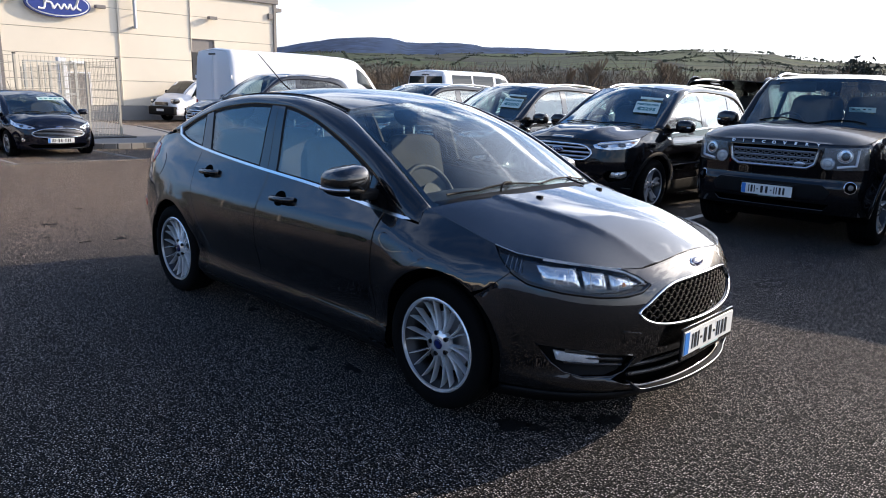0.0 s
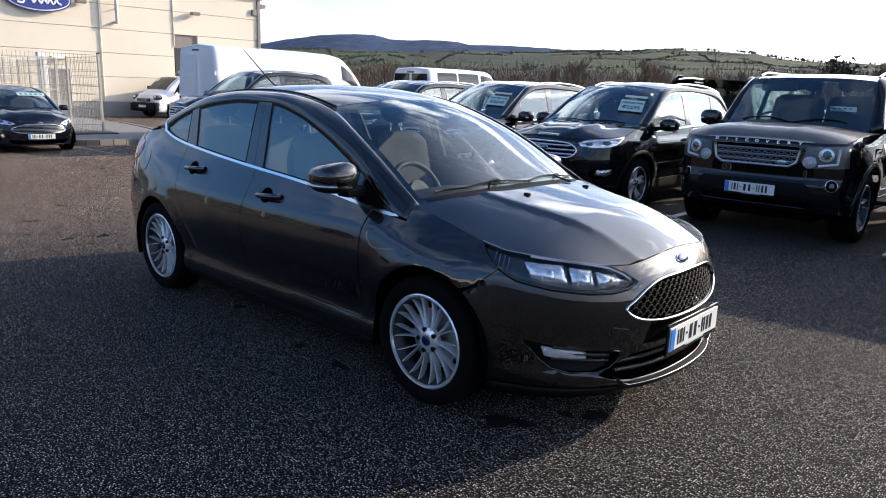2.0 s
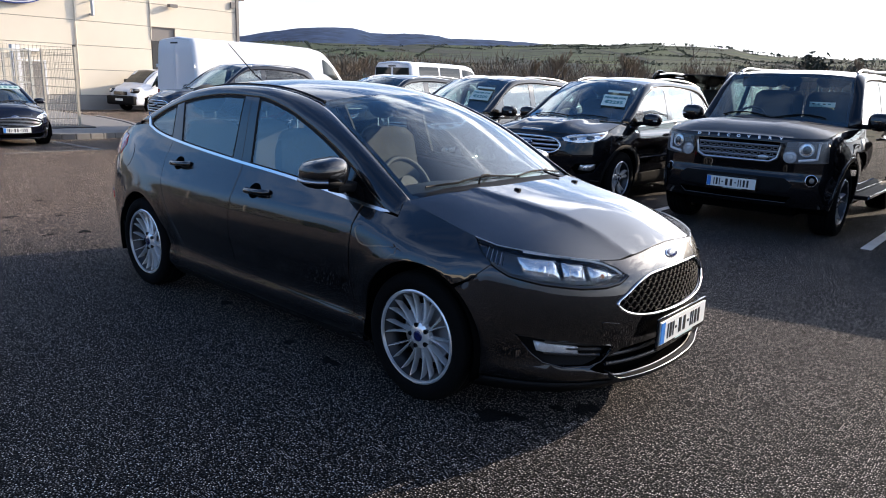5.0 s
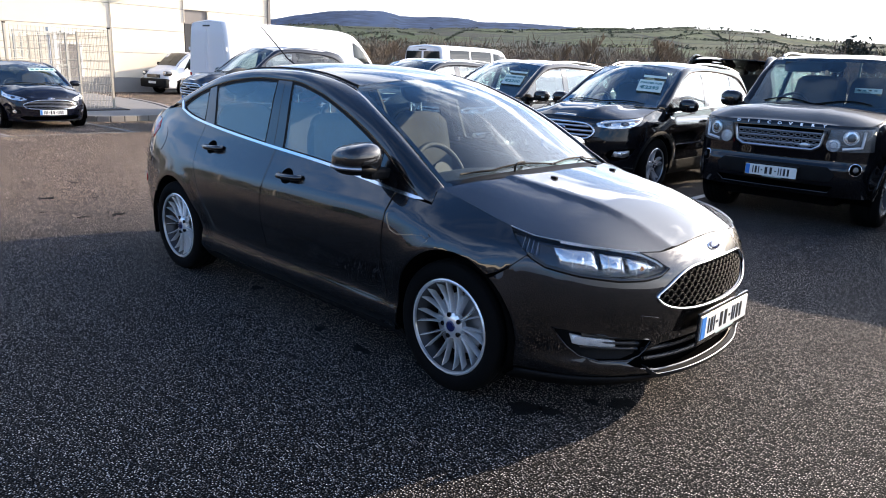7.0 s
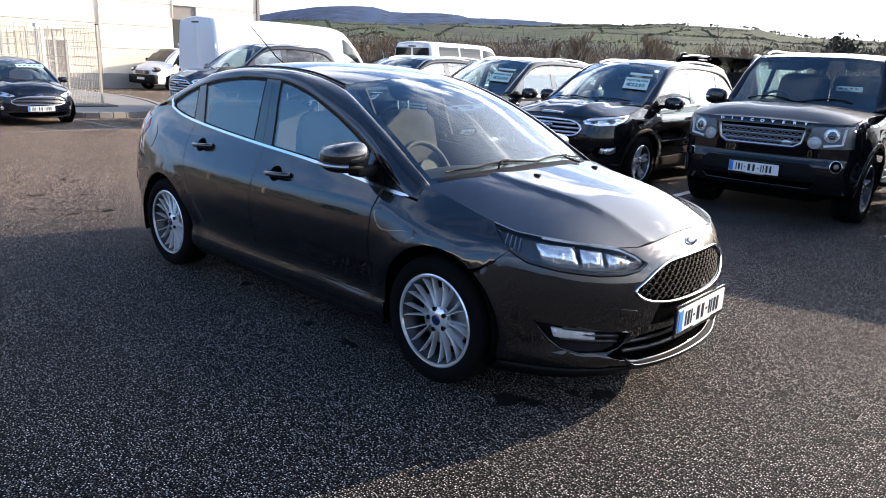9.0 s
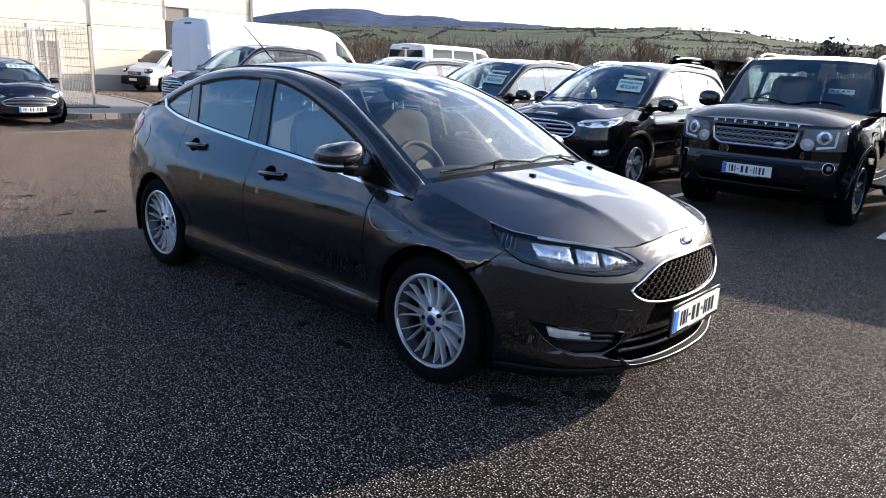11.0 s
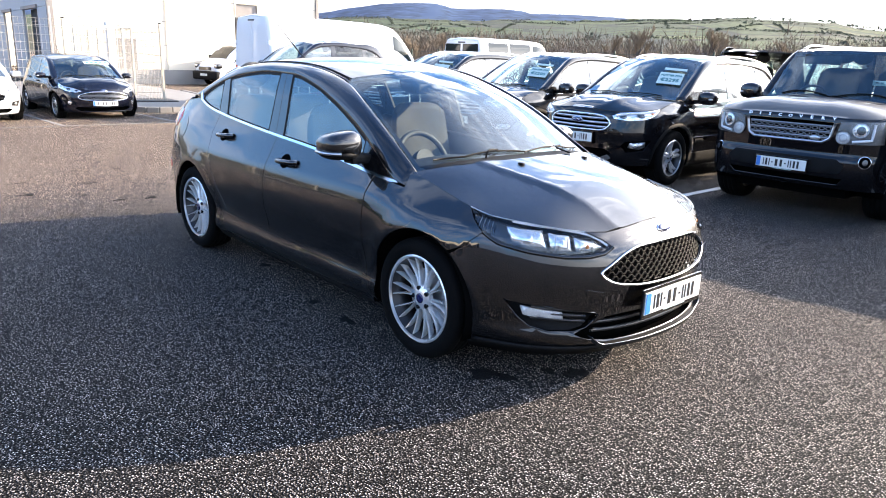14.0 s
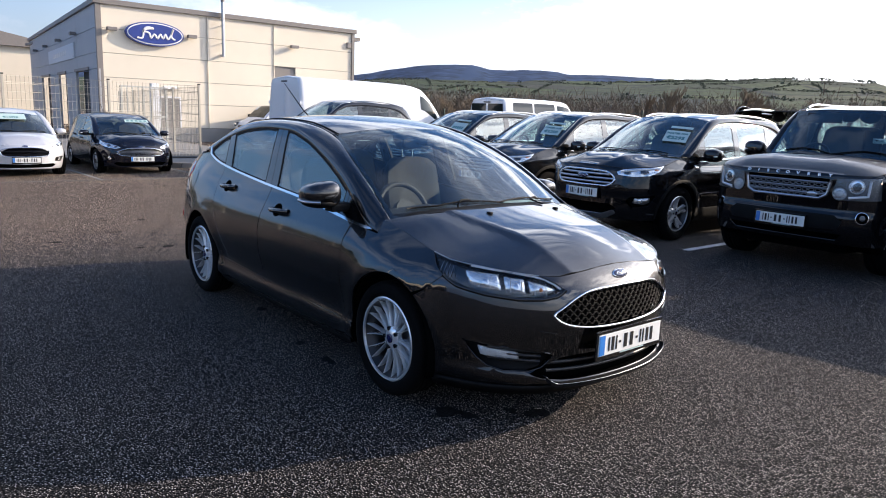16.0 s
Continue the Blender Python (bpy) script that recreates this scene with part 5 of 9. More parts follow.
        tube("intake_bar", sh.L(sh.qz([(q, z) for q in qs])) - np.array([0.02, 0, 0]), 0.010, M_SLAT, bump, n=6)
    qs = np.linspace(-0.50, 0.50, 44)
    lip = sh.L(sh.qz([(q, 0.238 + 0.045 * max(0.0, (abs(q) - 0.42) / 0.08) ** 2) for q in qs]))
    lip2 = lip + np.array([0.026, 0, -0.002])
    lip3 = lip + np.array([0.020, 0, -0.018])
    loft("front_lip", [lip, lip2, lip3], M_PLASTIC, bump, thick=0.005, smooth=False)
    tube("lip_edge", lip2 + np.array([0.001, 0, 0.002]), 0.0022, M_SATIN, bump, n=5)
    u = sh.L(np.array([(w, 0.222) for w in np.linspace(-sh.wx(1.69), sh.wx(1.69), 60)]))
    loft("air_dam", [u, u + np.array([-0.006, 0, -0.018]), u * np.array([0.97, 0.97, 1]) + np.array([0, 0, -0.040]), u * np.array([0.955, 0.93, 1]) + np.array([0, 0, -0.080])], M_PLASTIC, bump, thick=0.006)
    fl_ = sh.L(sh.qz([(q, 0.230) for q in np.linspace(-0.62, 0.62, 40)])) - np.array([0.006, 0, 0])
    loft("intake_floor", [fl_, fl_ - np.array([0.08, 0, 0.002]), fl_ - np.array([0.26, 0, 0.004])], M_DARK, bump, thick=0.008)
    # fog lamp pockets
    for sg in (1, -1):
        fw = fog_l * np.array([sg, 1])
        panel("fog_pocket", fw, lambda p: sh.L(p) - np.array([0.045, -0.02 * sg, 0]), M_PLASTIC, bump, 0.05, gap=-0.008, centre=(1.2, 0, 0.4))
        ring = sh.L(fw)
        tube("fog_edge", ring, 0.004, M_GLOSSB, bump, n=6, closed=True)
        for k, z in enumerate((0.345, 0.372, 0.398)):
            qs = np.linspace(0.50 + k * 0.0, 0.71, 10)
            tube("fog_slat", sh.L(sh.qz([(sg * q, z + (q - 0.5) * 0.10) for q in qs])) - np.array([0.016, 0, 0]), 0.0075, M_SLAT, bump, n=6)
        fl = sh.qz([(sg * a, b) for a, b in ((0.745, 0.420), (0.60, 0.393), (0.595, 0.358), (0.70, 0.362), (0.735, 0.375))])
        lamp = panel("fog_lamp", fl, lambda p: sh.L(p) - np.array([0.012, 0, 0]), M_FOG, bump, 0.02, bulge=0.006, label="chrome-backed fog lamp", centre=(1.2, 0, 0.4))
        panel("fog_lens", fl, lambda p: sh.L(p) - np.array([0.004, 0, 0]), M_LENS, lamp, 0.03, thick=0.003, centre=(1.2, 0, 0.4))
        # head lamp: lens over a dark housing with reflectors and a light bar
        top = [p for p in he if sh.wq(0.525) <= p[0] <= sh.wx(1.60) + 1e-6]
        o = np.array([tuple(p) for p in top] + [tuple(map(float, p)) for p in lamp_bot[::-1]] + [(float(sh.wx(1.64)), 0.80)])
        o = o * np.array([sg, 1])
        hl = panel("head_lamp", o, lambda p: sh.L(p) * np.array([0.968, 0.955, 1]), M_GLOSSB, root, 0.04, thick=0.01, gap=-0.004, centre=(1.0, 0, 0.6), label="head lamp with clear lens and chrome reflectors")
        ln = panel("lamp_lens", o, sh.L, M_LENS, hl, 0.035, thick=0.004, gap=0.003, centre=(1.0, 0, 0.6))
        ln.visible_shadow = False
        low_edge = dense(np.array([tuple(map(float, p)) for p in lamp_bot[:7]]) * np.array([sg, 1]), 0.03, False)
        tube("lamp_edge", sh.L(low_edge) * np.array([0.999, 0.998, 1]), 0.010, M_GLOSSB, hl, n=6)
        S = lambda p: sh.L(p) * np.array([0.986, 0.980, 1])
        for k, (cell, cq, cz) in enumerate((([(0.795, 0.776), (0.688, 0.770), (0.674, 0.692), (0.735, 0.694), (0.775, 0.708)], 0.735, 0.734), ([(0.672, 0.762), (0.588, 0.750), (0.578, 0.678), (0.660, 0.682)], 0.625, 0.719), ([(0.572, 0.744), (0.485, 0.726), (0.440, 0.701), (0.480, 0.682), (0.562, 0.676)], 0.520, 0.706))):
            cw = [(sg * float(sh.wq(q)), z) for q, z in cell]
            panel("reflector", cw, S, M_REFL, hl, 0.015, thick=0.01, bulge=0.016, centre=(1.0, 0, 0.6), fine=0.012)
            w0 = float(sh.wq(cq))
            r_ = (0.021, 0.019, 0.011)[k]
            el = [(sg * (w0 + r_ * math.cos(t)), cz + r_ * math.sin(t)) for t in np.linspace(0, 2 * math.pi, 16, endpoint=False)]
            panel("bulb", el, lambda p: S(p) * np.array([1.008, 1.010, 1]), M_CHROME if k < 2 else M_AMBER, hl, 0.015, thick=0.012, bulge=0.010, centre=(1.0, 0, 0.6), fine=0.008)
            for e in (-0.5, 0.5):
                rib = [(sg * (w0 + e * 0.060), cz + h) for h in np.linspace(-0.026, 0.026, 5)]
                tube("reflector_rib", S(np.array(rib)) * np.array([1.007, 1.009, 1]), 0.0015, M_ALLOYD, hl, n=5)
        # fine ribs in the dark outer end of the lamp
        for k in range(4):
            rib = [(sg * float(sh.wx(1.70 + 0.022 * k)), z) for z in (0.752 - 0.004 * k, 0.778, 0.800 - 0.005 * k)]
            tube("housing_rib", S(np.array(rib)), 0.002, M_ALLOYD, hl, n=4)
        bar = [(sg * float(sh.wq(q)), z) for q, z in ((0.785, 0.797), (0.755, 0.793), (0.66, 0.782), (0.56, 0.766), (0.50, 0.752), (0.45, 0.728), (0.420, 0.707))]
        tube("light_bar", sh.L(dense(bar, 0.03, False)) * np.array([0.993, 0.991, 1]), 0.0045, M_WHITEPL, hl, n=6)
        # washer cover
        wc = sh.qz([(sg * a, b) for a, b in ((0.53, 0.515), (0.44, 0.497), (0.44, 0.462), (0.52, 0.470))])
        panel("washer_cover", wc, sh.L, M_GREY, bump, 0.03, off=0.003, thick=0.006)
        rim = sh.L(dense(np.array([tuple(p) for p in top]) * np.array([sg, 1]), 0.03, False)) * np.array([1.0012, 1.0025, 1])
        tube("lens_rim", rim, 0.0024, M_SATIN, hl, n=5)
    # badge
    c = sh.L(np.array([[0.0, 0.752]]))[0]
    up = sh.L(np.array([[0.0, 0.772]]))[0] - sh.L(np.array([[0.0, 0.732]]))[0]
    up = Vector(up).normalized()
    out = Vector((0, 1, 0)).cross(up).normalized()
    if out.x < 0:
        out = -out
    m = Matrix(((0, up.x, out.x, c[0]), (1, up.y, out.y, c[1]), (0, up.z, out.z, c[2]), (0, 0, 0, 1)))
    badge(bump, m, 0.062, 0.026)
    number_plate(root, Matrix(((0, 0, 1, 2.247), (1, 0, 0, 0.008), (0, 1, 0, 0.425), (0, 0, 0, 1))))


def badge(parent, m, a, b):
    """Oval badge: chrome rim, blue field and a plain pale stroke; m: x along, y up, z out."""
    bm = bmesh.new()
    bmesh.ops.create_uvsphere(bm, u_segments=28, v_segments=10, radius=1.0, matrix=m @ Matrix.Diagonal((a, b, 0.010, 1)))
    bd = part("badge", bm, M_CHROME, parent, "oval chrome and blue badge", smooth=True)
    bm = bmesh.new()
    bmesh.ops.create_uvsphere(bm, u_segments=28, v_segments=10, radius=1.0, matrix=m @ Matrix.Translation((0, 0, 0.003)) @ Matrix.Diagonal((a * 0.90, b * 0.84, 0.0095, 1)))
    part("badge_field", bm, M_BLUE, bd, smooth=True)
    ps = [m @ Vector((a * 0.62 * t, b * 0.25 * math.sin(t * 7), 0.0125 - 0.004 * t * t)) for t in np.linspace(-1, 1, 18)]
    tube("badge_stroke", ps, b * 0.10, M_CHROME, bd, n=5)
    return bd


build_saloon(pose(0, 0, 0))

# ---- other vehicles: a common body ----
def skin(root, sh, S):
    """Panels of a parked vehicle from a table of its lines."""
    P = S["paint"]
    belt, dlo, sill = pchip(S["belt"]), pchip(S["dlo"]), pchip(S["sill"])
    AF, AR = S["AF"], S["AR"]
    xF, xB, xR = S["doors"]
    xs = lambda f, a, b, n=12: [(x, float(f(x))) for x in np.linspace(a, b, n)]
    he = np.array([(float(sh.wx(a)) if k == "x" else float(sh.wq(a)), z) for k, a, z in S["he"]])
    he = dense(he, 0.03, False)
    edge3 = sh.L(he)
    E1, E2, E3 = S["E1"], S["E2"], S["E3"]
    x0, x1 = S["dlo_x"]
    hx, hz = S["lamp_back"]
    bx, bz = S["shut"]
    base_x = E1[0][0]
    res = {"he": he}
    clad = S.get("clad")
    step = S.get("step", 0.07)
    for sg in (1, -1):
        X = lambda pts: sh.xz(pts, sg)
        hs = [(x, float(np.interp(x, np.maximum.accumulate(edge3[:, 0]), he[:, 1]))) for x in np.linspace(base_x, hx, 8)]
        a0 = math.degrees(math.asin(min(0.95, (bz - AF[1]) / AF[2])))
        o = [(xF, float(sill(xF))), (xF, float(belt(xF))), (x0, float(belt(x0))), (base_x - 0.03, hs[0][1] - 0.02)] + hs + [(bx, bz)] + arc(*AF, a0, 180, 20) + [(AF[0] - AF[2], float(sill(AF[0] - AF[2])))]
        panel("front_wing", X(o), sh.L, P, root, step, gap=0.003)
        sd = S.get("van_side")
        o = xs(sill, xF, xB) + xs(belt, xB, xF)
        fd = panel("front_door", X(o), sh.L, P, root, step, gap=0.003)
        r_arch = [p for p in arc(*AR, 0, 180, 26) if p[1] > sill(p[0])]
        xe = min(xR, AR[0] + AR[2] * 0.55)
        ja = math.degrees(math.acos(np.clip((xe - AR[0]) / AR[2], -1, 1)))
        ar1 = arc(*AR, 2, ja, 8)
        o = xs(sill, xB, AR[0] + AR[2] + 0.01) + ar1 + [(xR, float(AR[1] + AR[2] * math.sin(radians(ja))) + 0.12), (xR, float(belt(xR)))] + xs(belt, xR, xB)[1:]
        rd = panel("rear_door", X(o), sh.L, P, root, step, gap=0.003)
        xq, zq = S["tail_x"], float(belt(x1))
        o = [(xR, float(belt(xR))), (xR, float(AR[1] + AR[2] * math.sin(radians(ja))) + 0.12)] + arc(*AR, ja, 180, 14) + [(AR[0] - AR[2], S["rear_low"]), (xq, S["rear_low"] + 0.05), (xq, S["rear_top"]), (x1, float(belt(x1)))] + xs(belt, x1, xR, 8)[1:-1]
        panel("rear_quarter", X(o), sh.L, P, root, step, gap=0.003)
        mat = clad or P
        lo = S.get("skirt", 0.20)
        panel("sill", X([(AF[0] - AF[2], lo)] + xs(sill, AF[0] - AF[2], AR[0] + AR[2]) + [(AR[0] + AR[2], lo)]), sh.L, mat, root, 0.1, gap=0.002, off=0.004 if clad else 0)
        if clad:
            for A in (AF, AR):
                ring = arc(A[0], A[1], A[2] + 0.045, -8, 188, 30) + arc(A[0], A[1], A[2], 188, -8, 30)
                panel("arch_trim", X(ring), sh.L, clad, root, 0.05, off=0.006, thick=0.02, gap=0, fine=0.03)
        # glass
        holes = []
        for nm, b0, b1, t0, t1, mt in S["panes"]:
            o = xs(belt, b0, b1, 8) + xs(dlo, t1, t0, 10)
            oo = shrink(dense(X(o), 0.05), 0.015)
            holes.append(oo)
            g = panel(nm, oo, sh.L, mt, fd if nm == "front_window" else rd, 0.12, off=-0.006, thick=0.004, gap=-0.004)
            g.visible_shadow = mt is M_TINT
        o = xs(belt, x0, x1, 24) + xs(dlo, x1, x0, 30)
        panel("window_surround", X(o), sh.L, S.get("surround", M_GLOSSB), root, 0.07, off=-0.002, thick=0.015, gap=0, holes=holes)
        if S.get("chrome"):
            lo_ = [(x, float(belt(x)) - 0.010) for x in np.linspace(x0, x1, 24)]
            panel("belt_trim", X(lo_ + [(x, z + 0.02) for x, z in lo_[::-1]]), sh.L, M_CHROME, root, 0.06, off=0.006, gap=0)
        dl3 = sh.side(np.linspace(x0, x1, 50), dlo(np.linspace(x0, x1, 50)), sg)
        ed = spline(E1 + E2[1:] + E3[1:], 50)
        ed3 = ed * np.array([1, sg, 1])
        rows = []
        for t in (0, 0.03, 0.25, 0.5, 0.75, 0.97, 1.0):
            b = dl3 * (1 - t) + ed3 * t
            out = math.sin(math.pi * t) * 0.02 - (0.012 if t in (0, 1.0) else 0)
            b[:, 1] -= sg * out
            b[:, 2] += out * 0.8
            rows.append(b)
        loft("roof_rail_panel", rows, S.get("rail_paint", P), root, thick=0.01)
        c3 = sh.side([x0, base_x - 0.03], [float(belt(x0)), hs[0][1] - 0.02], sg)
        loft("scuttle_corner", [[c3[0], (c3[0] + c3[1]) / 2, c3[1]], [dl3[0], (dl3[0] + ed3[0]) / 2, ed3[0]]], P, root, thick=0.008)
        e0 = edge3[0] * np.array([1, sg, 1])
        cw = np.array([(e0[0] + S["ws_base_c"][0]) / 2 + 0.06, e0[1] * 0.6, (e0[2] + S["ws_base_c"][1]) / 2 + 0.012])
        cw = e0 + (cw - e0) * 0.35
        loft("scuttle_corner", [[c3[1], (c3[1] + e0) / 2, e0], [ed3[0], (ed3[0] + cw) / 2, cw]], P, root, thick=0.006)
        # door handles
        for x in S.get("handles", ()):
            z = float(belt(x)) - S.get("handle_drop", 0.13)
            pts = sh.side(np.linspace(x + 0.11, x - 0.11, 9), np.full(9, z), sg)
            pts[1:-1, 1] -= sg * 0.035
            tube("door_handle", pts, 0.016, S.get("handle_mat", P), fd, n=6)
        # mirrors
        mx, mz, msz = S["mirror"]
        yb = abs(sh.side([mx], [mz], sg)[0][1])
        c = Vector((mx, -sg * (yb + 0.05 + msz[1]), mz))
        bm = bmesh.new()
        bmesh.ops.create_uvsphere(bm, u_segments=20, v_segments=12, radius=1.0)
        for v in bm.verts:
            a = [math.copysign(abs(k) ** 0.7, k) for k in v.co]
            a[0] = max(a[0], -0.5)
            v.co = Vector((a[0] * msz[0], a[1] * msz[1], a[2] * msz[2])) + c
        mr = part("door_mirror", bm, S.get("mirror_mat", P), root, smooth=True)
        part("mirror_glass", box(c.x - msz[0] * 0.5, c.y, c.z, 0.01, msz[1] * 1.6, msz[2] * 1.5), M_REFL, mr, bevel=0.004)
        part("mirror_arm", box(c.x + 0.02, -sg * (yb + 0.03), c.z - msz[2] * 0.6, 0.08, 0.16, 0.05), M_PLASTIC, mr, bevel=0.012)
        part("side_indicator", box(c.x + msz[0] * 0.8, c.y - sg * msz[1] * 0.45, c.z - msz[2] * 0.1, 0.03, msz[1] * 0.8, 0.014), M_WHITEPL, mr, bevel=0.004)
        if S.get("rails"):
            ps = spline([(x, y * sg, z) for x, y, z in S["rails"]], 24)
            tube("roof_bar", ps, 0.018, M_SATIN, root, n=8, flat=0.8)
    # bonnet
    wsc = S["ws_base_c"]
    e0 = edge3[0]
    full = [tuple(p) for p in edge3] + mirror_y([tuple(p) for p in edge3[:-1]][::-1])
    cowl = spline([(e0[0], -e0[1], e0[2]), ((e0[0] + wsc[0]) / 2 + 0.06, -e0[1] * 0.6, (e0[2] + wsc[1]) / 2 + 0.012), (wsc[0] + 0.04, 0, wsc[1] + 0.01), ((e0[0] + wsc[0]) / 2 + 0.06, e0[1] * 0.6, (e0[2] + wsc[1]) / 2 + 0.012), tuple(e0)], 17)[1:-1]
    bound = full + [tuple(p) for p in cowl]
    zc = pchip(S["hood_c"])
    ridge = S.get("ridge", 0.0)
    hr = lambda x, y: zc(x) - 0.03 * (np.abs(y) / 0.75) ** 2 + ridge * np.exp(-((np.abs(y) - 0.42 + 0.15 * (x - 1.2)) / 0.07) ** 2) * np.clip((S["hood_c"][-1][0] - x) / 0.3, 0, 1)
    panel("bonnet", [(p[0], p[1]) for p in bound], patch(bound, hr), P, root, step * 0.8, gap=0.003, centre=(e0[0] + 0.4, 0, 0), fine=0.05)
    # windscreen
    right = [tuple(p) for p in spline(E1, 12)]
    hc = S["header_c"]
    h0 = E1[-1]
    head = [tuple(p) for p in spline([h0, ((h0[0] + hc[0]) / 2 + 0.02, h0[1] * 0.55, (h0[2] + hc[1]) / 2 + 0.012), (hc[0], 0, hc[1]), ((h0[0] + hc[0]) / 2 + 0.02, -h0[1] * 0.55, (h0[2] + hc[1]) / 2 + 0.012), (h0[0], -h0[1], h0[2])], 11)]
    b0 = E1[0]
    base = [tuple(p) for p in spline([(b0[0], -b0[1], b0[2]), ((b0[0] + wsc[0]) / 2 + 0.05, -b0[1] * 0.55, (b0[2] + wsc[1]) / 2), (wsc[0], 0, wsc[1]), ((b0[0] + wsc[0]) / 2 + 0.05, b0[1] * 0.55, (b0[2] + wsc[1]) / 2), b0], 11)]
    wb = right[:-1] + head[:-1] + mirror_y(right)[::-1][:-1] + base[:-1]
    sl = (hc[1] - wsc[1]) / (hc[0] - wsc[0])
    wsf = patch(wb, lambda x, y: wsc[1] + (x - wsc[0]) * sl + 0.05 * np.sin(np.clip((x - wsc[0]) / (hc[0] - wsc[0]), 0, 1) * math.pi) - 0.06 * (np.abs(y) / 0.7) ** 2)
    w2 = [(p[0], p[1]) for p in wb]
    ws = panel("windscreen", w2, wsf, M_GLASS, root, 0.1, thick=0.005, centre=(0, 0, 0.3))
    ws.visible_shadow = False
    panel("screen_border", w2, wsf, M_GLOSSB, ws, 0.1, thick=0.002, off=-0.006, holes=[shrink(dense(w2, 0.06), 0.04)], centre=(0, 0, 0.3))
    res["ws"], res["ws_f"] = ws, wsf
    for y0, y1 in ((-0.60, 0.0), (-0.02, 0.56)):
        ps = []
        for t in np.linspace(0, 1, 8):
            y = y0 + (y1 - y0) * t
            xx = float(np.interp(abs(y), [0, abs(b0[1])], [wsc[0], b0[0] + 0.02])) - 0.018 - 0.006 * math.sin(math.pi * t)
            ps.append((xx, y, wsf(np.array([[xx, y]]))[0][2] + 0.014))
        tube("wiper_blade", ps, 0.008, M_PLASTIC, root, n=6)
    ty = abs(b0[1])
    tr = [(float(np.interp(abs(y), [0, ty * 0.55, ty], [wsc[0], (b0[0] + wsc[0]) / 2 + 0.05, b0[0]])) - 0.01, y, float(np.interp(abs(y), [0, ty], [wsc[1], b0[2]])) - 0.018) for y in np.linspace(-ty, ty, 15)]
    loft("scuttle_tray", [tr, [(x + 0.10, y, z + 0.005) for x, y, z in tr]], M_PLASTIC, root, thick=0.01)
    # roof, rear screen
    rh = S["rearhead_c"]
    r0 = E2[-1]
    back = [tuple(p) for p in spline([(r0[0], -r0[1], r0[2]), ((r0[0] + rh[0]) / 2, -r0[1] * 0.5, (r0[2] + rh[1]) / 2 + 0.01), (rh[0], 0, rh[1]), ((r0[0] + rh[0]) / 2, r0[1] * 0.5, (r0[2] + rh[1]) / 2 + 0.01), r0], 9)]
    e2 = [tuple(p) for p in spline(E2, 18)]
    rb = e2[::-1][:-1] + head[:-1] + mirror_y(e2)[:-1] + back[:-1]
    zr = pchip(S["roof_c"])
    rs = patch(rb, lambda x, y: zr(x) - 0.02 * (np.abs(y) / 0.6) ** 2)
    panel("roof", [(p[0], p[1]) for p in rb], rs, S.get("roof_paint", P), root, 0.09, centre=(0, 0, 0), gap=0.001)
    e3 = [tuple(p) for p in spline(E3, 10)]
    rl = S["rearlow_c"]
    l0 = E3[-1]
    low = [tuple(p) for p in spline([(l0[0], -l0[1], l0[2]), (rl[0], 0, rl[1]), l0], 9)]
    rb = e3[::-1][:-1] + back[::-1][:-1] + mirror_y(e3)[:-1] + low[:-1]
    if S.get("rear_glass", True) and abs(rh[0] - rl[0]) > 0.12:
        s2 = (rl[1] - rh[1]) / (rl[0] - rh[0])
        rsf = patch(rb, lambda x, y: rh[1] + (x - rh[0]) * s2)
        panel("rear_screen", [(p[0], p[1]) for p in rb], rsf, M_TINT, root, 0.1, thick=0.006, centre=(0, 0, 0.5))
    # rear face below the screen
    zt, zl, xq = S["rear_top"], S["rear_low"], S["tail_x"]
    for sg in (1, -1):
        w0 = float(sh.wx(xq))
        panel("rear_panel", [(sg * w0, zl), (sg * w0, zt), (sg * (sh.wmax - 0.002), zt), (sg * (sh.wmax - 0.002), zl)], sh.L, P, root, 0.12)
    # front face
    low = S["front_low"]
    aF = [(float(sh.wx(x)), z) for x, z in arc(*AF, math.degrees(math.asin((low - AF[1]) / AF[2])), a0, 14)]
    he_f = [tuple(p) for p in he if p[0] < sh.wx(hx) - 1e-6]
    right = [(0.0, low), (float(sh.wq(0.4)), low), (aF[0][0], low)] + aF[1:] + [(float(sh.wx(bx)), bz), (float(sh.wx(hx)), hz)] + he_f
    loop = right + [(-a, b) for a, b in right[::-1]][1:-1]
    holes = [sh.qz(h) for h in S["holes"]]
    fr = panel("front_bumper", loop, sh.L, P, root, 0.05, gap=0.003, holes=holes, centre=(0.8, 0, 0.6), fine=0.03)
    for h in S["holes"]:
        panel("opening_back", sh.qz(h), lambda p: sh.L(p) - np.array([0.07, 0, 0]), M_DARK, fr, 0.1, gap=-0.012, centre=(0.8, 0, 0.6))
    res["front"] = fr
    # wheels, housings, floor
    R, rim, wid, style = S["wheel"]
    ty = S["track"] / 2
    for ax, A in ((AF[0], AF), (AR[0], AR)):
        for sg in (1, -1):
            make_wheel(root, ax, -ty * sg, R, rim, wid, style, sgn=sg)
            th = np.linspace(-0.3, math.pi + 0.3, 18)
            loft("wheel_housing", [[(ax + (A[2] + 0.005) * math.cos(t), y * sg, A[1] + (A[2] - 0.005) * math.sin(t)) for t in th] for y in (-ty - 0.09, -ty + 0.25)], M_DARK, root, thick=0.01)
    xm = (AF[0] + AR[0]) / 2
    part("floor_pan", box(xm, 0, 0.30, AF[0] - AR[0] + 1.1, ty * 2 - 0.45, 0.12), M_DARK, root)
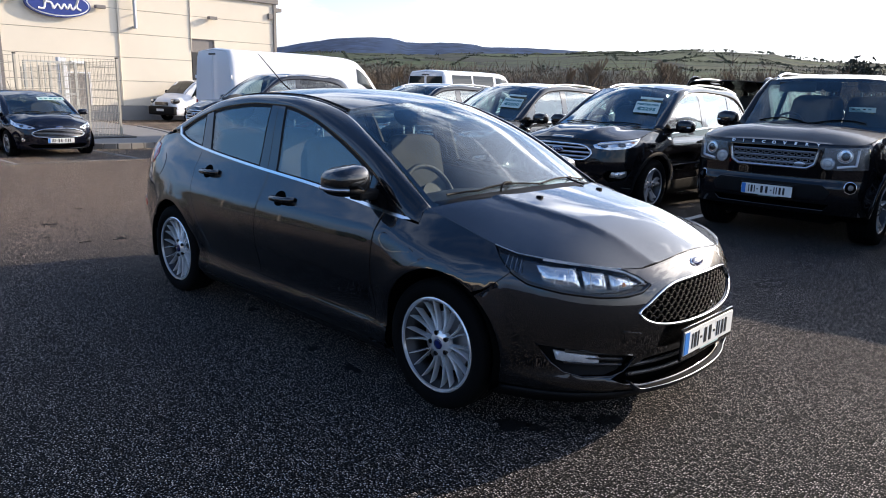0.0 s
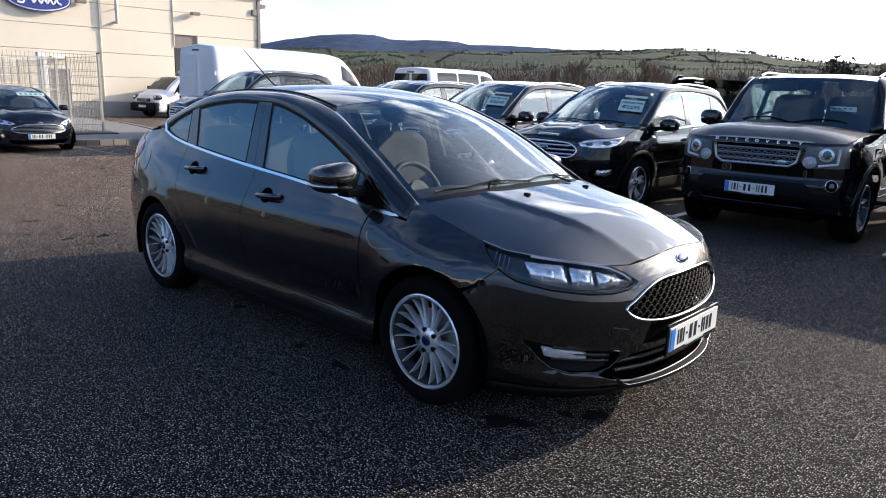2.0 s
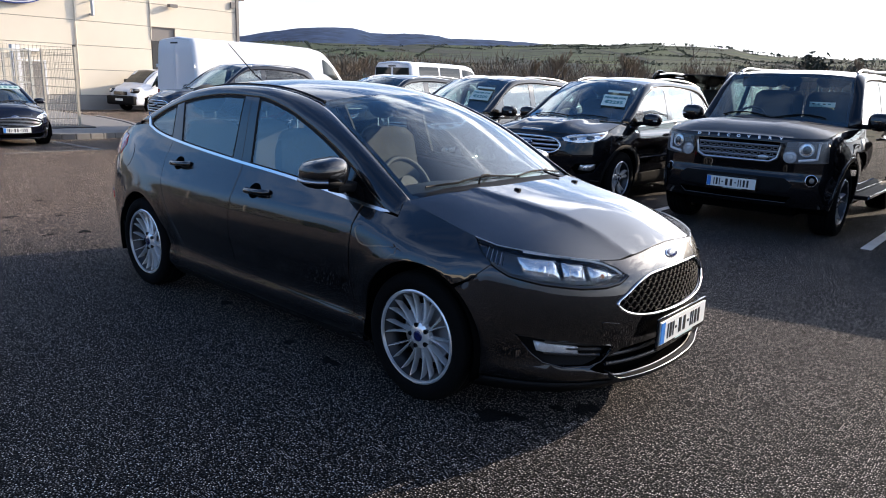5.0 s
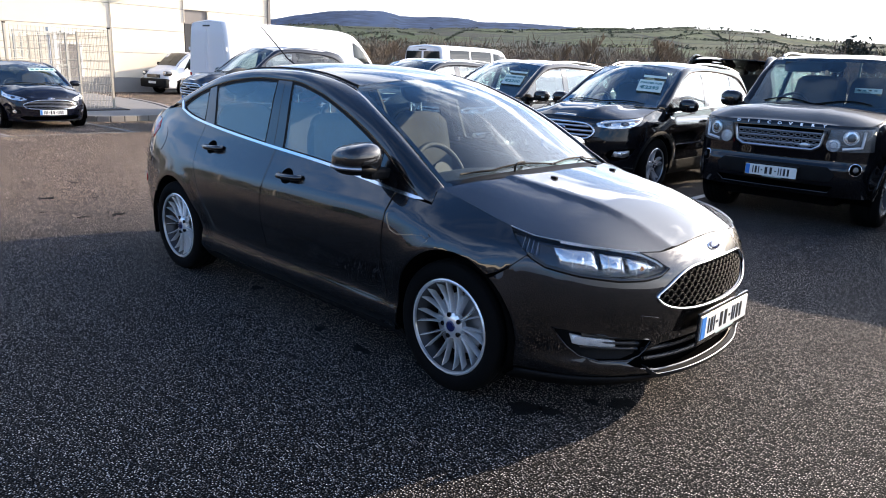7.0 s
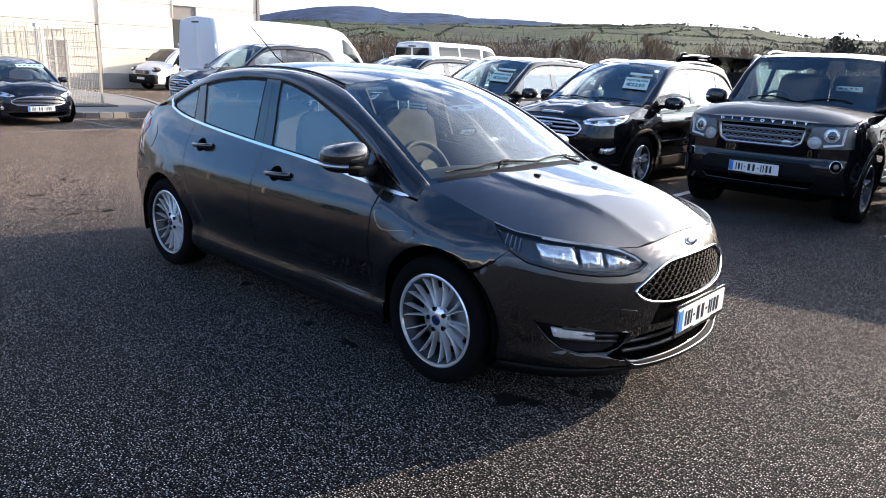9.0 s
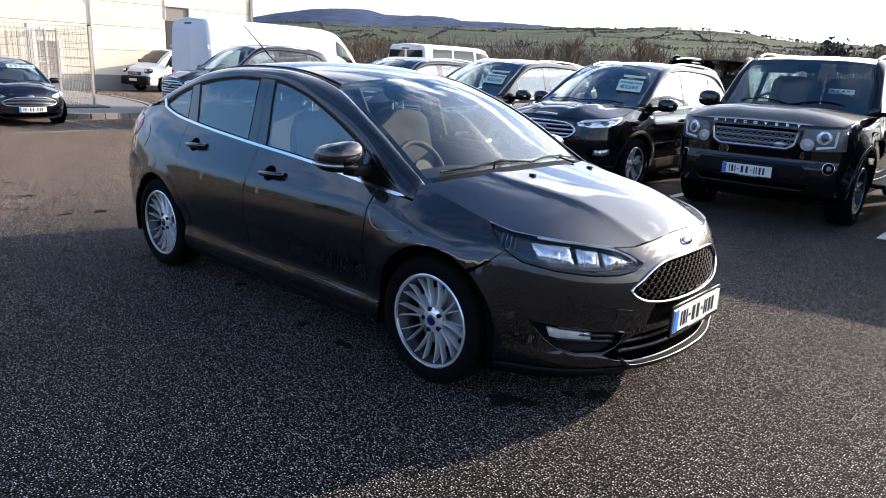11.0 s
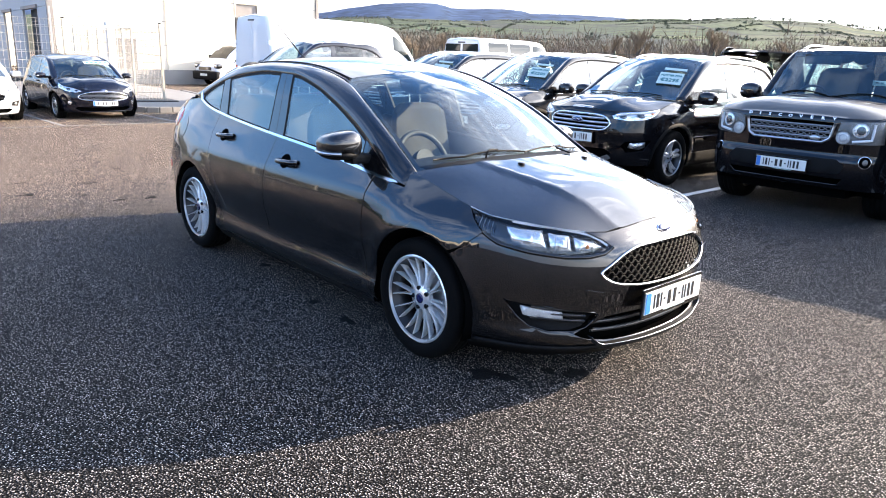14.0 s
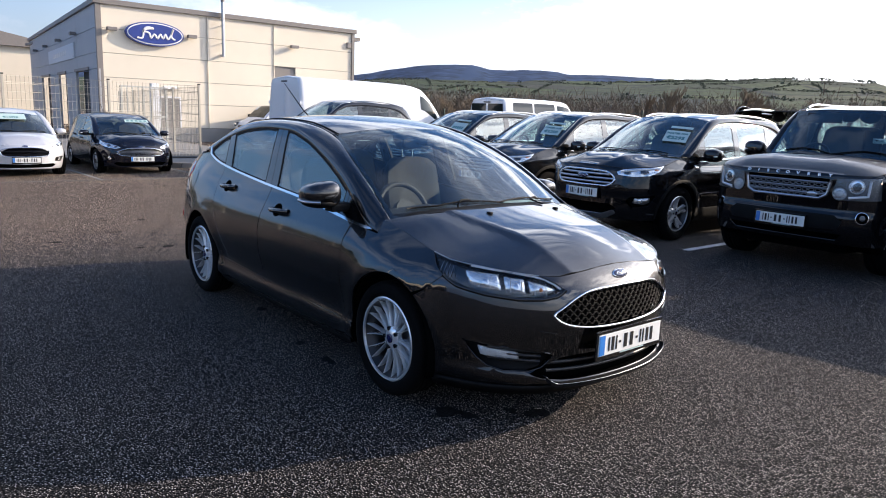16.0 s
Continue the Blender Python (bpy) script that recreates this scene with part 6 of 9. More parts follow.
    part("floor_pan_middle", box(xm, 0, 0.30, AF[0] - AR[0] - 2 * AF[2] - 0.02, ty * 2 + 0.02, 0.12), M_DARK, root)
    return res


def lamp(root, sh, outline_w, cells, depth=0.03, label="head lamp with clear lens", body=None):
    """A head lamp set on the skin: dark housing, bright cells (w, z, a, b) and a lens."""
    sg = 1 if np.mean(np.array(outline_w)[:, 0]) > 0 else -1
    ctr = (0.8, 0, 0.7)
    hl = panel("head_lamp", outline_w, sh.L, body or M_GLOSSB, root, 0.04, off=0.004, thick=0.02, gap=0, label=label, centre=ctr)
    for w, z, a, b, mt in cells:
        el = [(sg * (w + a * math.cos(t)), z + b * math.sin(t)) for t in np.linspace(0, 2 * math.pi, 20, endpoint=False)]
        panel("reflector", el, sh.L, mt, hl, 0.03, off=0.006, thick=0.004, bulge=0.006, gap=0, fine=0.02, centre=ctr)
        if mt is M_FOG:
            for k in (1.0, 0.55):
                ring = sh.L(np.array([(sg * (w + k * a * math.cos(t)), z + k * b * math.sin(t)) for t in np.linspace(0, 2 * math.pi, 24, endpoint=False)])) + np.array([0.014, 0, 0])
                tube("reflector_ring", ring, 0.004, M_ALLOYD, hl, n=5, closed=True)
        if mt is M_REFL and a < b * 1.3:
            ring = sh.L(np.array([(sg * (w + a * math.cos(t)), z + b * math.sin(t)) for t in np.linspace(0, 2 * math.pi, 24, endpoint=False)])) + np.array([0.010, 0, 0])
            tube("reflector_ring", ring, 0.005, M_SATIN, hl, n=5, closed=True)
            k = min(a, b) * 0.62
            el = [(sg * (w + k * math.cos(t)), z + k * math.sin(t)) for t in np.linspace(0, 2 * math.pi, 16, endpoint=False)]
            panel("projector", el, sh.L, M_DARKLENS, hl, 0.03, off=0.013, thick=0.004, bulge=0.006, gap=0, fine=0.02, centre=ctr)
    ln = panel("lamp_lens", outline_w, sh.L, M_LENS, hl, 0.04, off=0.014, thick=0.004, gap=0.002, bulge=0.012, centre=ctr)
    ln.visible_shadow = False
    return hl


def flip(pts):
    return [(-a, b) for a, b in pts][::-1]


def sym(pts):
    """Closed outline from its right half, from the middle of its top to the middle of its foot."""
    return pts + [(-q, z) for q, z in pts[-2:0:-1]]


# ---- mid-size SUV ----
def build_suv(m, P, label, price=None, plate=True, name="suv"):
    root = car_root(name, m, label, "car")
    plan = [(2.25, 0), (2.225, 0.30), (2.16, 0.52), (2.03, 0.70), (1.85, 0.82), (1.65, 0.88), (1.35, 0.912), (0.6, 0.918), (-0.6, 0.918), (-1.35, 0.905), (-1.85, 0.85), (-2.10, 0.74), (-2.22, 0.55), (-2.28, 0.3), (-2.29, 0)]
    door = [(0.2, 0.10), (0.28, 0.05), (0.42, 0.035), (0.60, 0.006), (0.78, 0.0), (0.90, 0.012), (0.94, 0.045), (1.02, 0.065), (1.10, 0.085), (1.3, 0.145), (1.55, 0.235), (1.62, 0.28)]
    fend = [(0.2, 0.08), (0.4, 0.02), (0.6, 0.0), (0.85, 0.012), (0.95, 0.05), (1.0, 0.09), (1.06, 0.13), (1.2, 0.18)]
    nose = [(0.2, 0.13), (0.30, 0.05), (0.42, 0.015), (0.55, 0.02), (0.66, 0.0), (0.80, 0.02), (0.92, 0.055), (0.98, 0.10), (1.03, 0.18), (1.1, 0.35)]
    tail = [(0.3, 0.06), (0.5, 0.0), (0.8, 0.03), (1.05, 0.06), (1.3, 0.2), (1.6, 0.4)]
    sh = Shell(plan, [(-1.9, door), (0.9, door), (1.5, fend)], nose, tail, [(1.345, 0.35, 0.42, 0.015), (-1.345, 0.35, 0.42, 0.015)])
    S = dict(paint=P, AF=(1.345, 0.36, 0.40), AR=(-1.345, 0.36, 0.40), sill=[(1.2, 0.40), (-1.2, 0.42)], clad=M_PLASTIC, skirt=0.22,
             belt=[(1.20, 1.02), (0.8, 1.035), (0, 1.07), (-1.0, 1.12), (-1.9, 1.20)], dlo=[(1.12, 1.045), (0.95, 1.16), (0.7, 1.33), (0.45, 1.46), (0.15, 1.54), (-0.3, 1.565), (-0.9, 1.545), (-1.4, 1.48), (-1.85, 1.26)],
             dlo_x=(1.10, -1.85), doors=(0.90, -0.18, -1.10), lamp_back=(1.62, 0.985), shut=(1.66, 0.66),
             he=[("x", 1.16, 1.075), ("x", 1.35, 1.05), ("x", 1.50, 1.015), ("x", 1.62, 0.985), ("x", 1.80, 0.968), ("q", 0.70, 0.955), ("q", 0.56, 0.940), ("q", 0.40, 0.945), ("q", 0.2, 0.958), ("q", 0.0, 0.962)],
             E1=[(1.15, -0.745, 1.085), (0.95, -0.69, 1.20), (0.72, -0.66, 1.345), (0.48, -0.625, 1.485), (0.30, -0.60, 1.575)],
             E2=[(0.30, -0.60, 1.575), (0.0, -0.59, 1.615), (-0.5, -0.585, 1.635), (-1.1, -0.59, 1.61), (-1.70, -0.60, 1.545)],
             E3=[(-1.70, -0.60, 1.545), (-1.88, -0.63, 1.37), (-2.00, -0.66, 1.17)],
             ws_base_c=(1.32, 1.105), header_c=(0.40, 1.625), rearhead_c=(-1.92, 1.605), rearlow_c=(-2.16, 1.17),
             hood_c=[(1.1, 1.16), (1.36, 1.12), (1.6, 1.095), (1.85, 1.055), (2.05, 1.00), (2.16, 0.955)], ridge=0.016,
             roof_c=[(0.42, 1.622), (0.1, 1.665), (-0.4, 1.685), (-1.1, 1.67), (-1.92, 1.605)],
             panes=[("front_window", 0.72, -0.10, 0.68, -0.14, M_GLASS), ("rear_door_window", -0.22, -1.06, -0.24, -1.12, M_TINT if price is None else M_GLASS), ("quarter_window", -1.14, -1.74, -1.20, -1.58, M_TINT if price is None else M_GLASS)],
             chrome=True, tail_x=-2.0, rear_low=0.32, rear_top=1.17, front_low=0.27, handles=(0.0, -0.92), handle_drop=0.16,
             mirror=(0.80, 1.12, (0.11, 0.12, 0.085)), rails=[(0.12, -0.592, 1.605), (0.0, -0.60, 1.635), (-0.4, -0.60, 1.668), (-0.9, -0.60, 1.662), (-1.4, -0.608, 1.615), (-1.66, -0.612, 1.562)],
             holes=[sym([(0, 0.890), (0.28, 0.885), (0.37, 0.870), (0.46, 0.785), (0.40, 0.715), (0.28, 0.698), (0, 0.695)]), sym([(0, 0.47), (0.42, 0.47), (0.50, 0.42), (0.40, 0.34), (0, 0.34)]), [(0.84, 0.60), (0.64, 0.575), (0.60, 0.52), (0.66, 0.44), (0.80, 0.47)], flip([(0.84, 0.60), (0.64, 0.575), (0.60, 0.52), (0.66, 0.44), (0.80, 0.47)])],
             wheel=(0.356, 0.232, 0.225, "five"), track=1.58)
    r = skin(root, sh, S)
    fr = r["front"]
    g = np.array(S["holes"][0])
    tube("grille_frame", sh.L(sh.qz(spline(list(map(tuple, g)) + [tuple(g[0])], 90)[:-1])) + np.array([0.006, 0, 0]), 0.014, M_CHROME, fr, n=8, closed=True)
    for z, q in ((0.740, 0.42), (0.792, 0.445), (0.845, 0.385)):
        pts = sh.L(sh.qz([(a, z) for a in np.linspace(-q, q, 30)]))
        tube("grille_bar", pts - np.array([0.005, 0, 0]), 0.019, M_SATIN, fr, n=8, flat=0.85)
    bp = sh.L(sh.qz([(0, 0.812)]))[0]
    badge(fr, Matrix(((0, 0, 1, bp[0] + 0.022), (1, 0, 0, 0), (0, 1, 0, bp[2]), (0, 0, 0, 1))), 0.085, 0.036)
    w = lambda q: float(sh.wq(q))
    X = lambda x: float(sh.wx(x))
    for sg in (1, -1):
        o = [(X(1.66), 0.975), (X(1.80), 0.958), (w(0.70), 0.942), (w(0.56), 0.925), (w(0.47), 0.885), (w(0.50), 0.850), (w(0.66), 0.835), (w(0.80), 0.855), (X(1.76), 0.905)]
        hl = lamp(root, sh, [(sg * a, b) for a, b in o], [(w(0.76), 0.895, 0.060, 0.026, M_DARKLENS), (w(0.60), 0.880, 0.050, 0.022, M_DARKLENS), (X(1.80), 0.930, 0.034, 0.016, M_AMBER)], body=M_REFL)
        tube("light_bar", sh.L(np.array([(sg * a, b) for a, b in [(X(1.72), 0.945), (w(0.79), 0.93), (w(0.66), 0.915), (w(0.53), 0.895)]])) + np.array([0.014, 0, 0]), 0.013, M_WHITEPL, hl, n=6)
        fo = [(w(0.80), 0.575), (w(0.68), 0.56), (w(0.66), 0.50), (w(0.76), 0.485), (w(0.80), 0.515)]
        panel("fog_bezel", [(sg * a, b) for a, b in fo], lambda p: sh.L(p) - np.array([0.02, 0, 0]), M_SATIN, fr, 0.04, bulge=0.012, gap=0, centre=(0.8, 0, 0.5))
        el = [(sg * (w(0.735) + 0.035 * math.cos(t)), 0.53 + 0.026 * math.sin(t)) for t in np.linspace(0, 2 * math.pi, 16, endpoint=False)]
        panel("fog_lamp", el, lambda p: sh.L(p) - np.array([0.004, 0, 0]), M_REFL, fr, 0.02, bulge=0.01, gap=0, fine=0.012, centre=(0.8, 0, 0.5))
        panel("wing_vent", sh.xz([(1.02, 0.985), (0.93, 0.975), (0.925, 0.945), (0.99, 0.95)], sg), sh.L, M_CHROME, root, 0.03, off=0.004, gap=0)
    panel("skid_plate", sh.qz(sym([(0, 0.335), (0.30, 0.335), (0.46, 0.40), (0.50, 0.36), (0.36, 0.28), (0, 0.275)])), sh.L, M_SATIN, fr, 0.06, off=0.010, gap=0, centre=(0.8, 0, 0.3))
    if plate:
        p = sh.L(sh.qz([(0, 0.60)]))[0]
        number_plate(root, Matrix(((0, 0, 1, p[0] + 0.012), (1, 0, 0, 0), (0, 1, 0, 0.60), (0, 0, 0, 1))))
    interior(root, 0.98, -0.02, -0.95, 0.50, 1.08, 0.72)
    if price:
        # hung inside the screen's upper corner
        f = r["ws_f"]
        x, y = 0.84, 0.44
        p, n = f(np.array([[x, y]]))[0], surf_normals(f, np.array([[x, y]]))[0]
        n = Vector(n if n[2] > 0 else -n)
        ax = Vector((0, 1, 0.42)).normalized()
        up = n.cross(ax).normalized()
        ax = up.cross(n).normalized()
        o = Vector(p) + n * 0.016
        price_sheet(r["ws"], Matrix(((ax.x, up.x, n.x, o.x), (ax.y, up.y, n.y, o.y), (ax.z, up.z, n.z, o.z), (0, 0, 0, 1))), price, 0.32, 0.26)
        o2 = o + up * 0.215 + ax * 0.02
        part("sun_strip", box(0, 0, 0, 0.30, 0.05, 0.002, Matrix(((ax.x, up.x, n.x, o2.x), (ax.y, up.y, n.y, o2.y), (ax.z, up.z, n.z, o2.z), (0, 0, 0, 1)))), M_PAPER, r["ws"])
    return root


# ---- large boxy off-roader ----
def build_offroader(m):
    P = M_BLACKP
    root = car_root("off_roader", m, "glossy black boxy off-roader with silver roof bars and side steps", "car")
    plan = [(2.28, 0), (2.265, 0.40), (2.22, 0.66), (2.10, 0.84), (1.92, 0.915), (1.6, 0.945), (1.0, 0.955), (-1.4, 0.955), (-2.2, 0.94), (-2.45, 0.88), (-2.53, 0.70), (-2.55, 0.4), (-2.56, 0)]
    door = [(0.25, 0.08), (0.35, 0.04), (0.5, 0.02), (0.75, 0.0), (1.0, 0.012), (1.06, 0.035), (1.15, 0.045), (1.4, 0.10), (1.72, 0.185), (1.8, 0.22)]
    fend = [(0.25, 0.06), (0.5, 0.01), (0.8, 0.0), (1.0, 0.012), (1.08, 0.03), (1.14, 0.07), (1.2, 0.12)]
    nose = [(0.25, 0.22), (0.34, 0.12), (0.45, 0.03), (0.55, 0.0), (0.66, 0.0), (0.72, 0.03), (0.80, 0.031), (1.0, 0.034), (1.06, 0.038), (1.10, 0.065), (1.14, 0.13)]
    tail = [(0.3, 0.08), (0.5, 0.0), (1.2, 0.02), (1.8, 0.12)]
    sh = Shell(plan, [(-2.0, door), (0.9, door), (1.5, fend)], nose, tail, [(1.44, 0.39, 0.46, 0.02), (-1.44, 0.39, 0.46, 0.02)])
    S = dict(paint=P, AF=(1.44, 0.40, 0.435), AR=(-1.44, 0.40, 0.435), sill=[(1.2, 0.46), (-1.2, 0.46)], clad=M_GLOSSB, skirt=0.32,
             belt=[(1.15, 1.155), (-2.3, 1.17)], dlo=[(1.00, 1.20), (0.86, 1.38), (0.68, 1.60), (0.52, 1.685), (0.0, 1.715), (-2.3, 1.715)],
             dlo_x=(1.00, -2.28), doors=(0.85, -0.28, -1.25), lamp_back=(2.02, 1.075), shut=(1.86, 0.60),
             he=[("x", 1.08, 1.165), ("x", 1.5, 1.155), ("x", 1.85, 1.135), ("x", 2.02, 1.105), ("q", 0.85, 1.085), ("q", 0.72, 1.075), ("q", 0.5, 1.078), ("q", 0.25, 1.085), ("q", 0.0, 1.088)],
             E1=[(1.06, -0.80, 1.18), (0.92, -0.765, 1.36), (0.75, -0.735, 1.57), (0.62, -0.70, 1.735)],
             E2=[(0.62, -0.70, 1.735), (0.35, -0.69, 1.775), (-0.5, -0.69, 1.795), (-1.5, -0.69, 1.80), (-2.30, -0.69, 1.80)],
             E3=[(-2.30, -0.69, 1.80), (-2.40, -0.72, 1.5), (-2.46, -0.76, 1.18)],
             ws_base_c=(1.20, 1.205), header_c=(0.70, 1.765), rearhead_c=(-2.40, 1.82), rearlow_c=(-2.50, 1.18),
             hood_c=[(1.0, 1.20), (1.24, 1.205), (1.7, 1.195), (2.0, 1.165), (2.12, 1.13), (2.2, 1.09)], ridge=0.008,
             roof_c=[(0.72, 1.765), (0.4, 1.815), (-0.5, 1.84), (-2.4, 1.82)],
             panes=[("front_window", 0.80, -0.22, 0.66, -0.24, M_GLASS), ("rear_door_window", -0.34, -1.20, -0.34, -1.20, M_GLASS), ("quarter_window", -1.30, -2.15, -1.30, -2.15, M_GLASS)],
             tail_x=-2.40, rear_low=0.40, rear_top=1.18, front_low=0.35, handles=(-0.12, -1.05), handle_drop=0.14,
             mirror=(0.88, 1.25, (0.10, 0.13, 0.10)), mirror_mat=M_GLOSSB,
             rails=[(0.44, -0.67, 1.785), (0.34, -0.67, 1.815), (0.0, -0.67, 1.835), (-0.9, -0.67, 1.845), (-1.8, -0.67, 1.845), (-2.1, -0.67, 1.815)],
             holes=[sym([(0, 1.03), (0.42, 1.025), (0.46, 1.0), (0.42, 0.86), (0.34, 0.82), (0, 0.815)]), sym([(0, 0.47), (0.60, 0.47), (0.55, 0.40), (0, 0.40)])],
             wheel=(0.382, 0.255, 0.255, "ten"), track=1.61, handle_mat=P)
    r = skin(root, sh, S)
    for ob in root.children:
        if ob.name.startswith("bonnet"):
            ob.data.materials[0] = M_DUSTY
    fr = r["front"]
    frame_pts = dense([(0.45, 1.02), (0.42, 0.865), (0.35, 0.822), (-0.35, 0.822), (-0.42, 0.865), (-0.45, 1.02)], 0.05, False)
    tube("grille_frame", sh.L(sh.qz(frame_pts)) + np.array([0.008, 0, 0]), 0.014, M_SATIN, fr, n=8)
    for z in (0.985, 0.925, 0.868):
        tube("grille_bar", sh.L(sh.qz([(a, z) for a in np.linspace(-0.42, 0.42, 24)])) - np.array([0.005, 0, 0]), 0.012, M_ALLOYD, fr, n=6)
        cells = []
        for k in range(-6, 7):
            q = k * 0.065
            cells.append(sh.L(sh.qz(ellipse(q, z - 0.026, 0.026, 0.016, 12))) - np.array([0.004, 0, 0]))
        bars("grille_cell", cells, 0.0045, M_ALLOYD, fr, n=5, closed=True)
    bp = sh.L(sh.qz([(0.28, 0.862)]))[0]
    bm = bmesh.new()
    bmesh.ops.create_uvsphere(bm, u_segments=20, v_segments=8, radius=1.0, matrix=Matrix.Translation((bp[0] + 0.01, -0.28 * -1, 0.862)) @ Matrix.Diagonal((0.008, 0.055, 0.024, 1)))
    part("badge", bm, M_SATIN, fr, "small oval badge", smooth=True)
    w = lambda q: float(sh.wq(q))
    X = lambda x: float(sh.wx(x))
    for sg in (1, -1):
        o = [(X(2.06), 1.06), (w(0.80), 1.055), (w(0.50), 1.035), (w(0.47), 0.90), (w(0.52), 0.82), (w(0.78), 0.83), (X(2.05), 0.84)]
        hl = lamp(root, sh, [(sg * a, b) for a, b in o], [(w(0.69), 0.965, 0.074, 0.068, M_REFL), (w(0.545), 0.885, 0.066, 0.062, M_FOG)], label="squared head lamp with two round reflectors", body=M_HOUSING)
        lb = [(sg * a, b) for a, b in [(w(0.80), 1.03), (w(0.79), 0.875), (w(0.63), 0.85)]]
        tube("light_bar", sh.L(dense(lb, 0.04, False)) + np.array([0.012, 0, 0]), 0.014, M_WHITEPL, hl, n=6)
        for rr, mt, nm in ((0.062, M_CHROME, "fog_bezel"), (0.054, M_DARK, "fog_cup"), (0.026, M_DARKLENS, "fog_lamp")):
            el = [(sg * (w(0.76) + rr * math.cos(t)), 0.655 + rr * math.sin(t)) for t in np.linspace(0, 2 * math.pi, 20, endpoint=False)]
            panel(nm, el, sh.L, mt, fr, 0.03, off={0.062: 0.004, 0.054: 0.010, 0.026: 0.014}[rr], thick=0.01, bulge=0.002, gap=0, fine=0.02, centre=(0.8, 0, 0.6))
        # side step and wing vent
        part("side_step", box(0, -sg * 1.0, 0.40, 1.95, 0.17, 0.05), M_PLASTIC, root, bevel=0.015)
        tube("step_trim", [(0.95, -sg * 1.09, 0.41), (-0.95, -sg * 1.09, 0.41)], 0.016, M_CHROME, root, n=8)
        panel("wing_vent", sh.xz([(1.0, 1.06), (0.89, 1.06), (0.89, 0.94), (1.0, 0.94)], sg), sh.L, M_SATIN, root, 0.05, off=0.006, gap=0)
    word = "DISCOVERY"
    for i, ch in enumerate(word):
        q = -(i - 4) * 0.108
        p = sh.L(sh.qz([(q, 1.062)]))[0]
        a = sh.L(sh.qz([(q - 0.05, 1.062)]))[0] - sh.L(sh.qz([(q + 0.05, 1.062)]))[0]
        ax = Vector(a).normalized()
        up = Vector(sh.L(sh.qz([(q, 1.075)]))[0] - sh.L(sh.qz([(q, 1.05)]))[0]).normalized()
        n = ax.cross(up).normalized()
        text("letter", ch, 0.042, M_ALLOY, fr, Matrix(((ax.x, up.x, n.x, p[0] + 0.006), (ax.y, up.y, n.y, p[1]), (ax.z, up.z, n.z, p[2]), (0, 0, 0, 1))), bold=0.001, depth=0.003, sx=1.25)
    number_plate(root, Matrix(((0, 0, 1, 2.292), (1, 0, 0, 0), (0, 1, 0, 0.565), (0, 0, 0, 1))))
    panel("bumper_insert", sh.qz(sym([(0, 0.665), (0.52, 0.665), (0.60, 0.60), (0.56, 0.52), (0, 0.51)])), sh.L, M_PLASTIC, fr, 0.08, off=0.005, gap=0, centre=(0.8, 0, 0.6))
    interior(root, 1.02, 0.10, -0.85, 0.72, 1.20, 0.74)
    f = r["ws_f"]
    p = f(np.array([[1.02, 0.42]]))[0]
    part("notice_card", box(p[0] - 0.03, 0.47, p[2] + 0.02, 0.006, 0.27, 0.055), M_PAPER, r["ws"], "white printed notice card")
    for k in range(4):
        part("notice_bar", box(p[0] - 0.025, 0.38 + k * 0.055, p[2] + 0.025, 0.004, 0.03, 0.012), M_TEAL if k % 2 else M_INK, r["ws"])
    part("sun_visor_band", box(0.70, -0.34, 1.66, 0.02, 0.42, 0.12), M_TRIM, r["ws"], bevel=0.01)
    return root


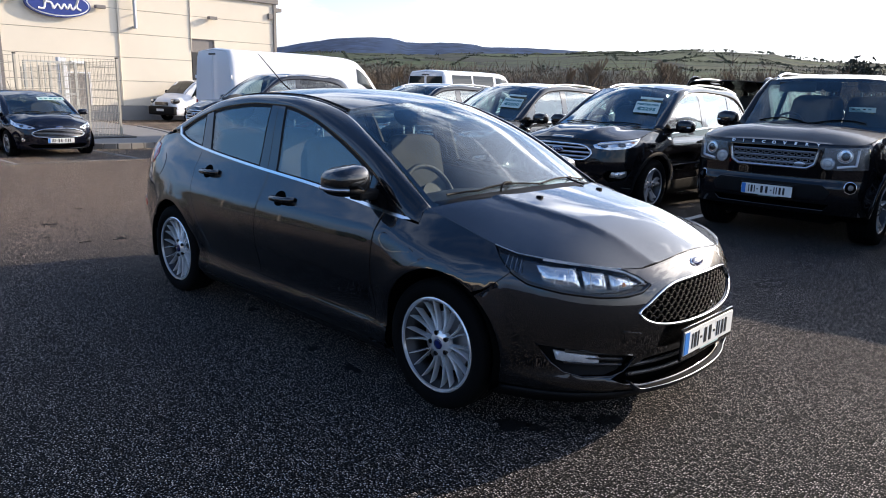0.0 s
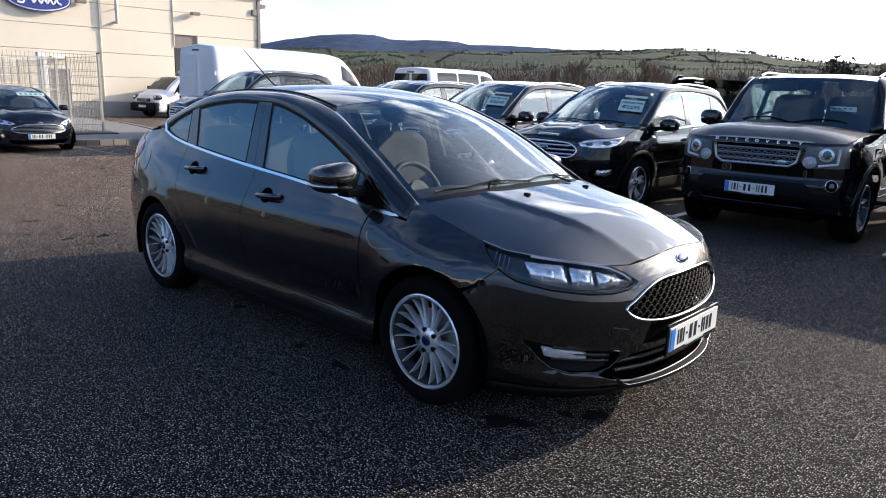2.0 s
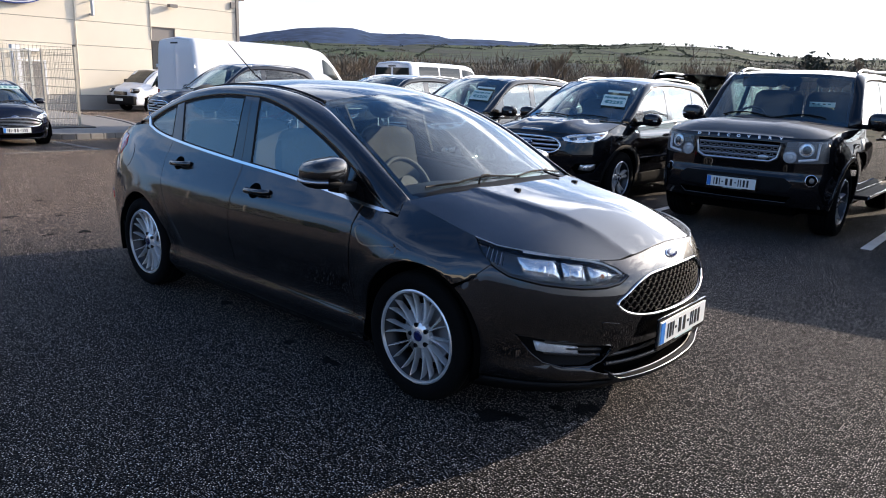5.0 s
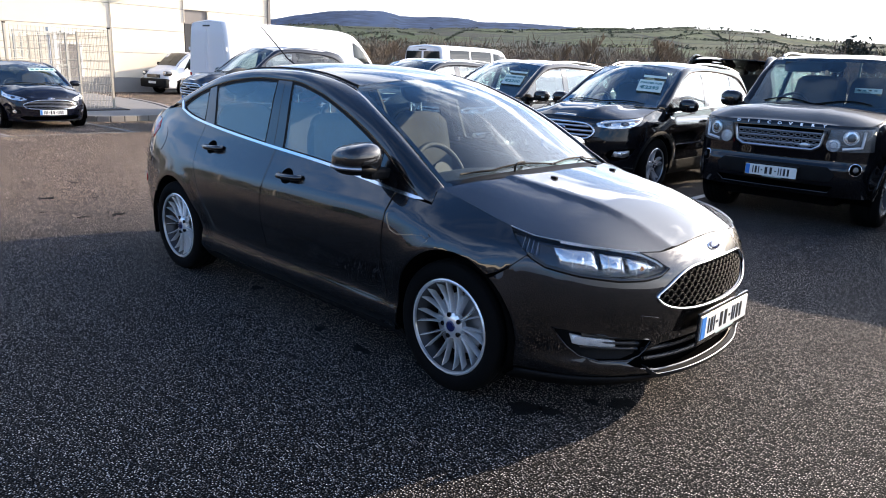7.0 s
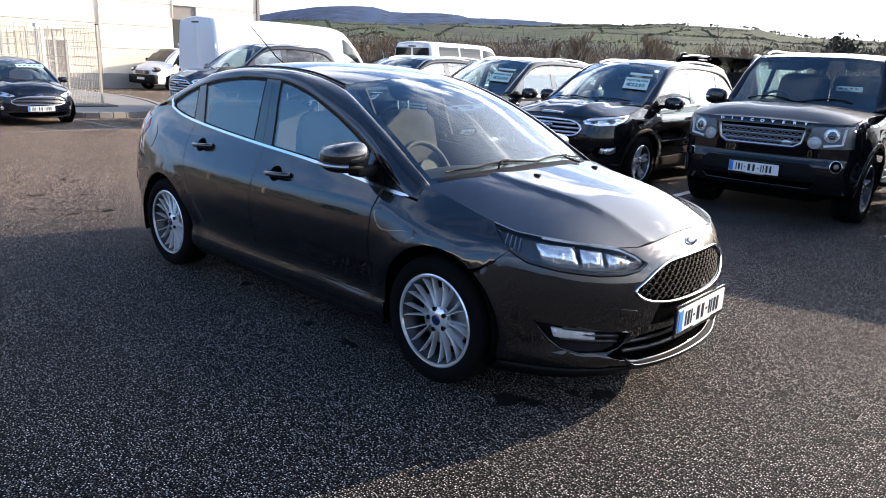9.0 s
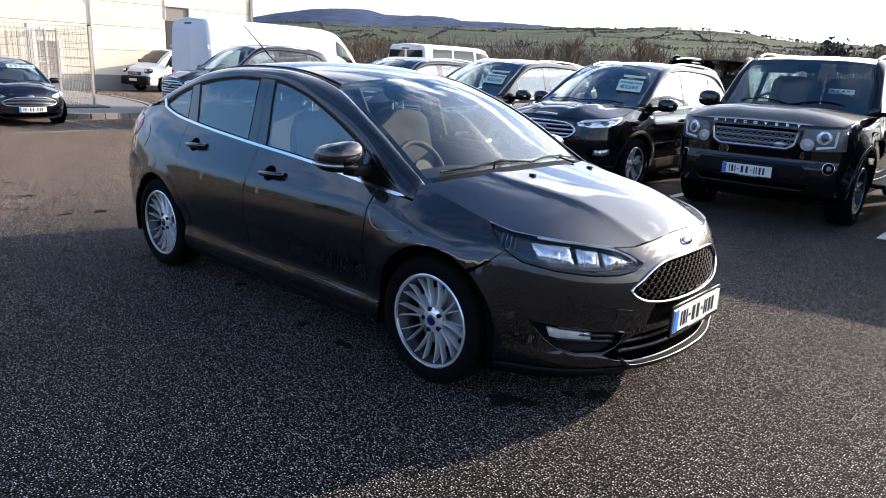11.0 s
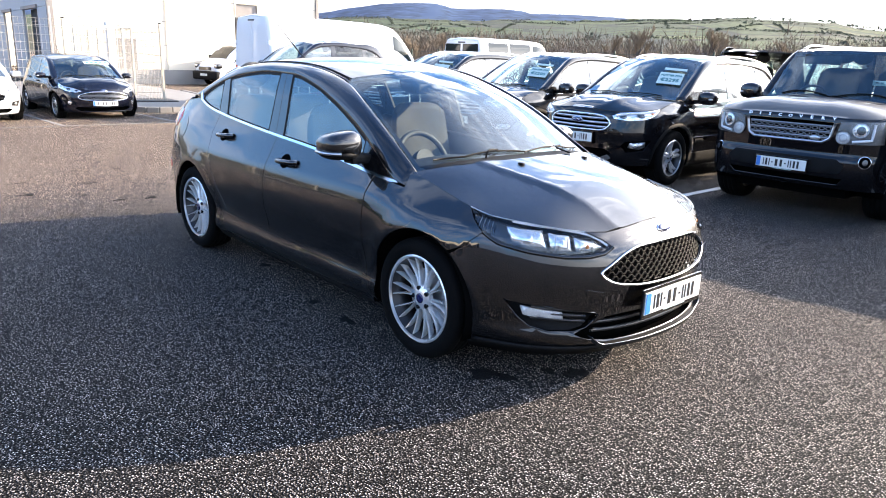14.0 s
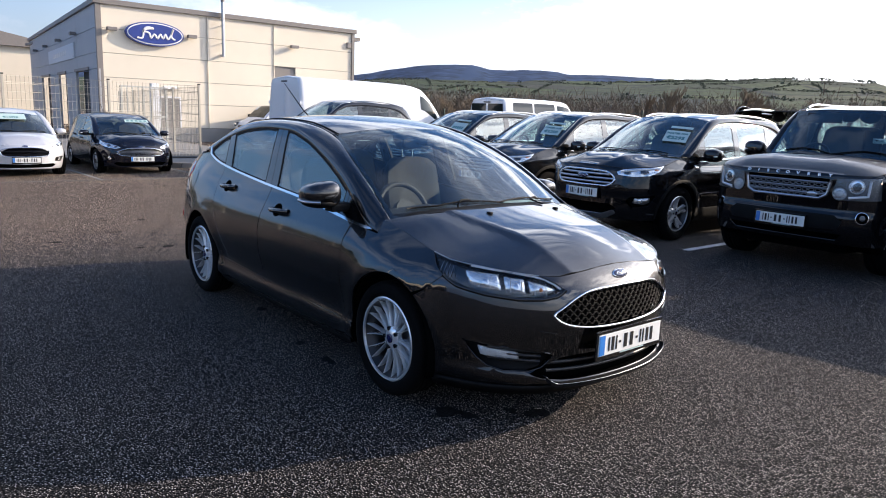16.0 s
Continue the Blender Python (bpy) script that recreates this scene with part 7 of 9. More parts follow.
# ---- small hatchback ----
def build_hatch(m, P, label, new_shape=False):
    root = car_root("hatchback", m, label, "car")
    plan = [(2.02, 0), (1.99, 0.28), (1.92, 0.48), (1.78, 0.66), (1.60, 0.77), (1.40, 0.82), (1.2, 0.845), (0.5, 0.858), (-0.5, 0.858), (-1.2, 0.84), (-1.6, 0.76), (-1.82, 0.60), (-1.90, 0.3), (-1.91, 0)]
    door = [(0.15, 0.10), (0.25, 0.04), (0.4, 0.02), (0.62, 0.0), (0.78, 0.012), (0.86, 0.045), (0.95, 0.075), (1.2, 0.15), (1.38, 0.215), (1.46, 0.27)]
    fend = [(0.15, 0.08), (0.3, 0.02), (0.55, 0.0), (0.72, 0.015), (0.82, 0.08), (0.92, 0.14), (1.0, 0.18)]
    nose = [(0.15, 0.10), (0.24, 0.02), (0.35, 0.01), (0.5, 0.0), (0.62, 0.02), (0.72, 0.075), (0.78, 0.14), (0.84, 0.25), (0.95, 0.45)]
    tail = [(0.25, 0.06), (0.45, 0.0), (0.7, 0.03), (0.95, 0.08), (1.4, 0.3)]
    sh = Shell(plan, [(-1.6, door), (0.8, door), (1.35, fend)], nose, tail, [(1.245, 0.3, 0.36, 0.012), (-1.245, 0.3, 0.36, 0.012)])
    S = dict(paint=P, AF=(1.245, 0.31, 0.345), AR=(-1.245, 0.31, 0.345), sill=[(1.1, 0.30), (-1.1, 0.33)],
             belt=[(1.1, 0.87), (0.6, 0.91), (-0.4, 0.98), (-1.5, 1.08)], dlo=[(1.02, 0.885), (0.85, 1.0), (0.55, 1.20), (0.25, 1.33), (-0.1, 1.385), (-0.7, 1.37), (-1.2, 1.29), (-1.52, 1.12)],
             dlo_x=(1.02, -1.52), doors=(0.82, -0.15, -0.95), lamp_back=(1.38, 0.84), shut=(1.56, 0.60),
             he=[("x", 1.08, 0.925), ("x", 1.25, 0.885), ("x", 1.38, 0.84), ("x", 1.55, 0.80), ("q", 0.62, 0.755), ("q", 0.50, 0.725), ("q", 0.38, 0.705), ("q", 0.2, 0.72), ("q", 0.0, 0.728)],
             E1=[(1.07, -0.69, 0.94), (0.85, -0.63, 1.08), (0.6, -0.60, 1.22), (0.35, -0.57, 1.34)],
             E2=[(0.35, -0.57, 1.34), (0.0, -0.555, 1.415), (-0.5, -0.555, 1.43), (-1.0, -0.56, 1.39), (-1.36, -0.565, 1.32)],
             E3=[(-1.36, -0.565, 1.32), (-1.55, -0.60, 1.16), (-1.68, -0.63, 1.0)],
             ws_base_c=(1.26, 0.965), header_c=(0.43, 1.395), rearhead_c=(-1.52, 1.38), rearlow_c=(-1.82, 1.0),
             hood_c=[(1.0, 1.0), (1.28, 0.975), (1.5, 0.935), (1.7, 0.87), (1.82, 0.80), (1.9, 0.72)], ridge=0.012,
             roof_c=[(0.45, 1.39), (0.1, 1.45), (-0.4, 1.475), (-1.0, 1.45), (-1.52, 1.38)],
             panes=[("front_window", 0.70, -0.08, 0.66, -0.12, M_GLASS), ("rear_door_window", -0.20, -0.92, -0.22, -0.98, M_TINT if not new_shape else M_GLASS), ("quarter_window", -1.0, -1.36, -1.05, -1.30, M_TINT)],
             tail_x=-1.70, rear_low=0.26, rear_top=1.0, front_low=0.19, handles=(0.0, -0.80), handle_drop=0.12,
             mirror=(0.74, 0.985, (0.10, 0.105, 0.07)),
             holes=[sym([(0, 0.665), (0.28, 0.655), (0.40, 0.625), (0.52, 0.545), (0.48, 0.505), (0.36, 0.475), (0, 0.465)] if not new_shape else [(0, 0.67), (0.30, 0.655), (0.46, 0.58), (0.42, 0.50), (0.30, 0.475), (0, 0.47)]), sym([(0, 0.30), (0.52, 0.32), (0.60, 0.29), (0.50, 0.22), (0, 0.215)])],
             wheel=(0.302, 0.205, 0.195, "ten"), track=1.475)
    r = skin(root, sh, S)
    fr = r["front"]
    g = [tuple(p) for p in S["holes"][0]]
    tube("grille_frame", sh.L(sh.qz(spline(g + [g[0]], 80)[:-1])) + np.array([0.006, 0, 0]), 0.009, M_CHROME, fr, n=8, closed=True)
    poly = np.array(g)
    for z in np.linspace(0.495, 0.645, 6):
        qs = [q for q in np.linspace(-0.52, 0.52, 60) if inside(poly, np.array([[q, z]]))[0]]
        if len(qs) > 3:
            tube("grille_bar", sh.L(sh.qz([(q, z) for q in qs])) - np.array([0.01, 0, 0]), 0.0045, M_SATIN if not new_shape else M_GLOSSB, fr, n=6)
    p = sh.L(sh.qz([(0, 0.695)]))[0]
    badge(fr, Matrix(((0, -0.5, 0.87, p[0] + 0.004), (1, 0, 0, 0), (0, 0.87, 0.5, p[2]), (0, 0, 0, 1))), 0.065, 0.028)
    w = lambda q: float(sh.wq(q))
    X = lambda x: float(sh.wx(x))
    for sg in (1, -1):
        o = [(X(1.36), 0.835), (X(1.55), 0.79), (w(0.62), 0.742), (w(0.50), 0.70), (w(0.45), 0.67), (w(0.55), 0.645), (w(0.68), 0.665), (X(1.52), 0.73)]
        lamp(root, sh, [(sg * a, b) for a, b in o], [(w(0.68), 0.715, 0.050, 0.026, M_DARKLENS), (w(0.55), 0.688, 0.034, 0.018, M_DARKLENS), (X(1.50), 0.778, 0.040, 0.014, M_CHROME)], body=M_REFL)
        el = [(sg * (w(0.66) + 0.045 * math.cos(t)), 0.41 + 0.04 * math.sin(t)) for t in np.linspace(0, 2 * math.pi, 18, endpoint=False)]
        panel("fog_lamp", el, sh.L, M_REFL, fr, 0.03, off=0.006, thick=0.01, bulge=0.006, gap=0, fine=0.02, centre=(0.8, 0, 0.6))
        o = [(w(0.76), 0.47), (w(0.58), 0.45), (w(0.56), 0.37), (w(0.70), 0.35)]
        panel("fog_pocket", [(sg * a, b) for a, b in o], sh.L, M_PLASTIC, fr, 0.05, off=0.003, gap=0, centre=(0.8, 0, 0.6))
    p = sh.L(sh.qz([(0, 0.40)]))[0]
    number_plate(root, Matrix(((0, 0, 1, p[0] + 0.012), (1, 0, 0, 0), (0, 1, 0, 0.40), (0, 0, 0, 1))))
    interior(root, 0.90, 0.0, -0.80, 0.34, 0.93, 0.66)
    f = r["ws_f"]
    x, y = 0.70, 0.28 if not new_shape else -0.05
    p, n = f(np.array([[x, y]]))[0], surf_normals(f, np.array([[x, y]]))[0]
    n = Vector(n if n[2] > 0 else -n)
    n.y = 0
    n.normalize()
    up = n.cross(Vector((0, 1, 0))).normalized()
    ax = up.cross(n).normalized()
    o = Vector(p) + n * 0.022
    mm = Matrix(((ax.x, up.x, n.x, o.x), (ax.y, up.y, n.y, o.y), (ax.z, up.z, n.z, o.z), (0, 0, 0, 1)))
    if new_shape:
        price_sheet(r["ws"], mm, "€14995", 0.58, 0.26, False)
    else:
        sheet = part("price_sheet", box(0, 0.02, 0, 0.55, 0.14, 0.002, mm), M_PAPER, r["ws"], "white price sheet with dark print")
        for k in range(5):
            part("print_bar", box(-0.2 + 0.1 * k, 0.02, 0.003, 0.06, 0.06, 0.002, mm), M_TEAL, sheet)
    mast = [(0.20 - 1.35, 0, 1.44), (-1.30, 0, 1.60), (-1.38, 0, 1.68)]
    tube("aerial", mast, 0.006, M_PLASTIC, root, n=6)
    return root

# ---- parked vehicles ----
def at(x, y, heading):
    """Pose of a vehicle standing on the yard, nose towards heading (degrees from +x)."""
    return pose(x, y, ground_z(x, y), 0, 0, heading)


big = build_offroader(at(0.84, 6.91, -90))
tagged(copy_thing(big, at(3.25, 6.9, -90)), "black boxy off-roader in the next bay casting its shadow")
build_suv(at(-1.70, 6.64, -90), M_BLACKP, "black mid-size SUV with chrome grille and price sheet in the screen", "€2295")
build_suv(at(-4.27, 6.95, -90), M_BROWNP, "dark bronze mid-size SUV with silver roof bars and price sheet", "€2200")
build_suv(at(6.05, 7.0, -90), M_BLACKP, "black mid-size SUV at the end of the front row")
build_suv(at(-6.8, 7.05, -90), M_BLACKP, "black mid-size SUV with silver roof bars between parked cars", "bars")
build_suv(at(-11.7, 6.7, -90), M_NAVY, "dark blue people carrier parked beside a white van", None).scale = (0.95, 1.03, 1.13)
build_hatch(at(-14.85, 2.13, 0) @ Matrix.Diagonal((1, 1, 0.935, 1)), M_NAVY, "dark blue five-door hatchback with chrome grille by the fence")
build_hatch(at(-14.7, -0.25, 0) @ Matrix.Diagonal((1, 1, 0.955, 1)), M_SILVERP, "silver five-door hatchback with black honeycomb grille and price sheet", True)


# ---- vans ----
class Hull:
    """A van's skin by stations along x: (x, half width, roof height, shoulder half width share)."""

    def __init__(self, st, zb=0.30):
        self.x = [s[0] for s in st]
        self.hw, self.zt = pchip([(s[0], s[1]) for s in st]), pchip([(s[0], s[2]) for s in st])
        self.k = pchip([(s[0], s[3]) for s in st])
        self.zb = zb

    def __call__(self, p):
        """p: (x, s), s from 0 (right sill) over the roof at 0.5 to 1 (left sill)."""
        x, s = p[:, 0], p[:, 1]
        t = 1 - np.abs(2 * np.clip(s, 0, 1) - 1)
        hw, zt, k = self.hw(x), self.zt(x), self.k(x)
        zz = np.array([0.0, 0.12, 0.40, 0.62, 0.80, 0.92, 0.975, 1.0])
        z = np.interp(t, [0, 0.10, 0.28, 0.42, 0.55, 0.64, 0.72, 1.0], zz)
        yy = np.stack([np.full_like(x, 0.95), np.full_like(x, 1.0), np.full_like(x, 1.0), 1 - (1 - k) * 0.35, 1 - (1 - k) * 0.75, k * 0.985, k * 0.90, np.zeros_like(x)], 1)
        tt = np.array([0, 0.10, 0.28, 0.42, 0.55, 0.64, 0.72, 1.0])
        i = np.clip(np.searchsorted(tt, t) - 1, 0, 6)
        u = (t - tt[i]) / (tt[i + 1] - tt[i])
        a = np.arange(len(x))
        y = yy[a, i] * (1 - u) + yy[a, i + 1] * u
        return np.stack([x, np.where(s < 0.5, -1, 1) * y * hw, self.zb + (zt - self.zb) * z], 1)


def hull_grid(name, hull, x0, x1, s0, s1, mat, parent, nx=30, ns=40, holes_x=(), label="", thick=0.015):
    xs, ss = np.linspace(x0, x1, nx), np.linspace(s0, s1, ns)
    return loft(name, [hull(np.stack([xs, np.full(nx, s)], 1)) for s in ss], mat, parent, label, thick=thick)


def build_van(m, st, label, H, wheel_x, front=True, rear_window=False, side_windows=(), name="van", screen=None):
    root = car_root(name, m, label, "van", "parked vans")
    hull = Hull(st)
    x0, x1 = st[0][0], st[-1][0]
    # body in three runs, open over the wheels
    hull_grid("body_side", hull, x0, x1, 0.14, 0.86, M_WHITEP, root, 60, 56)
    xf, xr = wheel_x
    for s0, s1 in ((0.0, 0.139), (0.861, 1.0)):
        for a, b in ((x0, xr - 0.42), (xr + 0.42, xf - 0.42), (xf + 0.42, x1)):
            if b - a > 0.1:
                hull_grid("lower_side", hull, a, b, s0, s1, M_WHITEP, root, 12, 6)
    # rear face: two doors
    e = hull(np.stack([np.full(81, x0), np.linspace(0, 1, 81)], 1))
    out = [(y, z) for _, y, z in e]
    flat = lambda p: np.stack([np.full(len(p), x0), p[:, 0], p[:, 1]], 1)
    for sg in (1, -1):
        o = [(y, z) for y, z in out if sg * y > 0.004]
        o = ([(0.004 * sg, out[40][1])] + sorted(o, key=lambda q: (-q[1] if abs(q[0]) < 0.6 else -q[1])) + [(0.004 * sg, 0.42)])
        half = [(y, z) for _, y, z in (e[:41] if sg < 0 else e[40:])]
        half = [(0.004 * sg if abs(y) < 0.004 else y, z) for y, z in half]
        poly = half + ([(0.004 * sg, 0.42)] if sg < 0 else [(0.004 * sg, 0.42)])
        d = panel("rear_door", poly, flat, M_WHITEP, root, 0.15, thick=0.03, gap=0.004, centre=(x0 + 1, 0, 1.2))
        lo, hi = 0.62 * H, 0.88 * H
        rec = [(sg * 0.10, 0.45 * H), (sg * 0.80, 0.45 * H), (sg * 0.76, 0.68 * H), (sg * 0.10, 0.68 * H)]
        if rear_window:
            panel("rear_door_glass", [(sg * 0.05, 0.56 * H), (sg * 0.86, 0.56 * H), (sg * 0.78, 0.935 * H), (sg * 0.05, 0.935 * H)], flat, M_SCREEN, d, 0.2, off=0.005, thick=0.006, centre=(x0 + 1, 0, 1.2))
        else:
            for z0, z1 in ((0.25 * H, 0.60 * H), (0.64 * H, 0.78 * H), (0.80 * H, 0.92 * H)):
                panel("door_pressing", [(sg * 0.08, z0), (sg * 0.86, z0), (sg * (0.84 if z0 < 0.6 * H else 0.78), z1), (sg * 0.08, z1)], flat, M_WHITEP, d, 0.2, off=0.006, thick=0.008, centre=(x0 + 1, 0, 1.2))
        for z in (0.34 * H, 0.72 * H):
            part("hinge", box(x0 - 0.005, sg * 0.95, z, 0.04, 0.05, 0.10), M_WHITEPL, d, bevel=0.01)
        panel("tail_lamp", [(sg * 0.90, 0.70), (sg * 0.99, 0.70), (sg * 0.99, 1.30), (sg * 0.90, 1.30)], flat, M_REDLENS, root, 0.1, off=0.012, thick=0.02, centre=(x0 + 1, 0, 1.2))
    part("door_grab", box(x0 - 0.02, 0.05, 0.42 * H, 0.03, 0.16, 0.05), M_PLASTIC, root, bevel=0.01)
    part("brake_lamp", box(x0 - 0.006, 0.0, 0.955 * H, 0.03, 0.34, 0.045), M_INK, root, bevel=0.008)
    part("rear_step", box(x0 + 0.03, 0, 0.42, 0.14, 1.90, 0.16), M_PLASTIC, root, bevel=0.03)
    for a, b, z0, z1 in side_windows:
        for sg in (0, 1):
            o = [(a, z0), (b[0], z0), (b[1], z1), (a, z1)]
            o = [(x, s if sg == 0 else 1 - s) for x, s in o]
            panel("side_window", o, hull, M_SCREEN, root, 0.12, off=0.024, thick=0.008, gap=0, centre=(0, 0, 1.0), fine=0.04)
    for x in np.linspace(x0 + 1.0, xf - 0.6, 3):
        for sg in (0.12, 0.60):
            ps = hull(np.stack([np.full(14, x), np.linspace(sg, sg + 0.28, 14)], 1))
            tube("body_seam", ps * np.array([1, 1.001, 1]), 0.006, M_SATIN, root, n=4)
    if screen:
        a, b = screen
        o = [(a, 0.345), (b, 0.335), (b, 0.665), (a, 0.655)]
        ws = panel("windscreen", o, hull, M_SCREEN, root, 0.06, off=0.026, thick=0.008, gap=0, centre=(a - 1, 0, 0.8), fine=0.05)
    for ax in wheel_x:
        for sg in (1, -1):
            make_wheel(root, ax, -0.86 * sg, 0.345, 0.205, 0.215, "eight", (M_ALLOYD, None), sgn=sg)
            th = np.linspace(-0.1, math.pi + 0.1, 16)
            loft("wheel_housing", [[(ax + 0.42 * math.cos(t), y * sg, 0.36 + 0.42 * math.sin(t)) for t in th] for y in (-1.0, -0.6)], M_PLASTIC, root, thick=0.02)
    part("floor_pan", box((x0 + x1) / 2, 0, 0.36, x1 - x0 - 0.5, 1.25, 0.12), M_DARK, root)
    return root, hull


tall = [(-3.0, 0.98, 2.74, 0.84), (-2.9, 1.0, 2.78, 0.86), (0.6, 1.0, 2.76, 0.86), (1.25, 1.0, 2.66, 0.84), (1.75, 0.99, 2.30, 0.80), (2.15, 0.98, 1.80, 0.80), (2.42, 0.97, 1.38, 0.86), (2.75, 0.94, 1.18, 0.86), (2.95, 0.88, 1.02, 0.84), (3.02, 0.80, 0.80, 0.84)]
build_van(at(-14.6, 9.65, 90) @ Matrix.Diagonal((1, 1, 0.925, 1)), tall, "white high-roof panel van with closed rear doors", 2.74, (1.95, -1.55), side_windows=[(1.25, (2.28, 1.72), 0.235, 0.305)], screen=(1.72, 2.38), name="panel_van")
low_ = [(-2.45, 0.96, 1.92, 0.82), (-2.35, 0.98, 1.96, 0.84), (0.5, 0.99, 1.97, 0.84), (0.95, 0.99, 1.92, 0.82), (1.45, 0.98, 1.58, 0.78), (1.85, 0.97, 1.24, 0.84), (2.2, 0.95, 1.10, 0.86), (2.42, 0.88, 0.93, 0.84), (2.49, 0.80, 0.70, 0.84)]
high_ = [(x, a, z * 1.29 if z > 1.5 else z * 1.1, k) for x, a, z, k in low_]
build_van(at(-12.6, 14.9, 90) @ Matrix.Diagonal((0.88, 0.92, 0.88, 1)), high_, "white minibus with tinted windows parked by the hedge", 2.48, (1.55, -1.38), rear_window=True, side_windows=[(-2.0, (-1.0, -1.0), 0.235, 0.322), (-0.9, (0.2, 0.2), 0.235, 0.322), (0.35, (1.40, 1.05), 0.235, 0.315)], name="minibus")

# the small white van by the wall, nose towards the yard
van, hull = build_van(at(-30.35, 14.6, -78), low_, "white delivery van with black front bumper by the wall", 1.92, (1.55, -1.38), side_windows=[(0.35, (1.50, 1.08), 0.225, 0.30)], screen=(0.98, 1.72), name="delivery_van")
part("front_bumper", box(2.40, 0, 0.52, 0.36, 1.84, 0.42), M_PLASTIC, van, bevel=0.09, smooth=True)
part("grille", box(2.50, 0, 0.84, 0.06, 0.90, 0.16), M_GLOSSB, van, bevel=0.02)
part("number_plate", box(2.59, 0, 0.55, 0.01, 0.52, 0.11), M_PLATE, van)
for sg in (1, -1):
    hl = part("head_lamp", box(2.28, sg * 0.74, 0.96, 0.34, 0.30, 0.22), M_GLOSSB, van, bevel=0.06, smooth=True)
    part("reflector", box(2.42, sg * 0.74, 0.97, 0.10, 0.18, 0.12), M_REFL, hl, bevel=0.03)
    part("door_mirror", box(1.28, sg * 1.12, 1.32, 0.16, 0.20, 0.30), M_PLASTIC, van, bevel=0.04, smooth=True)

# rears of the second row
tagged(copy_thing(big, at(-1.95, 12.2, 90)), "black boxy off-roader in the second row seen from behind")
build_suv(at(-4.6, 12.4, 90), M_BROWNP, "dark bronze SUV in the second row seen from behind")

# ---- the workshop building ----
M_CLAD = material("cream cladding", (0.72, 0.645, 0.52), 0.6, vary=0.07, vscale=0.7, bump=0.08, bscale=30)
M_CLAD2 = material("grey cladding", (0.43, 0.43, 0.43), 0.6, vary=0.07, vscale=0.7, bump=0.08, bscale=30)
M_FLASH = material("grey brown flashing", (0.20, 0.18, 0.165), 0.5, vary=0.1)
M_PLINTH = material("grey render plinth", (0.27, 0.26, 0.245), 0.9, vary=0.12, vscale=1.0, bump=0.3, bscale=40)
M_SIGNBL = material("sign blue", (0.006, 0.030, 0.22), 0.4, coat=0.1)
M_SIGNWH = material("sign white", (0.80, 0.80, 0.80), 0.35, coat=0.3)
M_GALV = material("galvanised steel", (0.45, 0.46, 0.47), 0.45, 0.8, vary=0.15, vscale=10)
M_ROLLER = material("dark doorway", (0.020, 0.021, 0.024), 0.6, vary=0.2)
M_FADED = material("faded sign face", (0.60, 0.63, 0.66), 0.5, vary=0.06)

WX, WY0, WY1, WTOP = -33.5, 7.25, 21.7, 5.72
ZB = -0.80
house = new("workshop_building")
house.matrix_basis = Matrix.Translation((-31.8, 6.02, -0.37)) @ Matrix.Diagonal((0.955, 0.954, 0.958, 1)) @ Matrix.Translation((33.5, -7.25, 0.80))
tagged(house, "cream metal-clad workshop with flat roof and an oval blue sign", "building")
rows_ = [ZB + 0.72, 1.15, 2.30, 3.45, 4.60, WTOP]
cols_ = [WY0, 12.65, 16.45, WY1]
for i in range(len(rows_) - 1):
    for j in range(3):
        y0, y1, z0, z1 = cols_[j] + 0.012, cols_[j + 1] - 0.012, rows_[i] + 0.010, rows_[i + 1] - 0.010
        if j == 2 and z0 < 2.6:
            y0 += 1.35
        part("cladding_panel", box(WX - 0.05, (y0 + y1) / 2, (z0 + z1) / 2, 0.10, y1 - y0, z1 - z0), M_CLAD, house, bevel=0.008)
part("wall_core", box(WX - 0.45, (WY0 + WY1) / 2, (ZB + WTOP) / 2, 0.70, WY1 - WY0 - 0.04, WTOP - ZB), M_FLASH, house)
part("plinth", box(WX + 0.01, (WY0 + 16.4) / 2, ZB + 0.33, 0.14, 16.4 - WY0, 0.76), M_PLINTH, house, bevel=0.01)
part("plinth", box(WX + 0.01, (17.9 + WY1) / 2, ZB + 0.33, 0.14, WY1 - 17.9, 0.76), M_PLINTH, house, bevel=0.01)
# flat near-black slab painted as the shade inside the doorway
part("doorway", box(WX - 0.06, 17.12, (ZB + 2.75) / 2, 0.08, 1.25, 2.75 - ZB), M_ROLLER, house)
part("parapet_cap", box(WX - 0.06, (WY0 + WY1) / 2, WTOP + 0.10, 0.42, WY1 - WY0 + 0.30, 0.24), M_FLASH, house, bevel=0.02)
part("corner_trim", box(WX + 0.005, WY0 + 0.06, (ZB + WTOP) / 2, 0.16, 0.26, WTOP - ZB), M_FLASH, house, bevel=0.01)
part("corner_trim", box(WX + 0.005, WY1 - 0.05, (ZB + WTOP) / 2, 0.16, 0.18, WTOP - ZB), M_FLASH, house, bevel=0.01)
part("downpipe", cyl((WX + 0.04, 12.65, ZB), (WX + 0.04, 12.65, WTOP), 0.03, 12), M_CLAD, house)
part("downpipe", cyl((WX + 0.03, 16.45, 2.8), (WX + 0.03, 16.45, WTOP), 0.025, 12), M_CLAD, house)
# return wall
S0, S1 = Vector((WX, WY0)), Vector((-64.5, 9.78))
sd = (S1 - S0).normalized()
sn = Vector((sd.y, -sd.x)) if sd.y * 0 - sd.x * -1 < 0 else Vector((-sd.y, sd.x))
if sn.y > 0:
    sn = -sn
ang_ = math.degrees(math.atan2(sd.y, sd.x))


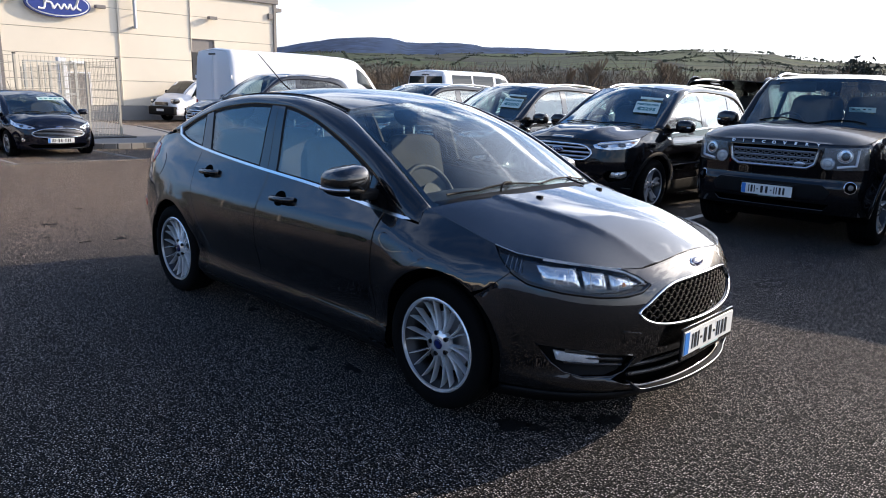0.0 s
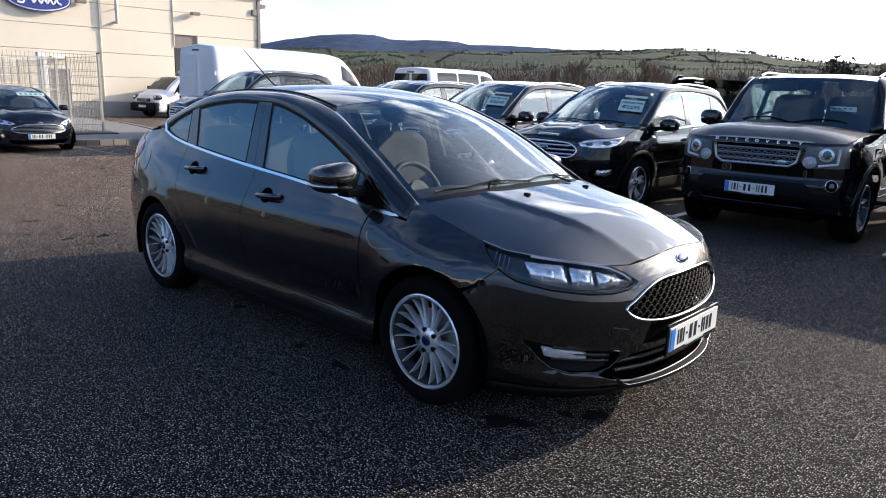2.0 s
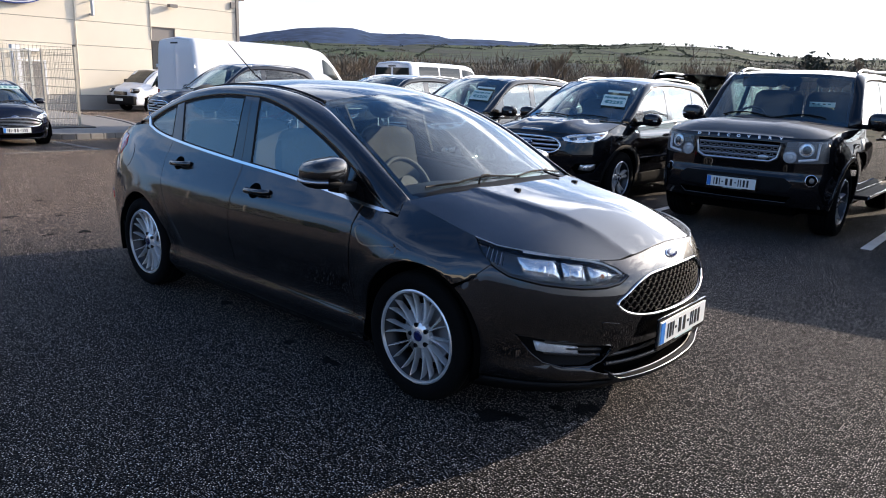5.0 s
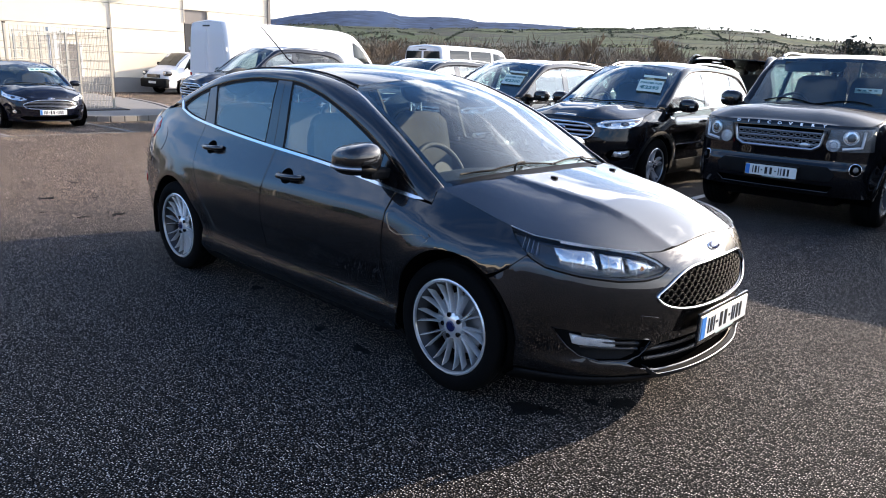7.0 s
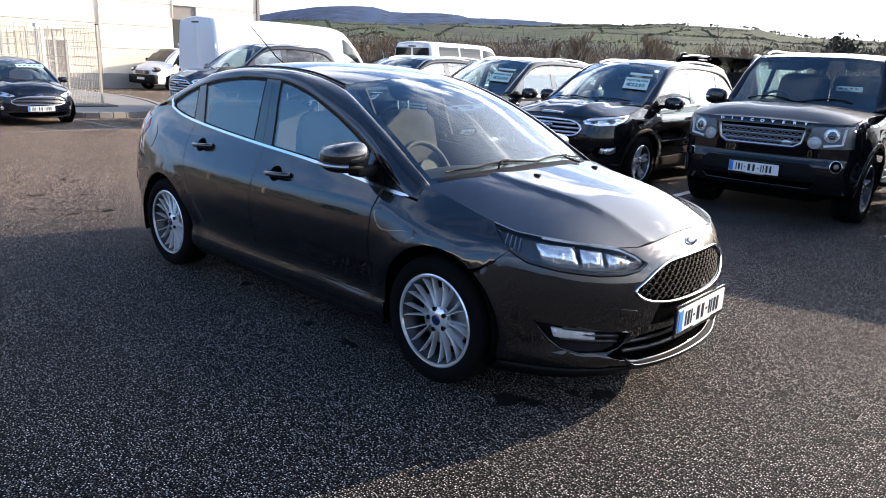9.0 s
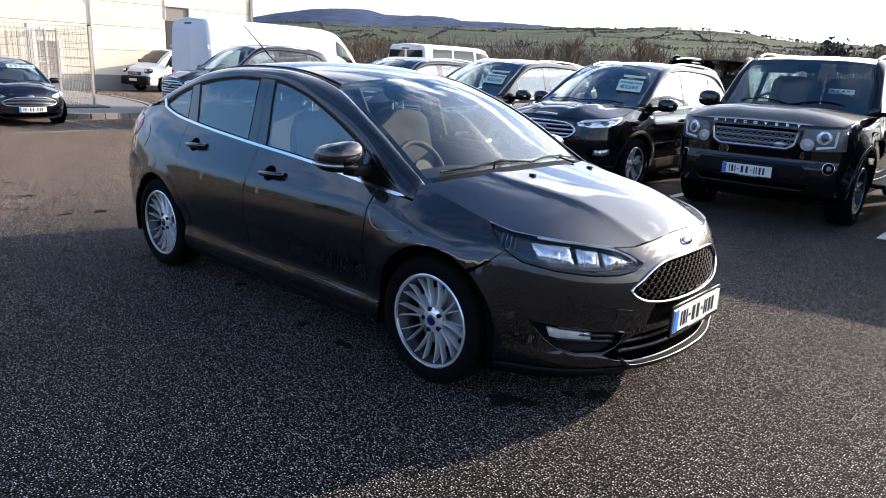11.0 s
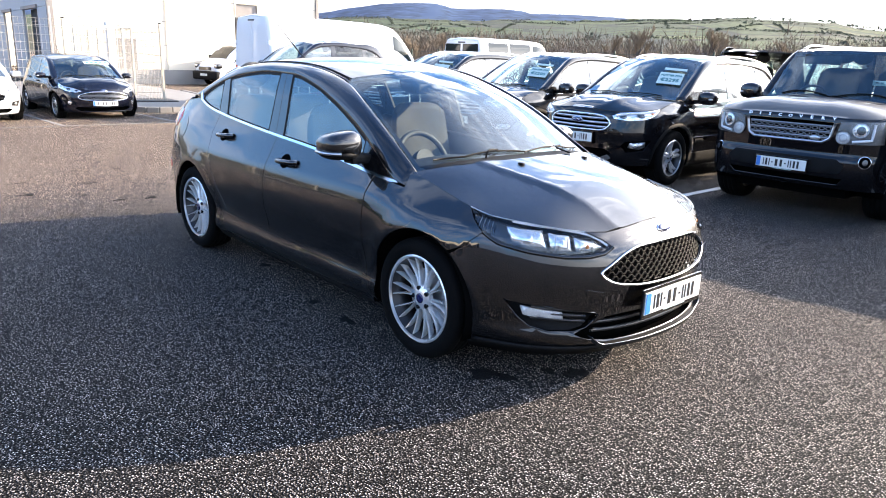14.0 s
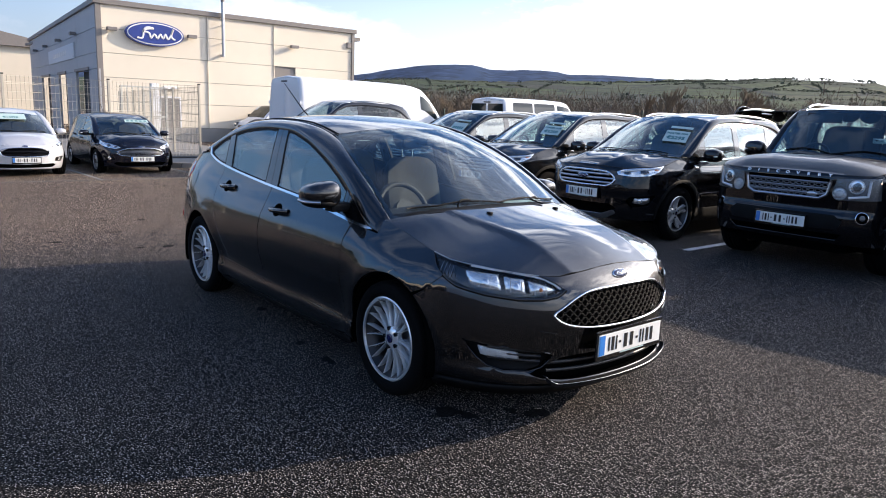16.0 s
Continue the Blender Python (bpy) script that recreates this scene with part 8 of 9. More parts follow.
def on_return(x, z, ln, ht, th, out=0.0):
    """A box on the return wall; x: world x of its middle."""
    t = (x - S0.x) / sd.x
    c = S0 + sd * t + sn * out
    return box(0, 0, 0, ln, th, ht, pose(c.x, c.y, z, 0, 0, ang_))


openings = [(-36.0, -40.3), (-44.3, -47.6), (-52.0, -57.0)]
# near-black sheets added behind the openings to paint the unlit inside
for a, b in openings:
    part("interior_shade", on_return((a + b) / 2, (ZB - 0.3 + 2.70) / 2, abs(a - b) + 1.2, 3.0 - ZB, 0.06, -0.45), M_DARK, house)
edges_ = [-33.4] + [e for o in openings for e in o] + [-64.5]
for k in range(0, len(edges_), 2):
    a, b = edges_[k], edges_[k + 1]
    part("cladding_panel", on_return((a + b) / 2, (ZB - 0.3 + 2.68) / 2, abs(a - b) - 0.02, 2.68 - ZB + 0.3, 0.12), M_CLAD2, house, bevel=0.008)
for k in range(5):
    a = -33.45 - k * 6.2
    for z0, z1 in ((2.70, 3.45), (3.47, 4.60), (4.62, WTOP)):
        part("cladding_panel", on_return(a - 3.1, (z0 + z1) / 2, 6.17, z1 - z0, 0.12), M_CLAD2, house, bevel=0.008)
part("parapet_cap", on_return(-49, WTOP + 0.10, 31.5, 0.24, 0.36), M_FLASH, house, bevel=0.02)
for a, b in openings:
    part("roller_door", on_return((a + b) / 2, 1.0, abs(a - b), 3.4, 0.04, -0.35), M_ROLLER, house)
    part("door_lintel", on_return((a + b) / 2, 2.74, abs(a - b) + 0.3, 0.16, 0.24, 0.02), M_FLASH, house, bevel=0.01)
    for k in range(5):
        part("door_rib", on_return((a + b) / 2, -0.3 + k * 0.6, abs(a - b) - 0.1, 0.03, 0.05, -0.32), M_FLASH, house)
part("faded_sign", on_return(-46, 3.85, 11.5, 0.85, 0.06, 0.10), M_FADED, house, "faded white sign board", bevel=0.01)
for k in range(7):
    part("sign_bar", on_return(-43.5 - k * 0.9, 3.85, 0.55, 0.26, 0.02, 0.135), M_SIGNWH, house)
part("roof", box(-49.5, 16, WTOP - 0.25, 31, 13.0, 0.2), M_FLASH, house)


def floodlight(m):
    f = new("floodlight")
    f.parent = house
    f.matrix_basis = m
    part("bracket", cyl((0, 0, 0), (0.12, 0, 0.03), 0.025, 8), M_FLASH, f)
    part("lamp_head", box(0.26, 0, 0.0, 0.30, 0.46, 0.16), M_FLASH, f, bevel=0.03)
    part("lamp_glass", box(0.26, 0, -0.085, 0.24, 0.38, 0.03), M_LENS, f)


for y in (7.85, 11.75, 17.6):
    floodlight(pose(WX, y, 4.58))
for x in (-39.5, -45.6, -52.3, -58.5):
    t = (x - S0.x) / sd.x
    c = S0 + sd * t
    floodlight(pose(c.x, c.y, 4.68, 0, 0, math.degrees(math.atan2(sn.y, sn.x))))
flue = new("flue_pipe")
flue.parent = house
part("pipe", cyl((WX + 0.30, 13.40, 3.72), (WX + 0.30, 13.40, 6.5), 0.085, 12), M_GALV, flue)
part("cowl", cyl((WX + 0.30, 13.40, 6.46), (WX + 0.30, 13.40, 6.66), 0.10, 12), M_FLASH, flue)
part("elbow", cyl((WX, 13.40, 3.78), (WX + 0.34, 13.40, 3.74), 0.065, 12), M_GALV, flue)
for z in (4.4, 5.3):
    part("pipe_clip", box(WX + 0.16, 13.40, z, 0.32, 0.05, 0.04), M_GALV, flue)
part("alarm_box", box(WX + 0.05, WY1 - 0.35, 5.0, 0.14, 0.28, 0.32), M_FLASH, house, bevel=0.02)
# oval sign: white rim, blue field and a plain flowing stroke
sgn_ = new("oval_sign")
sgn_.parent = house
tagged(sgn_, "blue oval sign with white rim and white stroke")
sc = Vector((WX + 0.16, 9.90, 4.52))
for a, b, th, mt, nm, off in ((1.42, 0.585, 0.20, M_SIGNBL, "sign_body", 0.0), (1.36, 0.53, 0.02, M_SIGNWH, "sign_rim", 0.115), (1.30, 0.475, 0.02, M_SIGNBL, "sign_field", 0.14)):
    bm = bmesh.new()
    mm = Matrix.Translation(sc + Vector((off, 0, 0))) @ Matrix.Rotation(radians(90), 4, "Y") @ Matrix.Diagonal((b, a, 1, 1))
    bmesh.ops.create_cone(bm, cap_ends=True, segments=56, radius1=1.0, radius2=1.0, depth=th, matrix=mm)
    part(nm, bm, mt, sgn_)
stroke = spline([(-0.80, -0.22), (-0.62, -0.24), (-0.52, 0.10), (-0.40, 0.26), (-0.10, 0.24), (-0.35, 0.20), (-0.55, 0.05), (-0.30, 0.02), (-0.22, -0.20), (-0.05, -0.02), (0.06, -0.20), (0.20, 0.0), (0.30, -0.18), (0.42, 0.02), (0.50, -0.18), (0.66, 0.0), (0.78, 0.28), (0.70, -0.10), (0.86, -0.20)], 120)
tube("sign_stroke", [(sc.x + 0.16, sc.y + a * 1.12, sc.z + b * 1.05) for a, b in stroke], 0.048, M_SIGNWH, sgn_, n=6, flat=0.5, up=(1, 0, 0))

# far neighbour building
nb = new("neighbour_building")
tagged(nb, "pale cream gabled industrial unit beyond the workshop", "building")
part("wall", box(-75, 4.0, 2.2, 14, 18, 7.2), M_CLAD, nb, bevel=0.02)
bm = bmesh.new()
for p in ((-82.5, -5.4, 5.8), (-67.5, -5.4, 5.8), (-67.5, 4, 7.6), (-82.5, 4, 7.6), (-67.5, 13.4, 5.8), (-82.5, 13.4, 5.8)):
    bm.verts.new(p)
bm.verts.ensure_lookup_table()
for f in ((0, 1, 2, 3), (3, 2, 4, 5), (1, 4, 2), (0, 3, 5)):
    bm.faces.new([bm.verts[i] for i in f])
part("roof", bm, M_FLASH, nb)

# ---- mesh fence on the footpath ----
FX, FY = -17.2, 5.15
fence = new("mesh_fence")
tagged(fence, "grey green welded wire mesh fence with steel posts on the footpath", "fence", kind="structure")
M_WIRE = material("fence wire", (0.50, 0.45, 0.36), 0.5, 0.0, vary=0.15)
for y in np.arange(FY, -14, -2.55):
    zb = ground_z(FX, y) + 0.10
    part("post", box(FX, y, zb + 1.08, 0.06, 0.06, 2.2), M_WIRE, fence, bevel=0.006)
    part("post_cap", box(FX, y, zb + 2.19, 0.075, 0.075, 0.03), M_PLASTIC, fence, bevel=0.008)
    y1 = y - 2.50
    vert = [[(FX + 0.04, yy, zb + 0.06), (FX + 0.04, yy, zb + 2.16)] for yy in np.arange(y - 0.05, y1, -0.10)]
    bars("mesh_wire", vert, 0.0045, M_WIRE, fence, n=4)
    hor = []
    for z in (0.06, 0.26, 0.46, 0.66, 0.70, 0.90, 1.10, 1.30, 1.34, 1.54, 1.74, 1.94, 1.98, 2.14):
        dx = 0.05 if z in (0.66, 0.70, 1.30, 1.34, 1.94, 1.98) else 0.035
        hor.append([(FX + dx, y - 0.02, zb + z), (FX + dx, y1, zb + z)])
    bars("mesh_rail", hor, 0.005, M_WIRE, fence, n=4)
# return towards the wall
for k in range(4):
    x0 = FX - k * 3.0
    zb = ground_z(x0 - 3, FY) + 0.10
    part("post", box(x0 - 3.0, FY + 0.25 * (k + 1), zb + 1.08, 0.06, 0.06, 2.2), M_WIRE, fence, bevel=0.006)
    ya, yb = FY + 0.25 * k, FY + 0.25 * (k + 1)
    hor = [[(x0, ya, zb + z), (x0 - 3, yb, zb + z)] for z in (0.06, 0.46, 0.7, 1.1, 1.34, 1.74, 1.98, 2.14)]
    bars("mesh_rail", hor, 0.005, M_WIRE, fence, n=4)
    vert = [[(x0 - 3 * t, ya + (yb - ya) * t, zb + 0.06), (x0 - 3 * t, ya + (yb - ya) * t, zb + 2.16)] for t in np.linspace(0, 1, 22)]
    bars("mesh_wire", vert, 0.0045, M_WIRE, fence, n=4)
M_GRAVEL = material("dark gravel", (0.07, 0.068, 0.065), 0.95, vary=0.5, vscale=25, bump=0.9, bscale=45)
sheet_on_ground("gravel_strip", [(FX - 0.9, -13.5), (FX + 0.55, -13.5), (FX + 0.55, FY + 0.2), (FX - 0.9, FY + 0.4)], M_GRAVEL, 0.15, "dark loose gravel strip under the fence", step=0.6, category="gravel")
# steel framed gate behind the fence
gate = new("steel_gate")
tagged(gate, "pale steel framed double gate with mesh infill", "gate")
M_GATE = material("gate steel", (0.50, 0.49, 0.44), 0.5, 0.5, vary=0.12)
gx, gy0, gy1 = -26.3, 5.43, 7.2
gz = ground_z(gx, 8) + 0.14
for y in (gy0, (gy0 + gy1) / 2 - 0.03, gy1):
    part("gate_post", box(gx, y, gz + 1.15, 0.09, 0.09, 2.3), M_GATE, gate, bevel=0.008)
part("gate_post", box(gx - 1.5, gy1, gz + 1.25, 0.30, 0.30, 2.5), M_SIGNWH, gate, bevel=0.02)
for z in (0.12, 1.1, 2.28):
    part("gate_rail", box(gx, (gy0 + gy1) / 2, gz + z, 0.06, gy1 - gy0, 0.06), M_GATE, gate, bevel=0.006)
for y in np.linspace(gy0, gy1, 9)[1:-1]:
    part("gate_bar", box(gx, y, gz + 1.2, 0.035, 0.035, 2.15), M_GATE, gate)
part("gate_lock", box(gx + 0.05, (gy0 + gy1) / 2, gz + 1.05, 0.08, 0.22, 0.10), M_FLASH, gate, bevel=0.01)
dr = new("wall_door")
dr.parent = house
part("door_leaf", box(WX + 0.03, 10.6, ZB + 1.15, 0.06, 0.95, 2.1), M_FLASH, dr, bevel=0.01)
part("door_frame", box(WX + 0.02, 11.12, ZB + 1.15, 0.10, 0.08, 2.2), M_SIGNWH, dr)
part("door_frame", box(WX + 0.02, 10.08, ZB + 1.15, 0.10, 0.08, 2.2), M_SIGNWH, dr)
part("door_frame", box(WX + 0.02, 10.6, ZB + 2.27, 0.10, 1.12, 0.08), M_SIGNWH, dr)
part("door_canopy", box(WX + 0.12, 10.6, ZB + 2.75, 0.3, 0.7, 0.12), M_SIGNWH, dr, bevel=0.01)

# ---- hills and trees ----
def land_material(name, cols, scale, hedge, bump=0.0):
    """Patchwork of fields with dark hedges between them, or open moor."""
    m = bpy.data.materials.new(name)
    m.use_nodes = True
    n, l = m.node_tree.nodes, m.node_tree.links
    b = n["Principled BSDF"]
    b.inputs["Roughness"].default_value = 0.95
    b.inputs["Specular IOR Level"].default_value = 0.1
    co = n.new("ShaderNodeTexCoord")
    mp = n.new("ShaderNodeMapping")
    mp.inputs["Scale"].default_value = (scale, scale, scale * 2.5)
    nz = n.new("ShaderNodeTexNoise")
    nz.inputs["Scale"].default_value = 3.0
    nz.inputs["Detail"].default_value = 8
    wv = n.new("ShaderNodeMix")
    wv.data_type = "VECTOR"
    wv.inputs[0].default_value = 0.06
    v = n.new("ShaderNodeTexVoronoi")
    e = n.new("ShaderNodeTexVoronoi")
    e.feature = "DISTANCE_TO_EDGE"
    for t in (v, e):
        t.inputs["Scale"].default_value = 1.0
    l.new(co.outputs["Object"], mp.inputs["Vector"])
    l.new(mp.outputs["Vector"], nz.inputs["Vector"])
    l.new(mp.outputs["Vector"], wv.inputs[4])
    l.new(nz.outputs["Color"], wv.inputs[5])
    l.new(wv.outputs[1], v.inputs["Vector"])
    l.new(wv.outputs[1], e.inputs["Vector"])
    sp = n.new("ShaderNodeSeparateColor")
    l.new(v.outputs["Color"], sp.inputs["Color"])
    r = n.new("ShaderNodeValToRGB")
    r.color_ramp.elements[0].color = (*cols[0], 1)
    r.color_ramp.elements[1].color = (*cols[-1], 1)
    for i, c in enumerate(cols[1:-1]):
        el = r.color_ramp.elements.new((i + 1) / (len(cols) - 1))
        el.color = (*c, 1)
    l.new(sp.outputs["Red"], r.inputs["Fac"])
    n2 = n.new("ShaderNodeTexNoise")
    n2.inputs["Scale"].default_value = 14.0
    n2.inputs["Detail"].default_value = 8
    l.new(mp.outputs["Vector"], n2.inputs["Vector"])
    r2 = n.new("ShaderNodeValToRGB")
    r2.color_ramp.elements[0].position, r2.color_ramp.elements[0].color = 0.35, (0.55, 0.55, 0.55, 1)
    r2.color_ramp.elements[1].position, r2.color_ramp.elements[1].color = 0.7, (1.2, 1.2, 1.2, 1)
    l.new(n2.outputs["Fac"], r2.inputs["Fac"])
    mu = n.new("ShaderNodeMix")
    mu.data_type, mu.blend_type = "RGBA", "MULTIPLY"
    mu.inputs[0].default_value = 1.0
    l.new(r.outputs["Color"], mu.inputs[6])
    l.new(r2.outputs["Color"], mu.inputs[7])
    hd = n.new("ShaderNodeMapRange")
    hd.inputs["From Min"].default_value, hd.inputs["From Max"].default_value = 0.02, 0.05
    l.new(e.outputs["Distance"], hd.inputs["Value"])
    hm = n.new("ShaderNodeMix")
    hm.data_type = "RGBA"
    hm.inputs[6].default_value = (*hedge, 1)
    l.new(hd.outputs["Result"], hm.inputs[0])
    l.new(mu.outputs[2], hm.inputs[7])
    l.new(hm.outputs[2], b.inputs["Base Color"])
    return m


CAM0 = Vector((3.53, -3.15))


def hill(name, crest, d0, d1, mat, label, rough, nz=26, seed=0):
    """A hill seen from the yard: crest heights in degrees by bearing (degrees from +x), rising from d0 to d1 metres away."""
    f = pchip(crest)
    bs = np.linspace(crest[0][0], crest[-1][0], 240)
    v, fc = [], []
    for i, b in enumerate(bs):
        top = d1 * math.tan(radians(float(f(b))))
        for k in range(nz + 4):
            t = min(1.0, k / nz)
            d = d0 + (d1 - d0) * t + max(0, k - nz) * 0.10 * d1
            x, y = CAM0.x + d * math.cos(radians(b)), CAM0.y + d * math.sin(radians(b))
            h = top * (t ** 1.15) * (1 - 0.25 * max(0, k - nz))
            h += rough * t * (noise.fractal(Vector((x / 260 + seed, y / 260, 0.3)), 0.9, 2.0, 5) * 0.5 if t < 1 else 0.35 * noise.fractal(Vector((b * 1.7, seed, 0.0)), 0.8, 2.0, 6))
            v.append((x, y, max(-1.5, h + 1.5 * t - 1.4)))
    n = nz + 4
    for i in range(len(bs) - 1):
        for k in range(n - 1):
            fc.append((i * n + k, (i + 1) * n + k, (i + 1) * n + k + 1, i * n + k + 1))
    return tagged(link_mesh(name, v, fc, mat), label, "hill", kind="structure")


# moor colours shifted to blue, so the haze of distance is painted in
M_MOOR_HAZE = land_material("moorland", [(0.042, 0.074, 0.140), (0.036, 0.068, 0.132), (0.054, 0.084, 0.146)], 0.0011, (0.042, 0.072, 0.135))
M_FIELD = land_material("fields", [(0.055, 0.070, 0.046), (0.085, 0.110, 0.048), (0.060, 0.064, 0.050), (0.072, 0.098, 0.046), (0.056, 0.060, 0.050), (0.115, 0.135, 0.055)], 0.008, (0.030, 0.036, 0.030))
M_SCRUB = land_material("scrub", [(0.085, 0.076, 0.05), (0.068, 0.07, 0.048), (0.10, 0.085, 0.056)], 0.03, (0.04, 0.04, 0.03))
MOUNTAIN_CREST = [(50, 2.0), (95, 2.2), (112, 2.6), (120, 3.1), (124.6, 3.33), (128.7, 3.45), (130.9, 3.40), (131.2, 3.52), (133.7, 3.66), (136.6, 3.56), (138.4, 3.88), (139.8, 3.87), (142.2, 3.71), (144.4, 3.36), (146.6, 2.91), (152, 2.2), (170, 2.5), (210, 1.8)]
HILL_CREST = [(40, 2.2), (85, 2.5), (98, 2.6), (103, 2.65), (105, 2.72), (107, 2.82), (108.7, 3.03), (109.5, 3.2), (111.4, 3.3), (113.6, 3.36), (116.2, 3.48), (119.1, 3.33), (121, 3.34), (124, 3.22), (125.2, 3.12), (128.6, 3.0), (131.5, 2.92), (136.6, 2.75), (142.2, 2.70), (146.3, 2.45), (152, 2.0), (170, 1.6), (210, 1.5)]
hill("backdrop_mountain", MOUNTAIN_CREST, 2300, 3900, M_MOOR_HAZE, "moorland mountain on the skyline, its blue grey colour painted as distance haze", 9, seed=3)
hill("backdrop_hill", HILL_CREST, 330, 1500, M_FIELD, "green hillside of small fields and dark hedgerows", 12, seed=9)
hill("backdrop_scrub", [(40, 1.3), (95, 1.35), (110, 1.2), (125, 1.05), (140, 0.95), (155, 0.8), (210, 0.8)], 120, 420, M_SCRUB, "brown winter scrub and hedges beyond the yard", 5, seed=21)

M_BARK = material("winter bark", (0.11, 0.09, 0.07), 0.9, vary=0.3, vscale=4)
M_TWIG = material("winter twigs", (0.19, 0.14, 0.09), 0.9, vary=0.35, vscale=0.6)
M_WOOD = material("bare woodland", (0.13, 0.10, 0.07), 0.95, vary=0.45, vscale=0.08)
M_HHEDGE = material("hillside hedge", (0.058, 0.070, 0.046), 0.95, vary=0.4, vscale=0.05)
M_EVER = material("dark evergreen", (0.035, 0.042, 0.028), 0.9, vary=0.4, vscale=1.5)


def grow(seed, height, spread, bushy=1.0):
    """Limb and twig segments of a bare winter tree: two lists of (a, b, r0, r1)."""
    g = random.Random(seed)
    limbs, twigs = [], []

    def limb(p, d, ln, r, depth):
        q = p + d * ln
        (limbs if depth < 3 else twigs).append((p, q, r, r * 0.68))
        if depth >= 6:
            return
        n = (3 if depth else 4) if depth < 4 else 3
        for i in range(n):
            t = g.uniform(0.45, 1.0) if depth < 5 else g.uniform(0.2, 1.0)
            o = p.lerp(q, t)
            a = g.uniform(0, 6.283)
            side = Vector((math.cos(a), math.sin(a), 0))
            nd = (d * (1.0 if i else 1.5) + side * g.uniform(0.45, 1.0) * spread + Vector((0, 0, 0.25))).normalized()
            limb(o, nd, ln * g.uniform(0.52, 0.78), r * (0.55 if i else 0.7), depth + 1)
    stems = 1 if bushy < 1.5 else 4
    for s in range(stems):
        a = g.uniform(0, 6.283)
        limb(Vector((0.3 * s * math.cos(a), 0.3 * s * math.sin(a), 0)), Vector((0.12 * math.cos(a) * stems, 0.12 * math.sin(a) * stems, 1)).normalized(), height * (0.30 if stems == 1 else 0.24), 0.022 * height / stems ** 0.5, 0)
    return limbs, twigs


def sticks(segs, n, rmin):
    v, f = [], []
    for p, q, r0, r1 in segs:
        d = (q - p).normalized()
        s = d.cross(Vector((0.3, 0.7, 0.64))).normalized()
        u = d.cross(s)
        b = len(v)
        for c, r in ((p, max(rmin, r0)), (q, max(rmin * 0.7, r1))):
            v += [c + (s * math.cos(2 * math.pi * k / n) + u * math.sin(2 * math.pi * k / n)) * r for k in range(n)]
        f += [(b + k, b + (k + 1) % n, b + n + (k + 1) % n, b + n + k) for k in range(n)]
    return v, f


def make_tree(seed, height, spread, bushy, label):
    e = new("bare_tree")
    tagged(e, label, "tree", "winter trees")
    a, b = grow(seed, height, spread, bushy)
    v, f = sticks(a, 6, 0.03)
    link_mesh("trunk", v, f, M_BARK, e)
    v, f = sticks(b, 3, 0.014)
    link_mesh("crown", v, f, M_TWIG, e, smooth=False)
    return e


protos = [make_tree(11, 9, 0.55, 1, "bare brown winter tree in the hedge line"), make_tree(12, 7.5, 0.8, 1, "bare spreading winter tree in the hedge line"), make_tree(13, 5, 0.9, 2, "bare brown winter shrub by the boundary"), make_tree(14, 8, 0.4, 1, "slim bare winter tree in the hedge line"), make_tree(15, 4.5, 1.1, 2, "dense bare winter shrub by the boundary")]
g = random.Random(77)
first = True
placed = []
for i in range(150):
    b = g.uniform(84, 148)
    d = g.choice((58, 70, 85, 105, 130)) * g.uniform(0.85, 1.15)
    x, y = CAM0.x + d * math.cos(radians(b)), CAM0.y + d * math.sin(radians(b))
    k = g.choice((0, 1, 2, 2, 3, 4, 4, 2))
    if d < 75 and k in (0, 1) and g.random() < 0.6:
        k = 2
    s = g.uniform(0.6, 1.0) * (0.75 if d < 75 else 1.05)
    mt = pose(x, y, ground_z(x, y) - 0.2, 0, 0, g.uniform(0, 360))
    ob = copy_thing(protos[k], mt)
    ob.scale = (s * g.uniform(1.0, 1.5), s * g.uniform(1.0, 1.5), s)
for k, pr in enumerate(protos):
    b, d = 96 + 9 * k, 66
    pr.matrix_basis = pose(CAM0.x + d * math.cos(radians(b)), CAM0.y + d * math.sin(radians(b)), -1.4)


def evergreen(x, y, h, seed):
    """A dark round-headed tree: trunk and a crown of many leaf clumps."""
    gg = random.Random(seed)
    e = new("evergreen_tree")
    tagged(e, "dark dense evergreen tree on the skyline", "tree", "dark trees")
    e.matrix_basis = pose(x, y, ground_z(x, y))
    part("trunk", cyl((0, 0, 0), (0, 0, h * 0.5), 0.03 * h, 8, r2=0.015 * h), M_BARK, e)
    v, f = [], []
    for i in range(900):
        a, c = gg.uniform(0, 6.283), gg.uniform(-1, 1)
        r = h * 0.33 * gg.uniform(0.45, 1.0) * (1 + 0.25 * math.sin(3 * a + seed))
        q = Vector((r * math.cos(a) * math.sqrt(1 - c * c), r * math.sin(a) * math.sqrt(1 - c * c), h * 0.62 + r * c * 1.05))
        s = h * 0.045
        b = len(v)
        for k in range(4):
            v.append(q + Vector((gg.uniform(-s, s), gg.uniform(-s, s), gg.uniform(-s, s))))
        f += [(b, b + 1, b + 2), (b, b + 2, b + 3), (b + 1, b + 3, b + 2)]
    link_mesh("crown", v, f, M_EVER, e, smooth=False)


for b, d, h in ((104.3, 150, 10.0), (106.5, 165, 7), (102.3, 160, 8), (109, 170, 5.5), (97, 150, 8), (95, 140, 8), (124, 190, 7), (129, 210, 6), (134, 200, 7), (139, 190, 7)):
    evergreen(CAM0.x + d * math.cos(radians(b)), CAM0.y + d * math.sin(radians(b)), h, int(b * 10))

# hedgerows in lines and copses on the hillside
crest_ = pchip(HILL_CREST)


